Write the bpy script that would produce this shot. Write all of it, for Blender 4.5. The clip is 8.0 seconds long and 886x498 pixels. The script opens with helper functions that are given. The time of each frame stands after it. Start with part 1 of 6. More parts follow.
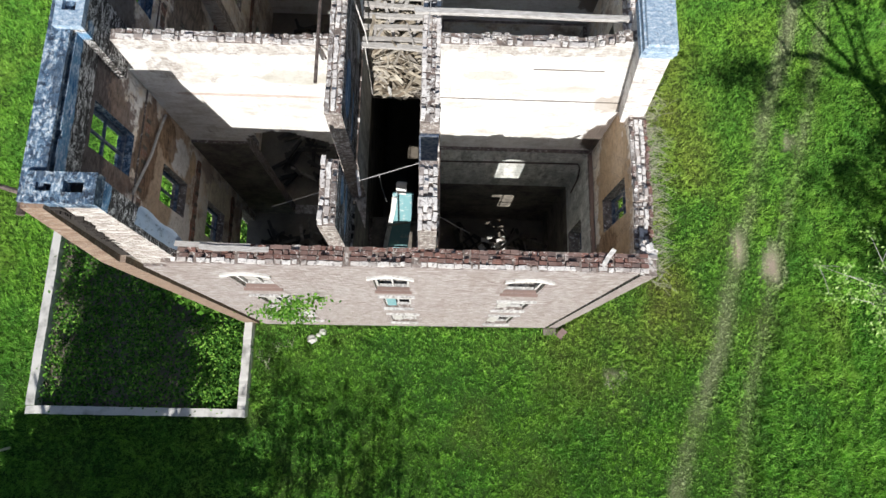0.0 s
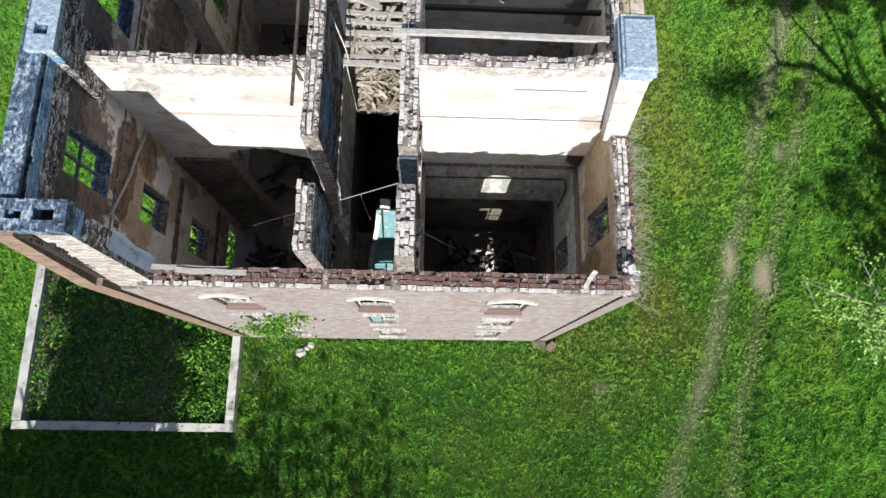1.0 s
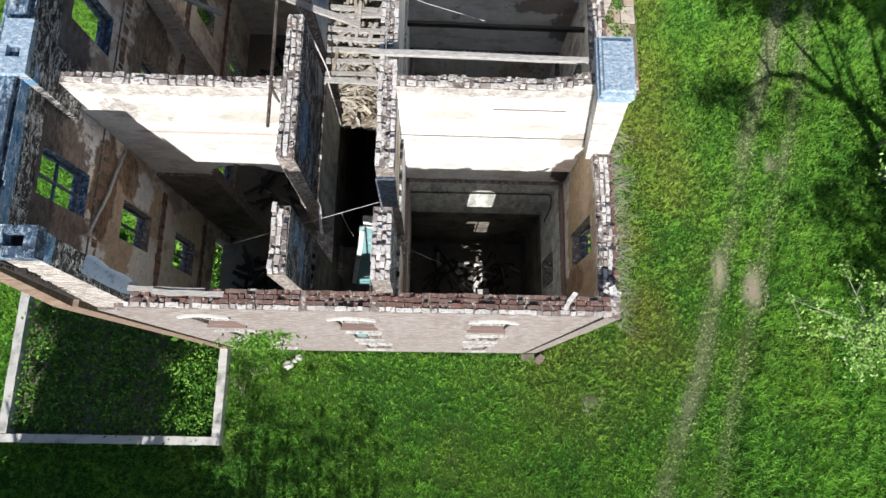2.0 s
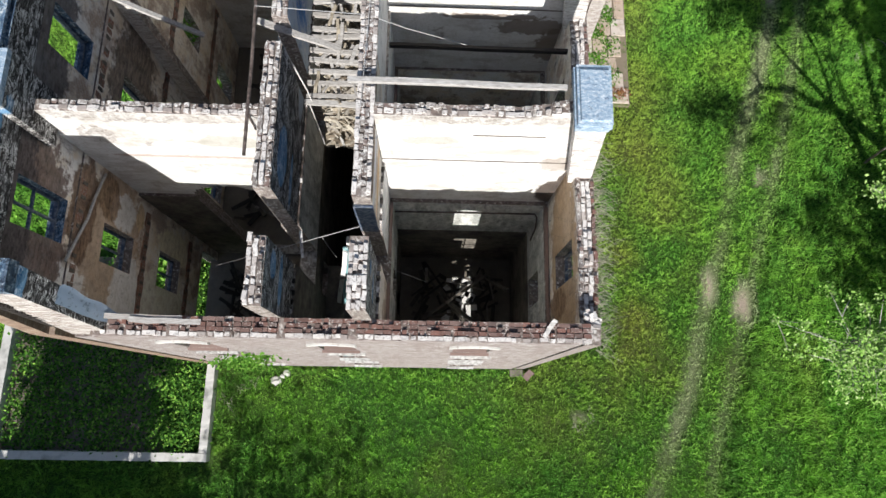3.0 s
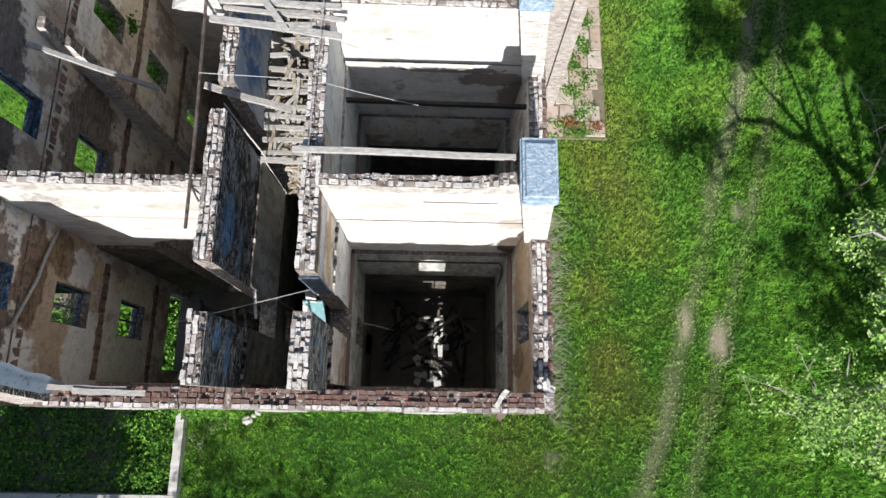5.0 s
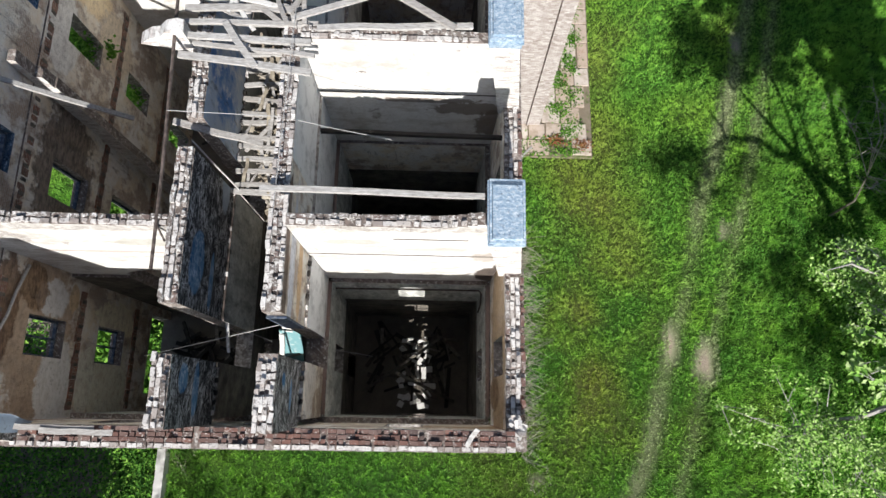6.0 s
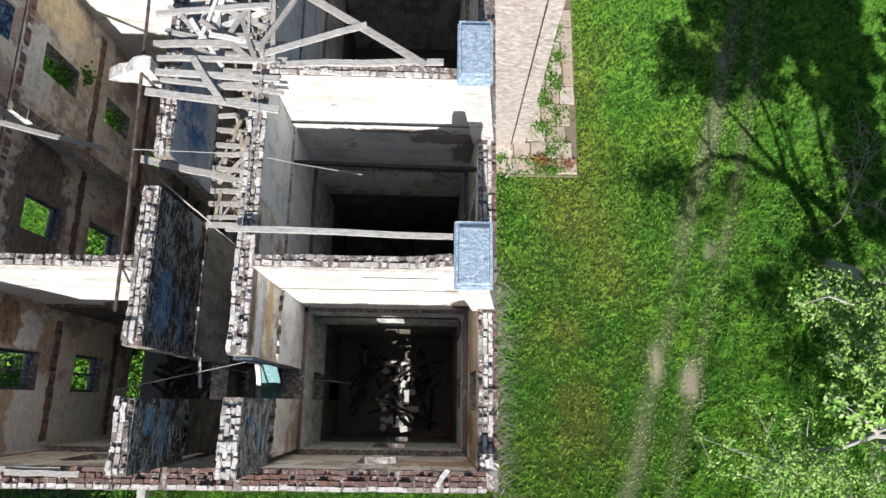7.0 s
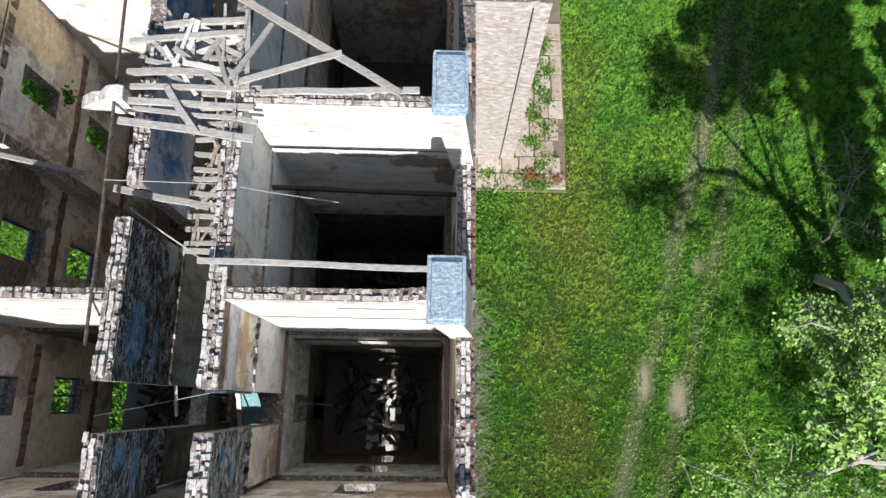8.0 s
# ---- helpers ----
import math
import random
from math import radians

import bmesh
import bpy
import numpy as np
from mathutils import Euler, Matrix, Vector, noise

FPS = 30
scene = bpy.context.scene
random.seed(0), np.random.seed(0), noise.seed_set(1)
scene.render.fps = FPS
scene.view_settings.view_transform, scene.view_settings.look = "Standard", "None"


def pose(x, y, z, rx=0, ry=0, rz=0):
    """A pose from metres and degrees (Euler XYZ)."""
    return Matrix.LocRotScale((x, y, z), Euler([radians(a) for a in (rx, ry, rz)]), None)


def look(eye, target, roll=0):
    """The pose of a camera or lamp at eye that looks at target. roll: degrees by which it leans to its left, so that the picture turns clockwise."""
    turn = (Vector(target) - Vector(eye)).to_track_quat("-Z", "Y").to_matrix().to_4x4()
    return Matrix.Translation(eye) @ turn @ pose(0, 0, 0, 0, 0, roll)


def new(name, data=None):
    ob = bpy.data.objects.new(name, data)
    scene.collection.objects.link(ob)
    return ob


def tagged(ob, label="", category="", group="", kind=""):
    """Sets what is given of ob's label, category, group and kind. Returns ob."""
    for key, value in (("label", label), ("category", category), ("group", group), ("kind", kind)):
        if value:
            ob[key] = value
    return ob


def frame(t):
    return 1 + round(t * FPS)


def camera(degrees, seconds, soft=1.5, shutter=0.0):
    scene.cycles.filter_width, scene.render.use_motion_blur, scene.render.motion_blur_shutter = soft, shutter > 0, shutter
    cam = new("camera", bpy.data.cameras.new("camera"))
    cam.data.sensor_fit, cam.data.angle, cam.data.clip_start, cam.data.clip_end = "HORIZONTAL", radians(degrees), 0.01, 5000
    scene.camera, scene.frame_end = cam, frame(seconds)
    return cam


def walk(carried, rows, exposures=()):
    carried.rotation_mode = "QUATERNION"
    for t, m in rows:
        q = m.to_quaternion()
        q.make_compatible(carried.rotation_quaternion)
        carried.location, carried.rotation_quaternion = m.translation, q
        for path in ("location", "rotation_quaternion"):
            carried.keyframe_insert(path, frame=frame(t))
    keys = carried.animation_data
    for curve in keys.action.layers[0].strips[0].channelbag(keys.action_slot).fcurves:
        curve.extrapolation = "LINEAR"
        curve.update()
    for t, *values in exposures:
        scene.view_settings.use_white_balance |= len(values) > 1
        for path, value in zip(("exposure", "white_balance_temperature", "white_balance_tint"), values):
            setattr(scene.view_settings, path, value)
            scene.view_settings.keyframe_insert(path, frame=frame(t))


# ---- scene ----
cam = camera(70.3, 8.0)
PATH = [
    (0, (0.663, 0.615, 29.529), (0.719, 1.075, 27.584), 8.2),
    (0.5, (0.921, 0.916, 29.508), (0.977, 1.377, 27.563), 8.1),
    (1, (1.19, 1.201, 29.512), (1.245, 1.664, 27.567), 7.9),
    (1.5, (1.462, 1.467, 29.513), (1.517, 1.931, 27.568), 7.9),
    (3, (2.243, 2.45, 29.603), (2.299, 2.917, 27.659), 8.0),
    (3.5, (2.532, 2.843, 29.635), (2.588, 3.311, 27.691), 8.0),
    (4, (2.855, 3.268, 29.682), (2.91, 3.736, 27.738), 7.8),
    (4.5, (3.165, 3.731, 29.729), (3.221, 4.2, 27.786), 7.9),
    (6, (4.239, 5.137, 29.898), (4.292, 5.61, 27.955), 7.5),
    (6.5, (4.64, 5.641, 29.954), (4.693, 6.114, 28.012), 7.5),
    (7, (4.965, 6.09, 30.005), (5.019, 6.566, 28.063), 7.5),
    (7.5, (5.245, 6.488, 30.036), (5.299, 6.965, 28.094), 7.5),
    (8, (5.548, 6.852, 30.047), (5.603, 7.33, 28.106), 7.6),
]
walk(cam, [(t, look(eye, target, roll)) for t, eye, target, roll in PATH])

# ---- world, sun, exposure ----
SUN_ELEVATION = radians(35.0)
SUN_HEADING = radians(180.5)   # compass heading of the sun, north is +y
world = bpy.data.worlds.new("sky")
scene.world = world
world.use_nodes = True
wn = world.node_tree
wn.nodes.clear()
sky = wn.nodes.new("ShaderNodeTexSky")
sky.sky_type = "NISHITA"
sky.sun_disc = False
sky.sun_elevation = SUN_ELEVATION
sky.sun_rotation = SUN_HEADING
background = wn.nodes.new("ShaderNodeBackground")
background.inputs["Strength"].default_value = 0.064
world_out = wn.nodes.new("ShaderNodeOutputWorld")
wn.links.new(sky.outputs[0], background.inputs[0])
wn.links.new(background.outputs[0], world_out.inputs[0])
sun_data = bpy.data.lights.new("sun", "SUN")
sun_data.energy = 5.0
sun_data.angle = radians(0.5)
sun_data.color = (1.0, 0.97, 0.93)
sun = new("sun", sun_data)
sun_from = Vector((math.sin(SUN_HEADING) * math.cos(SUN_ELEVATION), math.cos(SUN_HEADING) * math.cos(SUN_ELEVATION), math.sin(SUN_ELEVATION)))
sun.matrix_world = look(sun_from * 60, (0, 0, 0))
scene.view_settings.exposure = 0.48


# ---- materials ----
def mat(name, build, rough=0.85, metal=0.0, thin=0.0):
    """A node material. build(n) returns the colour socket and, or None, a height socket with its bump distance; thin lets light through a leaf."""
    m = bpy.data.materials.new(name)
    m.use_nodes = True
    n = Nodes(m.node_tree)
    links = m.node_tree.links
    bsdf = m.node_tree.nodes["Principled BSDF"]
    bsdf.inputs["Roughness"].default_value = rough
    bsdf.inputs["Metallic"].default_value = metal
    bsdf.inputs["Specular IOR Level"].default_value = 0.2
    colour, height, distance = build(n)
    links.new(colour, bsdf.inputs["Base Color"])
    if height is not None:
        bump = m.node_tree.nodes.new("ShaderNodeBump")
        bump.inputs["Strength"].default_value = 0.8
        bump.inputs["Distance"].default_value = distance
        links.new(height, bump.inputs["Height"])
        links.new(bump.outputs[0], bsdf.inputs["Normal"])
    if thin:
        glow = n.add("ShaderNodeBsdfTranslucent", Color=colour)
        both = n.add("ShaderNodeMixShader", Fac=thin)
        links.new(bsdf.outputs[0], both.inputs[1])
        links.new(glow.outputs[0], both.inputs[2])
        links.new(both.outputs[0], m.node_tree.nodes["Material Output"].inputs["Surface"])
    return m


class Nodes:
    """Short calls for the nodes that the materials share."""

    def __init__(self, tree):
        self.tree = tree
        self.coord = tree.nodes.new("ShaderNodeTexCoord").outputs["Object"]

    def add(self, kind, **inputs):
        node = self.tree.nodes.new(kind)
        for key, value in inputs.items():
            socket = node.inputs[key.replace("_", " ")]
            if hasattr(value, "is_output"):
                self.tree.links.new(value, socket)
            else:
                socket.default_value = value
        return node

    def stretch(self, x, y, z):
        node = self.add("ShaderNodeMapping", Vector=self.coord)
        node.inputs["Scale"].default_value = (x, y, z)
        return node.outputs[0]

    def wall_coord(self):
        """x + y along the wall, z up it."""
        parts = self.add("ShaderNodeSeparateXYZ", Vector=self.coord)
        run = self.tree.nodes.new("ShaderNodeMath")
        self.tree.links.new(parts.outputs[0], run.inputs[0])
        self.tree.links.new(parts.outputs[1], run.inputs[1])
        both = self.tree.nodes.new("ShaderNodeCombineXYZ")
        self.tree.links.new(run.outputs[0], both.inputs[0])
        self.tree.links.new(parts.outputs[2], both.inputs[1])
        return both.outputs[0]

    def noise(self, scale, detail=5.0, rough=0.6, vector=None):
        return self.add("ShaderNodeTexNoise", Vector=vector or self.coord, Scale=scale, Detail=detail, Roughness=rough).outputs["Fac"]

    def ramp(self, fac, *stops):
        node = self.add("ShaderNodeValToRGB", Fac=fac)
        while len(node.color_ramp.elements) < len(stops):
            node.color_ramp.elements.new(0.5)
        for element, (place, value) in zip(node.color_ramp.elements, stops):
            element.position = place
            element.color = (value, value, value, 1) if isinstance(value, float) else (*value, 1)
        return node.outputs[0]

    def mix(self, fac, a, b, blend="MIX"):
        node = self.tree.nodes.new("ShaderNodeMix")
        node.data_type = "RGBA"
        node.blend_type = blend
        for index, value in ((0, fac), (6, a), (7, b)):
            if hasattr(value, "is_output"):
                self.tree.links.new(value, node.inputs[index])
            elif index == 0:
                node.inputs[0].default_value = value
            else:
                node.inputs[index].default_value = (*value, 1)
        return node.outputs[2]

    def bricks(self, a, b, mortar):
        node = self.add("ShaderNodeTexBrick", Vector=self.wall_coord(), Scale=1.0, Mortar_Size=0.011, Mortar_Smooth=0.3, Bias=0.0, Brick_Width=0.225, Row_Height=0.078)
        node.inputs["Color1"].default_value = (*a, 1)
        node.inputs["Color2"].default_value = (*b, 1)
        node.inputs["Mortar"].default_value = (*mortar, 1)
        return node.outputs["Color"], node.outputs["Fac"]

    def spot(self, centre, radii, wobble=0.9, scale=1.6):
        """One ragged blotch round a place on a wall (1 inside, 0 outside)."""
        shift = self.add("ShaderNodeMapping", Vector=self.coord)
        shift.vector_type = "TEXTURE"
        shift.inputs["Location"].default_value = centre
        shift.inputs["Scale"].default_value = [2 * r for r in radii]
        far = self.tree.nodes.new("ShaderNodeVectorMath")
        far.operation = "LENGTH"
        self.tree.links.new(shift.outputs[0], far.inputs[0])
        edge = self.tree.nodes.new("ShaderNodeMath")
        edge.operation = "MULTIPLY_ADD"
        self.tree.links.new(self.noise(scale, 9, 0.72), edge.inputs[0])
        edge.inputs[1].default_value = wobble * 0.5
        self.tree.links.new(far.outputs["Value"], edge.inputs[2])
        return self.ramp(edge.outputs[0], (0.25 * wobble + 0.46, 1.0), (0.25 * wobble + 0.52, 0.0))

    def random(self):
        return self.tree.nodes.new("ShaderNodeObjectInfo").outputs["Random"]

    def island(self):
        return self.tree.nodes.new("ShaderNodeNewGeometry").outputs["Random Per Island"]

    def place(self):
        return self.tree.nodes.new("ShaderNodeNewGeometry").outputs["Position"]

    def attribute(self, name):
        node = self.tree.nodes.new("ShaderNodeAttribute")
        node.attribute_name = name
        return node.outputs["Fac"]


def whitewashed_brick(n):
    colour, joint = n.bricks((0.30, 0.255, 0.24), (0.22, 0.18, 0.17), (0.26, 0.235, 0.22))
    return facade_weather(n, colour), joint, 0.01


def facade_weather(n, colour):
    """Whitewash, grime and drips that old painted brick shares."""
    wash = n.ramp(n.noise(0.9, 8, 0.7), (0.38, 0.0), (0.62, 0.55))
    colour = n.mix(wash, colour, (0.37, 0.345, 0.335))
    mottle = n.ramp(n.noise(6.5, 7, 0.82, n.stretch(0.7, 0.7, 1.2)), (0.46, 0.0), (0.54, 0.55))
    colour = n.mix(mottle, colour, (0.215, 0.17, 0.155))
    pale = n.ramp(n.noise(8.0, 7, 0.82, n.stretch(0.6, 0.6, 1.2)), (0.54, 0.0), (0.60, 0.7))
    colour = n.mix(pale, colour, (0.48, 0.46, 0.445))
    stain = n.ramp(n.noise(1.0, 6, 0.65, n.stretch(1.6, 1.6, 0.22)), (0.54, 0.0), (0.75, 0.6))
    return n.mix(stain, colour, (0.22, 0.175, 0.155))


def skin_brick(n):
    tone = n.ramp(n.island(), (0.0, (0.20, 0.155, 0.14)), (0.3, (0.30, 0.255, 0.24)), (0.75, (0.36, 0.325, 0.31)), (1.0, (0.47, 0.44, 0.425)))
    return facade_weather(n, tone), n.noise(25, 4), 0.004


def wing_tone(n, source):
    tone = n.ramp(source, (0.0, (0.30, 0.255, 0.235)), (0.35, (0.39, 0.345, 0.325)), (0.8, (0.46, 0.42, 0.40)), (1.0, (0.56, 0.53, 0.51)))
    wash = n.ramp(n.noise(0.6, 6, 0.65, n.place()), (0.42, 0.0), (0.65, 0.35))
    tone = n.mix(wash, tone, (0.48, 0.45, 0.43))
    grime = n.ramp(n.noise(5.0, 8, 0.78, n.place()), (0.52, 0.0), (0.62, 0.6))
    return n.mix(grime, tone, (0.24, 0.20, 0.185)), n.noise(25, 4), 0.004


def wing_brick(n):
    return wing_tone(n, n.island())


def wing_loose_brick(n):
    return wing_tone(n, n.random())


def mortar(n):
    return n.mix(n.noise(6, 6, 0.7), (0.20, 0.175, 0.155), (0.30, 0.27, 0.245)), n.noise(20, 5), 0.006


def raw_brick(n):
    colour, joint = n.bricks((0.34, 0.15, 0.10), (0.22, 0.11, 0.08), (0.42, 0.37, 0.32))
    grime = n.ramp(n.noise(1.6, 7, 0.7), (0.4, 0.0), (0.68, 0.85))
    return n.mix(grime, colour, (0.13, 0.10, 0.085)), joint, 0.008


def wall_core(n):
    brick, joint = n.bricks((0.30, 0.25, 0.225), (0.16, 0.125, 0.11), (0.46, 0.43, 0.40))
    colour = n.mix(n.ramp(n.noise(5.0, 7, 0.7), (0.42, 0.0), (0.56, 0.8)), brick, (0.12, 0.10, 0.09))
    return n.mix(n.ramp(n.noise(9.0, 6, 0.7), (0.55, 0.0), (0.61, 0.9)), colour, (0.60, 0.58, 0.55)), n.noise(12, 7, 0.7), 0.03


def brown_brick(n):
    colour, joint = n.bricks((0.30, 0.205, 0.145), (0.20, 0.135, 0.10), (0.31, 0.26, 0.21))
    mottle = n.ramp(n.noise(2.8, 7, 0.8, n.stretch(1.0, 1.0, 2.6)), (0.46, 0.0), (0.58, 0.8))
    colour = n.mix(mottle, colour, (0.17, 0.11, 0.08))
    pale = n.ramp(n.noise(3.3, 6, 0.8, n.stretch(1.0, 1.0, 3.0)), (0.55, 0.0), (0.63, 0.7))
    return n.mix(pale, colour, (0.42, 0.37, 0.31)), joint, 0.012


def white_plaster(n):
    patch = n.ramp(n.noise(0.55, 8, 0.68), (0.62, 0.0), (0.65, 1.0))
    colour = n.mix(n.noise(3.0, 8, 0.78), (0.80, 0.795, 0.78), (0.62, 0.61, 0.59))
    stain = n.ramp(n.noise(0.8, 8, 0.7, n.stretch(1.0, 1.0, 2.2)), (0.48, 0.0), (0.64, 0.75))
    colour = n.mix(stain, colour, (0.42, 0.39, 0.345))
    drip = n.ramp(n.noise(2.2, 8, 0.74, n.stretch(2.0, 2.0, 0.3)), (0.58, 0.0), (0.70, 0.5))
    colour = n.mix(drip, colour, (0.30, 0.27, 0.24))
    crack = n.ramp(n.noise(2.4, 9, 0.75), (0.485, 0.0), (0.497, 0.5), (0.503, 0.5), (0.515, 0.0))
    colour = n.mix(crack, colour, (0.34, 0.29, 0.24))
    for centre, radii, tone in (((-3.0, 9.1, 13.7), (1.1, 3, 0.40), (0.33, 0.315, 0.26)), ((2.3, 9.1, 14.1), (0.8, 3, 0.28), (0.33, 0.32, 0.27)), ((-4.5, 9.1, 12.55), (2.5, 3, 0.09), (0.36, 0.24, 0.18)), ((4.6, 9.1, 13.4), (1.0, 3, 0.2), (0.38, 0.35, 0.30)),
                                ((6.0, 9.1, 12.6), (0.5, 3, 0.5), (0.30, 0.24, 0.19))):
        colour = n.mix(n.ramp(n.spot(centre, radii, 1.9, 2.2), (0.0, 0.0), (1.0, 0.55)), colour, tone)
    brick, joint = n.bricks((0.40, 0.36, 0.33), (0.22, 0.19, 0.17), (0.52, 0.495, 0.46))
    for centre, radii in (((-4.6, 9.1, 15.2), (3.4, 3, 0.42)), ((3.4, 9.1, 15.5), (3.2, 3, 0.35)), ((-6.4, 9.1, 14.0), (0.5, 3, 0.6))):
        patch = n.mix(1.0, patch, n.spot(centre, radii, 1.1, 3.0), "LIGHTEN")
    broken = n.ramp(n.noise(4.0, 9, 0.78), (0.44, 0.25), (0.54, 0.95))
    colour = n.mix(n.mix(1.0, patch, broken, "MULTIPLY"), colour, brick)
    for centre, radii in (((6.5, 9.1, 10.2), (0.75, 3, 1.15)), ((6.6, 9.1, 11.4), (0.35, 3, 0.9))):
        bare, _ = n.bricks((0.10, 0.075, 0.062), (0.055, 0.045, 0.04), (0.17, 0.145, 0.125))
        colour = n.mix(n.spot(centre, radii, 0.8, 3.4), colour, bare)
    for centre, radii in (((5.6, 14.08, 11.8), (1.3, 3, 0.42)), ((4.2, 14.08, 12.3), (1.6, 3, 0.16)), ((6.4, 14.08, 10.8), (0.7, 3, 1.0))):
        colour = n.mix(n.ramp(n.spot(centre, radii, 1.8, 3.6), (0.0, 0.0), (1.0, 0.8)), colour, (0.20, 0.155, 0.12))
    return colour, n.mix(patch, n.noise(14, 6), joint), 0.01


# Stained plaster made whiter to carry sunlight bounced off the cross wall.
def clean_plaster(n):
    colour = n.mix(n.noise(3.0, 8, 0.78), (0.84, 0.84, 0.83), (0.70, 0.70, 0.69))
    stain = n.ramp(n.noise(1.1, 9, 0.75, n.stretch(1.2, 1.2, 0.9)), (0.50, 0.0), (0.62, 0.75))
    colour = n.mix(stain, colour, (0.40, 0.40, 0.395))
    rub = n.ramp(n.noise(4.0, 10, 0.82, n.stretch(1.6, 1.6, 0.7)), (0.60, 0.0), (0.64, 0.8))
    return n.mix(rub, colour, (0.26, 0.24, 0.22)), n.noise(14, 6), 0.01


def pale_stack(n):
    colour, joint = n.bricks((0.72, 0.70, 0.67), (0.52, 0.46, 0.43), (0.34, 0.30, 0.275))
    wash = n.ramp(n.noise(2.6, 8, 0.78, n.stretch(0.7, 0.7, 2.6)), (0.44, 0.0), (0.54, 0.85))
    colour = n.mix(wash, colour, (0.78, 0.77, 0.75))
    stain = n.ramp(n.noise(6.0, 9, 0.8, n.stretch(0.45, 0.45, 3.4)), (0.54, 0.0), (0.59, 0.8))
    return n.mix(stain, colour, (0.20, 0.16, 0.14)), joint, 0.015


def worn_stack(n):
    colour, joint = n.bricks((0.60, 0.57, 0.54), (0.44, 0.38, 0.35), (0.17, 0.14, 0.125))
    wash = n.ramp(n.noise(2.6, 8, 0.78, n.stretch(0.7, 0.7, 2.6)), (0.48, 0.0), (0.57, 0.7))
    colour = n.mix(wash, colour, (0.70, 0.68, 0.65))
    stain = n.ramp(n.noise(7.0, 9, 0.82, n.stretch(0.45, 0.45, 3.4)), (0.49, 0.0), (0.55, 0.85))
    return n.mix(stain, colour, (0.17, 0.135, 0.115)), joint, 0.02


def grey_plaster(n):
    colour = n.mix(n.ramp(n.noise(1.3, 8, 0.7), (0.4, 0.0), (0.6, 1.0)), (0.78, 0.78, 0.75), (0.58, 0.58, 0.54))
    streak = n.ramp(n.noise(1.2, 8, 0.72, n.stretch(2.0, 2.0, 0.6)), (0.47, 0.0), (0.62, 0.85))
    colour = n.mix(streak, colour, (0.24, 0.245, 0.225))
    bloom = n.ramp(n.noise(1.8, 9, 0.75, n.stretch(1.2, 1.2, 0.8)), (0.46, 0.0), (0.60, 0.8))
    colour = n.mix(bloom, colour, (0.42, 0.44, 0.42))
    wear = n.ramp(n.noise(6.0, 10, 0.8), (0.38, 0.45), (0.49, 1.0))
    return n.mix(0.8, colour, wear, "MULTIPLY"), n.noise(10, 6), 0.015


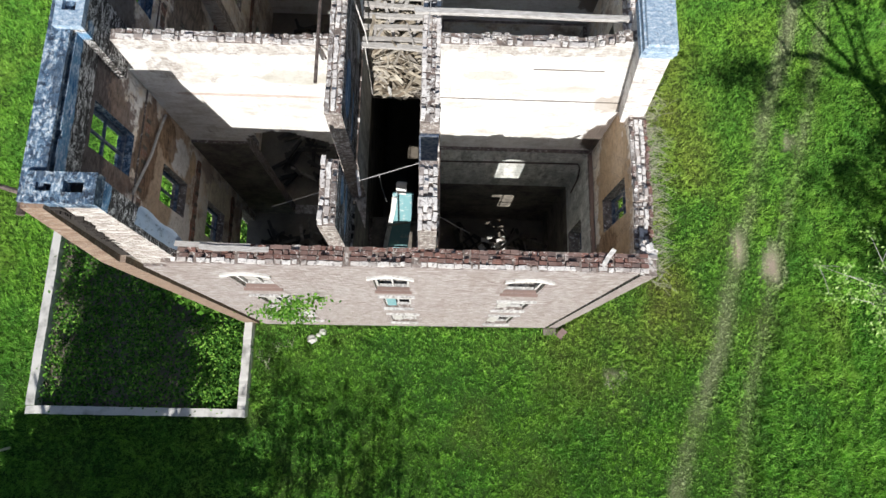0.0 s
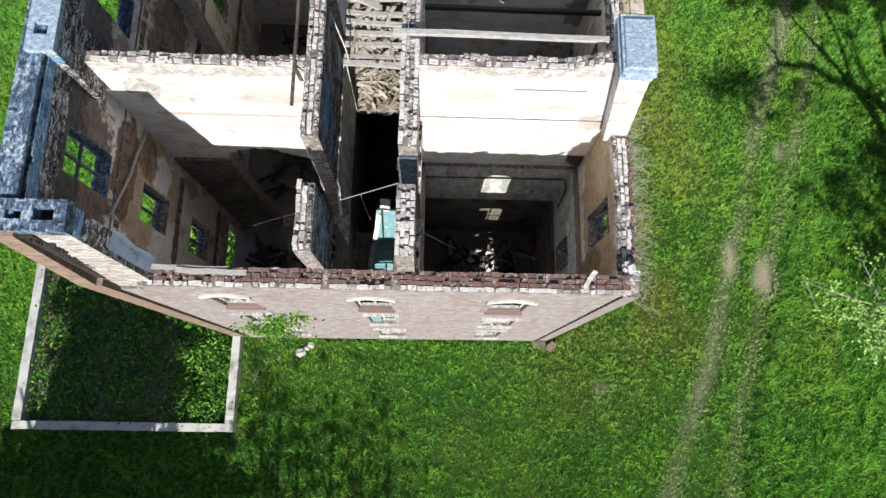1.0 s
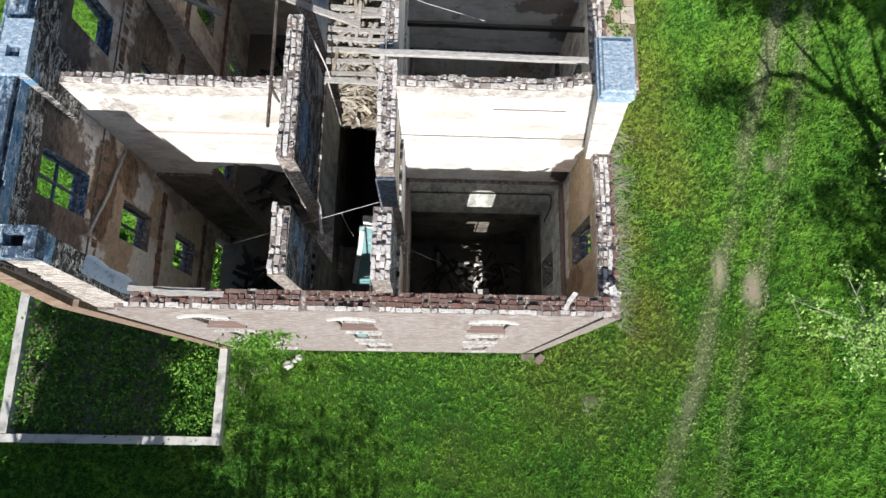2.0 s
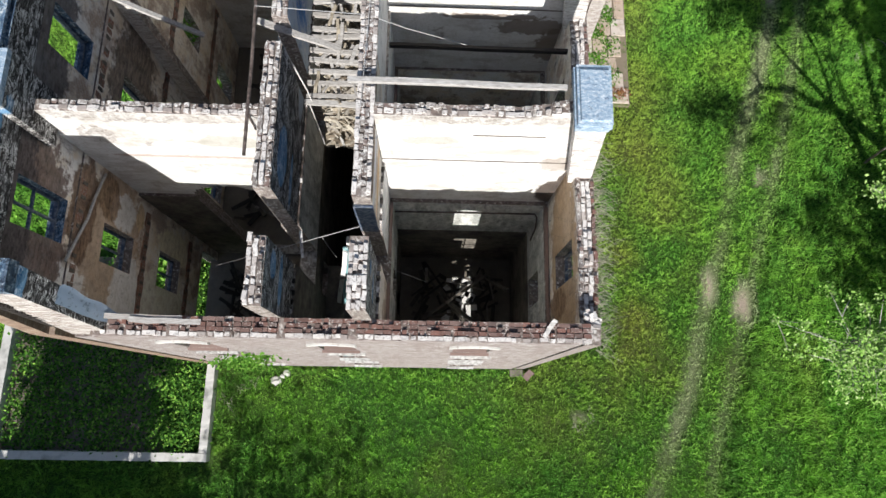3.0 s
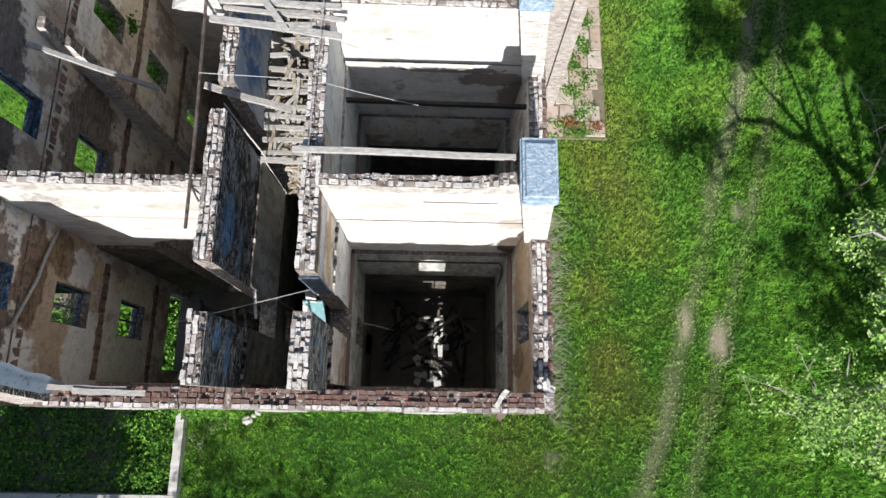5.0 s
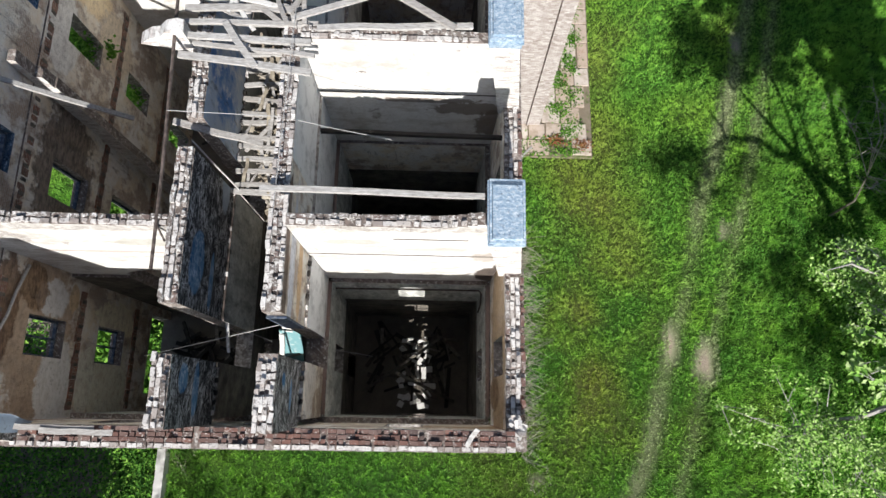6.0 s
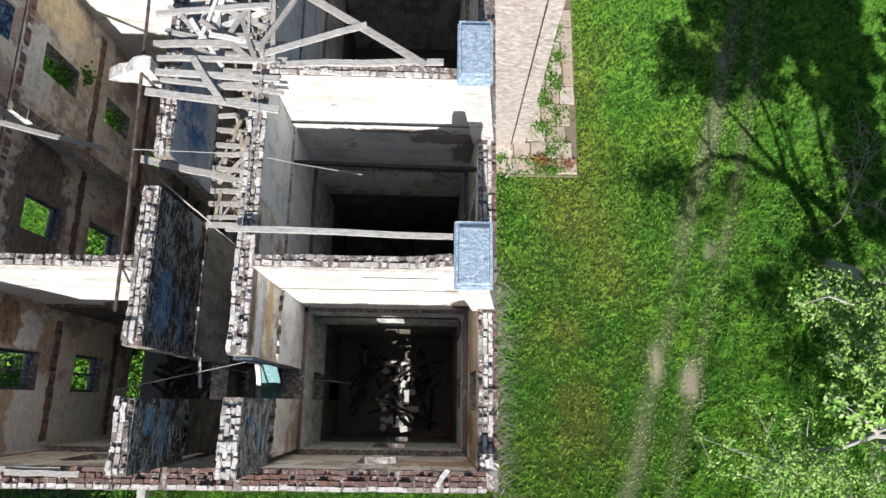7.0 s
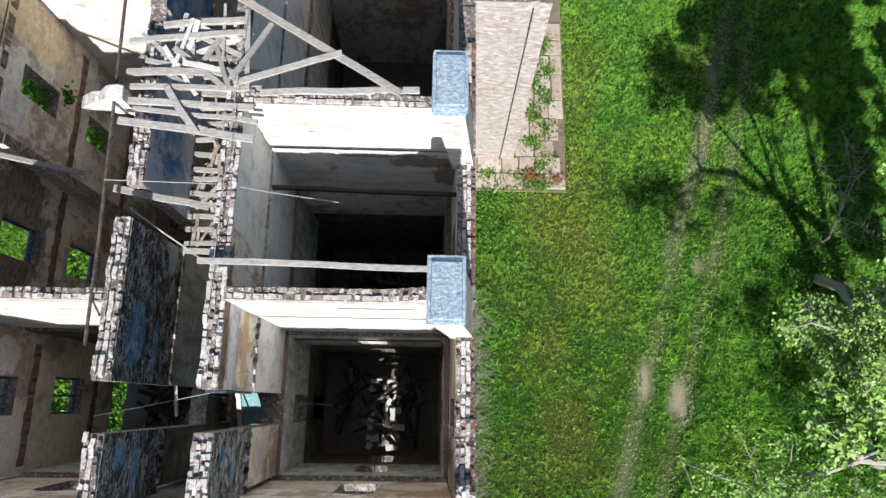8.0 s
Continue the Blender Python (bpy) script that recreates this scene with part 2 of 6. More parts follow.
def stained_plaster(n):
    brick, joint = n.bricks((0.44, 0.32, 0.25), (0.34, 0.245, 0.195), (0.50, 0.45, 0.39))
    fallen = n.ramp(n.noise(0.9, 10, 0.74, n.stretch(1.0, 1.0, 0.8)), (0.48, 0.0), (0.55, 1.0))
    colour = n.mix(n.ramp(n.noise(1.3, 9, 0.7), (0.36, 0.0), (0.62, 1.0)), (0.76, 0.65, 0.50), (0.87, 0.84, 0.78))
    colour = n.mix(n.ramp(fallen, (0.0, 0.0), (1.0, 0.85)), colour, brick)
    pale = n.ramp(n.noise(0.6, 8, 0.68), (0.52, 0.0), (0.60, 1.0))
    colour = n.mix(pale, colour, (0.85, 0.83, 0.80))
    streak = n.ramp(n.noise(1.6, 9, 0.75, n.stretch(2.6, 2.6, 0.4)), (0.57, 0.0), (0.67, 0.8))
    colour = n.mix(streak, colour, (0.15, 0.12, 0.10))
    damp = n.ramp(n.noise(0.5, 6, 0.6), (0.60, 0.0), (0.72, 0.5))
    colour = n.mix(damp, colour, (0.20, 0.165, 0.135))
    courses, _ = n.bricks((1.0, 0.95, 0.9), (0.35, 0.32, 0.30), (0.75, 0.72, 0.70))
    grain = n.ramp(n.noise(3.5, 10, 0.8, n.stretch(0.8, 0.8, 1.3)), (0.38, 0.0), (0.54, 1.0))
    upper = (((-7.5, 6.4, 14.4), (3, 2.8, 1.7), (0.21, 0.155, 0.135)), ((-7.45, 7.6, 12.2), (3, 1.6, 0.7), (0.26, 0.175, 0.12)), ((-7.45, 8.15, 9.9), (3, 0.6, 0.9), (0.84, 0.82, 0.79)),
                                ((-7.45, 5.5, 9.2), (3, 1.5, 1.0), (0.87, 0.85, 0.81)), ((-7.45, 8.3, 8.75), (3, 0.5, 0.28), (0.62, 0.47, 0.30)), ((-7.45, 8.3, 10.9), (3, 0.7, 0.7), (0.34, 0.235, 0.15)), ((-7.5, 6.2, 15.3), (3, 3.2, 1.0), (0.13, 0.115, 0.115)), ((-7.5, 11.5, 15.0), (3, 3.2, 1.2), (0.15, 0.135, 0.135)))
    lower = (((-7.45, 5.5, 5.7), (3, 1.6, 1.5), (0.84, 0.77, 0.62)), ((-7.45, 5.6, 7.4), (3, 1.2, 0.6), (0.80, 0.74, 0.64)), ((-7.45, 7.9, 5.6), (3, 0.7, 1.6), (0.78, 0.68, 0.52)), ((-7.45, 16.4, 11.7), (3, 1.4, 1.0), (0.74, 0.72, 0.70)), ((-7.45, 18.7, 11.2), (3, 0.9, 2.2), (0.78, 0.60, 0.40)), ((-7.45, 17.8, 8.6), (3, 1.2, 1.2), (0.66, 0.57, 0.45)))
    rooms = (((0.92, 7.6, 15.2), (3, 3.0, 0.28), (0.24, 0.17, 0.13)), ((0.92, 8.2, 14.5), (3, 1.9, 0.30), (0.66, 0.67, 0.72)), ((0.92, 8.4, 13.5), (3, 1.3, 0.28), (0.62, 0.43, 0.25)), ((0.92, 5.3, 14.2), (3, 0.7, 0.5), (0.58, 0.58, 0.60)), ((1.0, 5.5, 11.2), (3, 0.7, 0.9), (0.66, 0.62, 0.57)), ((1.0, 5.0, 10.0), (3, 0.5, 0.8), (0.42, 0.33, 0.26)), ((2.6, 4.45, 10.2), (1.6, 3, 1.0), (0.68, 0.62, 0.52)), ((5.4, 4.45, 10.2), (0.9, 3, 0.9), (0.66, 0.60, 0.50)), ((-4.5, 4.45, 10.2), (1.6, 3, 0.8), (0.66, 0.58, 0.46)))
    brown = (((-7.45, 6.9, 10.4), (3, 2.6, 1.9), (0.46, 0.35, 0.255)), ((-7.45, 12.0, 10.4), (3, 2.4, 1.6), (0.30, 0.25, 0.21)), ((6.42, 6.6, 11.2), (3, 3.2, 1.7), (0.42, 0.30, 0.185)), ((6.42, 5.4, 10.2), (3, 0.5, 1.2), (0.36, 0.25, 0.16)))
    for centre, radii, tone in brown + upper + lower + rooms:
        blotch = n.mix(grain, [c * (0.45 if tone[0] < 0.4 else 0.78) for c in tone], [min(0.87, c * 1.2) for c in tone])
        if tone[0] < 0.4:
            blotch = n.mix(0.85, blotch, courses, "MULTIPLY")
        colour = n.mix(n.ramp(n.spot(centre, radii, 1.3, 2.2), (0.0, 0.0), (1.0, 0.9)), colour, blotch)
    wear = n.ramp(n.noise(8.0, 10, 0.82, n.stretch(1.0, 1.0, 0.8)), (0.36, 0.45), (0.46, 1.0))
    colour = n.mix(0.75, colour, wear, "MULTIPLY")
    return colour, n.mix(fallen, n.noise(12, 6), joint), 0.03


def tarred_brick(n):
    brick, joint = n.bricks((0.045, 0.040, 0.038), (0.014, 0.013, 0.013), (0.08, 0.075, 0.07))
    flow = n.add("ShaderNodeTexNoise", Vector=n.coord, Scale=2.4, Detail=4.0)
    bent = n.tree.nodes.new("ShaderNodeVectorMath")
    bent.operation = "MULTIPLY_ADD"
    n.tree.links.new(flow.outputs["Color"], bent.inputs[0])
    bent.inputs[1].default_value = (0.35, 0.35, 0.6)
    n.tree.links.new(n.stretch(0.42, 0.42, 1.9), bent.inputs[2])
    lines = n.noise(2.9, 7, 0.66, bent.outputs[0])
    lime = n.ramp(lines, (0.466, 0.0), (0.474, 1.0), (0.496, 1.0), (0.504, 0.0))
    fine = n.noise(5.2, 7, 0.66, bent.outputs[0])
    more = n.ramp(fine, (0.468, 0.0), (0.476, 1.0), (0.496, 1.0), (0.504, 0.0))
    lime = n.mix(1.0, lime, more, "LIGHTEN")
    cover = n.ramp(n.noise(2.2, 8, 0.74), (0.42, 0.15), (0.52, 1.0))
    lime = n.mix(1.0, lime, cover, "MULTIPLY")
    colour = n.mix(lime, brick, (0.90, 0.89, 0.87))
    # Blue patches paint the sky's light onto the shaded, lime-streaked brick.
    blue = n.mix(n.ramp(lines, (0.40, 0.0), (0.60, 1.0)), (0.03, 0.15, 0.33), (0.18, 0.37, 0.58))
    blue = n.mix(lime, blue, (0.62, 0.74, 0.86))
    for centre, radii in (((-1.45, 8.4, 14.45), (3, 0.85, 0.5)), ((-1.45, 8.1, 13.3), (3, 0.8, 0.16)), ((-1.45, 5.3, 13.6), (3, 0.7, 0.22)), ((-1.45, 5.6, 14.5), (3, 0.35, 0.3)), ((-7.5, 6.0, 16.2), (3, 3.0, 0.3))):
        colour = n.mix(n.ramp(n.spot(centre, radii), (0.0, 0.0), (1.0, 0.9)), colour, blue)
    colour = n.mix(n.ramp(n.spot((-1.45, 11.0, 12.8), (3, 0.8, 0.35)), (0.0, 0.0), (1.0, 0.8)), colour, (0.50, 0.58, 0.66))
    return colour, n.mix(lime, joint, (0.2, 0.2, 0.2)), 0.022


# Lime and dark streaks; the blue is skylight put into the colour.
def blue_limewash(n):
    colour = n.mix(n.ramp(n.noise(0.7, 7, 0.68), (0.38, 0.0), (0.54, 1.0)), (0.12, 0.28, 0.62), (0.58, 0.67, 0.77))
    smear = n.ramp(n.noise(1.5, 9, 0.75, n.stretch(1.0, 1.0, 0.7)), (0.52, 0.0), (0.60, 0.9))
    colour = n.mix(smear, colour, (0.82, 0.84, 0.86))
    dark = n.ramp(n.noise(1.1, 9, 0.75, n.stretch(1.6, 1.6, 0.6)), (0.56, 0.0), (0.66, 0.85))
    return n.mix(dark, colour, (0.05, 0.055, 0.07)), n.noise(11, 6), 0.012


# Dark grimy tone; on the lower storeys it paints in the gloom of deep rooms.
def sooty_shade(n):
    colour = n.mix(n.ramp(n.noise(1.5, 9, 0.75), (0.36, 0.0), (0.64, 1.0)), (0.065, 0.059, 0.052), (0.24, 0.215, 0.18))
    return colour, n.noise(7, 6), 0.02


# Near-black; also stands in for shade at the pier joint, flues and pockets.
def char_shade(n):
    colour = n.mix(n.noise(6.0, 8, 0.75), (0.015, 0.014, 0.014), (0.06, 0.052, 0.046))
    return colour, n.noise(9, 7), 0.03


def blue_sheet(n):
    colour = n.mix(n.noise(1.4, 6, 0.65), (0.30, 0.42, 0.58), (0.58, 0.66, 0.74))
    return n.mix(n.ramp(n.noise(5.0, 8, 0.75), (0.56, 0.0), (0.64, 0.8)), colour, (0.14, 0.16, 0.20)), n.noise(9, 5), 0.006


def cap_lime(n):
    streak = n.noise(9.0, 10, 0.85, n.stretch(0.8, 1.5, 1.0))
    colour = n.ramp(streak, (0.38, (0.12, 0.20, 0.31)), (0.46, (0.25, 0.35, 0.46)), (0.54, (0.38, 0.47, 0.56)), (0.61, (0.70, 0.73, 0.75)))
    crack = n.ramp(n.noise(7.0, 10, 0.85), (0.39, 0.9), (0.43, 0.0))
    return n.mix(crack, colour, (0.05, 0.065, 0.10)), n.noise(16, 6), 0.03


def dark_lime(n):
    streak = n.noise(6.5, 10, 0.85, n.stretch(1.5, 0.7, 1.0))
    colour = n.ramp(streak, (0.41, (0.022, 0.045, 0.09)), (0.47, (0.07, 0.135, 0.22)), (0.53, (0.22, 0.32, 0.42)), (0.58, (0.66, 0.69, 0.70)))
    chips = n.ramp(n.noise(11.0, 10, 0.85), (0.56, 0.0), (0.59, 0.9))
    colour = n.mix(chips, colour, (0.70, 0.71, 0.71))
    tar = n.ramp(n.noise(1.5, 9, 0.78, n.stretch(1.6, 0.7, 1.0)), (0.50, 0.0), (0.55, 0.85))
    colour = n.mix(tar, colour, (0.045, 0.075, 0.12))
    crack = n.ramp(n.noise(5.5, 10, 0.85), (0.44, 0.95), (0.47, 0.0))
    return n.mix(crack, colour, (0.02, 0.026, 0.04)), n.noise(16, 6), 0.04


def loose_brick(n):
    tone = n.ramp(n.random(), (0.0, (0.18, 0.125, 0.11)), (0.3, (0.13, 0.11, 0.10)), (0.65, (0.21, 0.18, 0.165)), (0.85, (0.32, 0.29, 0.27)), (1.0, (0.15, 0.135, 0.13)))
    lime = n.ramp(n.noise(9.0, 9, 0.82, n.place()), (0.51, 0.0), (0.55, 0.95))
    return n.mix(lime, tone, (0.66, 0.65, 0.63)), n.noise(30, 5), 0.006


def red_brick(n):
    tone = n.ramp(n.random(), (0.0, (0.20, 0.105, 0.085)), (0.5, (0.135, 0.083, 0.072)), (0.8, (0.20, 0.135, 0.118)), (1.0, (0.10, 0.074, 0.068)))
    lime = n.ramp(n.noise(7.0, 9, 0.82, n.place()), (0.55, 0.0), (0.59, 0.9))
    return n.mix(lime, tone, (0.50, 0.46, 0.43)), n.noise(30, 5), 0.006


def pale_brick(n):
    tone = n.ramp(n.random(), (0.0, (0.56, 0.53, 0.51)), (0.55, (0.66, 0.64, 0.62)), (0.85, (0.46, 0.42, 0.395)), (1.0, (0.30, 0.26, 0.24)))
    dark = n.ramp(n.noise(13.0, 9, 0.82, n.place()), (0.53, 0.0), (0.57, 0.85))
    return n.mix(dark, tone, (0.15, 0.13, 0.12)), n.noise(30, 5), 0.006


def grey_timber(n):
    grain = n.noise(4.0, 7, 0.7, n.stretch(1.2, 6.0, 6.0))
    colour = n.ramp(grain, (0.3, (0.22, 0.205, 0.19)), (0.55, (0.48, 0.47, 0.455)), (0.75, (0.66, 0.655, 0.645)))
    return n.mix(n.ramp(n.random(), (0.0, 0.0), (1.0, 0.35)), colour, (0.24, 0.20, 0.165)), grain, 0.004


def debris_timber(n):
    grain = n.noise(5.0, 6, 0.7)
    tone = n.ramp(n.island(), (0.0, (0.18, 0.14, 0.10)), (0.35, (0.42, 0.37, 0.29)), (0.7, (0.56, 0.52, 0.44)), (1.0, (0.26, 0.24, 0.22)))
    return n.mix(n.ramp(grain, (0.35, 0.7), (0.6, 0.0)), tone, (0.12, 0.10, 0.08)), grain, 0.004


# Debris wood darkened to imitate the low light on the room floors.
def shaded_timber(n):
    tone = n.ramp(n.island(), (0.0, (0.03, 0.027, 0.024)), (0.5, (0.07, 0.062, 0.052)), (0.88, (0.15, 0.13, 0.11)), (1.0, (0.40, 0.37, 0.32)))
    return n.mix(n.ramp(n.noise(5.0, 6, 0.7), (0.4, 0.6), (0.6, 0.0)), tone, (0.04, 0.035, 0.03)), None, 0


def window_timber(n):
    flake = n.ramp(n.noise(9.0, 7, 0.7), (0.45, 0.0), (0.56, 1.0))
    return n.mix(flake, (0.56, 0.555, 0.54), (0.33, 0.315, 0.30)), flake, 0.003


def blue_timber(n):
    flake = n.ramp(n.noise(8.0, 7, 0.7), (0.45, 0.0), (0.58, 1.0))
    return n.mix(flake, (0.055, 0.075, 0.115), (0.17, 0.19, 0.22)), flake, 0.003


def teal_paint(n):
    flake = n.ramp(n.noise(5.0, 7, 0.7), (0.55, 0.0), (0.63, 1.0))
    return n.mix(flake, (0.16, 0.31, 0.33), (0.38, 0.45, 0.45)), flake, 0.003


def rusty_iron(n):
    colour = n.mix(n.ramp(n.noise(8.0, 6, 0.7), (0.42, 0.0), (0.6, 1.0)), (0.07, 0.055, 0.05), (0.20, 0.16, 0.14))
    return colour, n.noise(25, 4), 0.003


def wire_metal(n):
    return n.mix(n.noise(6, 3), (0.50, 0.50, 0.50), (0.26, 0.26, 0.26)), None, 0


def brown_sill(n):
    return n.mix(n.noise(6, 6), (0.27, 0.195, 0.17), (0.19, 0.135, 0.12)), n.noise(20, 4), 0.004


def concrete(n):
    colour = n.mix(n.noise(2.5, 8, 0.7), (0.46, 0.45, 0.42), (0.60, 0.59, 0.56))
    stain = n.ramp(n.noise(1.2, 6, 0.65), (0.5, 0.0), (0.68, 0.8))
    return n.mix(stain, colour, (0.22, 0.22, 0.20)), n.noise(14, 6), 0.01


def flagstone(n):
    tone = n.ramp(n.random(), (0.0, (0.46, 0.37, 0.30)), (0.5, (0.54, 0.46, 0.40)), (0.85, (0.62, 0.57, 0.52)), (1.0, (0.44, 0.32, 0.24)))
    stain = n.ramp(n.noise(2.4, 9, 0.78, n.place()), (0.47, 0.0), (0.60, 0.8))
    colour = n.mix(stain, tone, (0.36, 0.29, 0.22))
    rust = n.ramp(n.noise(0.9, 8, 0.75, n.place()), (0.60, 0.0), (0.68, 0.8))
    return n.mix(rust, colour, (0.34, 0.16, 0.08)), n.noise(9, 6), 0.012


def sandy_soil(n):
    colour = n.mix(n.noise(2.0, 8, 0.75), (0.14, 0.115, 0.08), (0.30, 0.25, 0.19))
    return n.mix(n.ramp(n.noise(1.3, 8, 0.75), (0.52, 0.0), (0.62, 0.8)), colour, (0.07, 0.12, 0.02)), n.noise(6, 8, 0.7), 0.03


def white_paint(n):
    flake = n.ramp(n.noise(7.0, 7, 0.7), (0.56, 0.0), (0.64, 0.8))
    return n.mix(flake, (0.62, 0.61, 0.585), (0.34, 0.30, 0.27)), flake, 0.003


def rubble_soil(n):
    colour = n.mix(n.noise(2.0, 8, 0.75), (0.08, 0.07, 0.058), (0.27, 0.235, 0.19))
    return colour, n.noise(6, 8, 0.7), 0.05


def turf(n):
    broad = n.noise(0.22, 6, 0.65)
    fine = n.noise(9.0, 8, 0.8)
    colour = n.mix(n.ramp(broad, (0.38, 0.0), (0.62, 1.0)), (0.028, 0.085, 0.010), (0.050, 0.120, 0.013))
    # Near-black flecks paint shade into the turf between the blades.
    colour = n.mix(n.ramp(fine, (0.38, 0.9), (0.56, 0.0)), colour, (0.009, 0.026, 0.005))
    colour = n.mix(n.attribute("dry"), colour, (0.110, 0.092, 0.034))
    bare = n.mix(n.noise(7.0, 6, 0.7), (0.19, 0.20, 0.12), (0.32, 0.32, 0.20))
    soil = n.mix(n.noise(7.0, 6, 0.7), (0.28, 0.215, 0.17), (0.43, 0.35, 0.29))
    bare = n.mix(n.ramp(n.attribute("bare"), (0.55, 0.0), (0.85, 1.0)), bare, soil)
    return n.mix(n.ramp(n.attribute("bare"), (0.05, 0.0), (0.55, 1.0)), colour, bare), fine, 0.06


def blade(n):
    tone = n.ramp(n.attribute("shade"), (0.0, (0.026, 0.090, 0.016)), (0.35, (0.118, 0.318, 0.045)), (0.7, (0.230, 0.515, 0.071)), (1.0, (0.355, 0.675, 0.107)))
    patch = n.ramp(n.noise(0.45, 3, 0.5), (0.42, 0.0), (0.64, 0.4))
    tone = n.mix(patch, tone, (0.085, 0.310, 0.050))
    light = n.ramp(n.noise(0.28, 3, 0.5), (0.46, 0.0), (0.68, 0.4))
    tone = n.mix(light, tone, (0.320, 0.570, 0.060))
    dead = n.mix(n.attribute("shade"), (0.35, 0.31, 0.075), (0.55, 0.52, 0.13))
    tone = n.mix(n.ramp(n.attribute("dry"), (0.0, 0.0), (0.9, 0.8)), tone, dead)
    return n.mix(n.ramp(n.attribute("bare"), (0.03, 0.0), (0.28, 0.75)), tone, (0.52, 0.55, 0.35)), None, 0


def leaf(n):
    return n.ramp(n.island(), (0.0, (0.10, 0.24, 0.035)), (0.35, (0.23, 0.42, 0.08)), (0.8, (0.33, 0.50, 0.15)), (1.0, (0.48, 0.60, 0.28))), None, 0


def weed(n):
    return n.ramp(n.island(), (0.0, (0.035, 0.11, 0.012)), (0.5, (0.085, 0.23, 0.022)), (1.0, (0.22, 0.40, 0.07))), None, 0


def yard_weed(n):
    return n.ramp(n.island(), (0.0, (0.015, 0.055, 0.008)), (0.5, (0.070, 0.20, 0.024)), (0.85, (0.16, 0.36, 0.045)), (1.0, (0.30, 0.52, 0.09))), None, 0


def rust_weed(n):
    return n.ramp(n.island(), (0.0, (0.20, 0.07, 0.03)), (0.6, (0.30, 0.13, 0.06)), (1.0, (0.15, 0.15, 0.04))), None, 0


def dry_stalk(n):
    return n.mix(n.noise(5, 3), (0.58, 0.55, 0.45), (0.36, 0.34, 0.26)), None, 0


def bark(n):
    return n.mix(n.noise(4.0, 7, 0.7), (0.24, 0.22, 0.20), (0.52, 0.50, 0.47)), n.noise(9, 7, 0.7), 0.02


M = {}
RECIPES = (
    ("whitewashed_brick", whitewashed_brick), ("raw_brick", raw_brick), ("wing_brick", wing_brick), ("wing_loose_brick", wing_loose_brick), ("yard_weed", yard_weed), ("clean_plaster", clean_plaster), ("mortar", mortar), ("skin_brick", skin_brick), ("wall_core", wall_core), ("brown_brick", brown_brick), ("white_plaster", white_plaster),
    ("pale_stack", pale_stack), ("worn_stack", worn_stack), ("grey_plaster", grey_plaster), ("stained_plaster", stained_plaster), ("tarred_brick", tarred_brick), ("blue_limewash", blue_limewash), ("sooty_shade", sooty_shade), ("loose_brick",
    loose_brick), ("red_brick", red_brick), ("pale_brick", pale_brick), ("grey_timber", grey_timber), ("debris_timber", debris_timber), ("shaded_timber", shaded_timber),
    ("window_timber", window_timber), ("blue_timber", blue_timber), ("teal_paint", teal_paint), ("wire_metal", wire_metal), ("brown_sill",
    brown_sill), ("concrete", concrete), ("flagstone", flagstone), ("rubble_soil", rubble_soil), ("sandy_soil", sandy_soil), ("char_shade", char_shade), ("blue_sheet", blue_sheet), ("white_paint", white_paint), ("turf", turf), ("blade",
    blade), ("leaf", leaf), ("weed", weed), ("rust_weed", rust_weed), ("dry_stalk", dry_stalk), ("bark", bark),
)
for key, build in RECIPES:
    M[key] = mat(key, build, thin={"blade": 0.15, "weed": 0.25, "yard_weed": 0.2, "leaf": 0.03}.get(key, 0.0))
M["cap_lime"] = mat("cap_lime", cap_lime, rough=0.6)
M["dark_lime"] = mat("dark_lime", dark_lime, rough=0.6)
M["rusty_iron"] = mat("rusty_iron", rusty_iron, rough=0.7, metal=0.3)


# ---- mesh helpers ----
def mesh(name, verts, faces, materials, indices=None):
    me = bpy.data.meshes.new(name)
    me.from_pydata(verts, [], faces)
    for m in materials:
        me.materials.append(M[m])
    if indices is not None:
        me.polygons.foreach_set("material_index", indices)
    me.update()
    return me


def part(name, bm, material, parent, label=""):
    """Links a bmesh as one mesh object under a thing or a part."""
    me = bpy.data.meshes.new(name)
    bm.to_mesh(me)
    bm.free()
    me.materials.append(M[material])
    ob = new(name, me)
    ob.parent = parent
    return tagged(ob, label)


def thing(name, label, category, place=(0, 0, 0), group="", kind=""):
    ob = new(name)
    ob.location = place
    return tagged(ob, label, category, group, kind)


def box(bm, low, high, turn=None, rough=0.0):
    """A box between two corners, turned about its centre; rough shifts its corners."""
    low, high = Vector(low), Vector(high)
    centre, half = (low + high) / 2, (high - low) / 2
    verts = []
    for sx, sy, sz in ((-1, -1, -1), (1, -1, -1), (1, 1, -1), (-1, 1, -1), (-1, -1, 1), (1, -1, 1), (1, 1, 1), (-1, 1, 1)):
        p = Vector((half.x * sx, half.y * sy, half.z * sz))
        if rough:
            p += Vector((random.uniform(-rough, rough), random.uniform(-rough, rough), random.uniform(-rough, rough)))
        if turn is not None:
            p = turn @ p
        verts.append(bm.verts.new(centre + p))
    for f in ((3, 2, 1, 0), (4, 5, 6, 7), (0, 1, 5, 4), (1, 2, 6, 5), (2, 3, 7, 6), (3, 0, 4, 7)):
        bm.faces.new([verts[i] for i in f])
    return verts


def bar(bm, a, b, width, height, rough=0.0, spin=0.0):
    """A squared timber from a to b."""
    a, b = Vector(a), Vector(b)
    way = b - a
    turn = way.to_track_quat("X", "Z").to_matrix() @ Matrix.Rotation(spin, 3, "X")
    c = (a + b) / 2
    return box(bm, c - Vector((way.length / 2, width / 2, height / 2)), c + Vector((way.length / 2, width / 2, height / 2)), turn, rough)


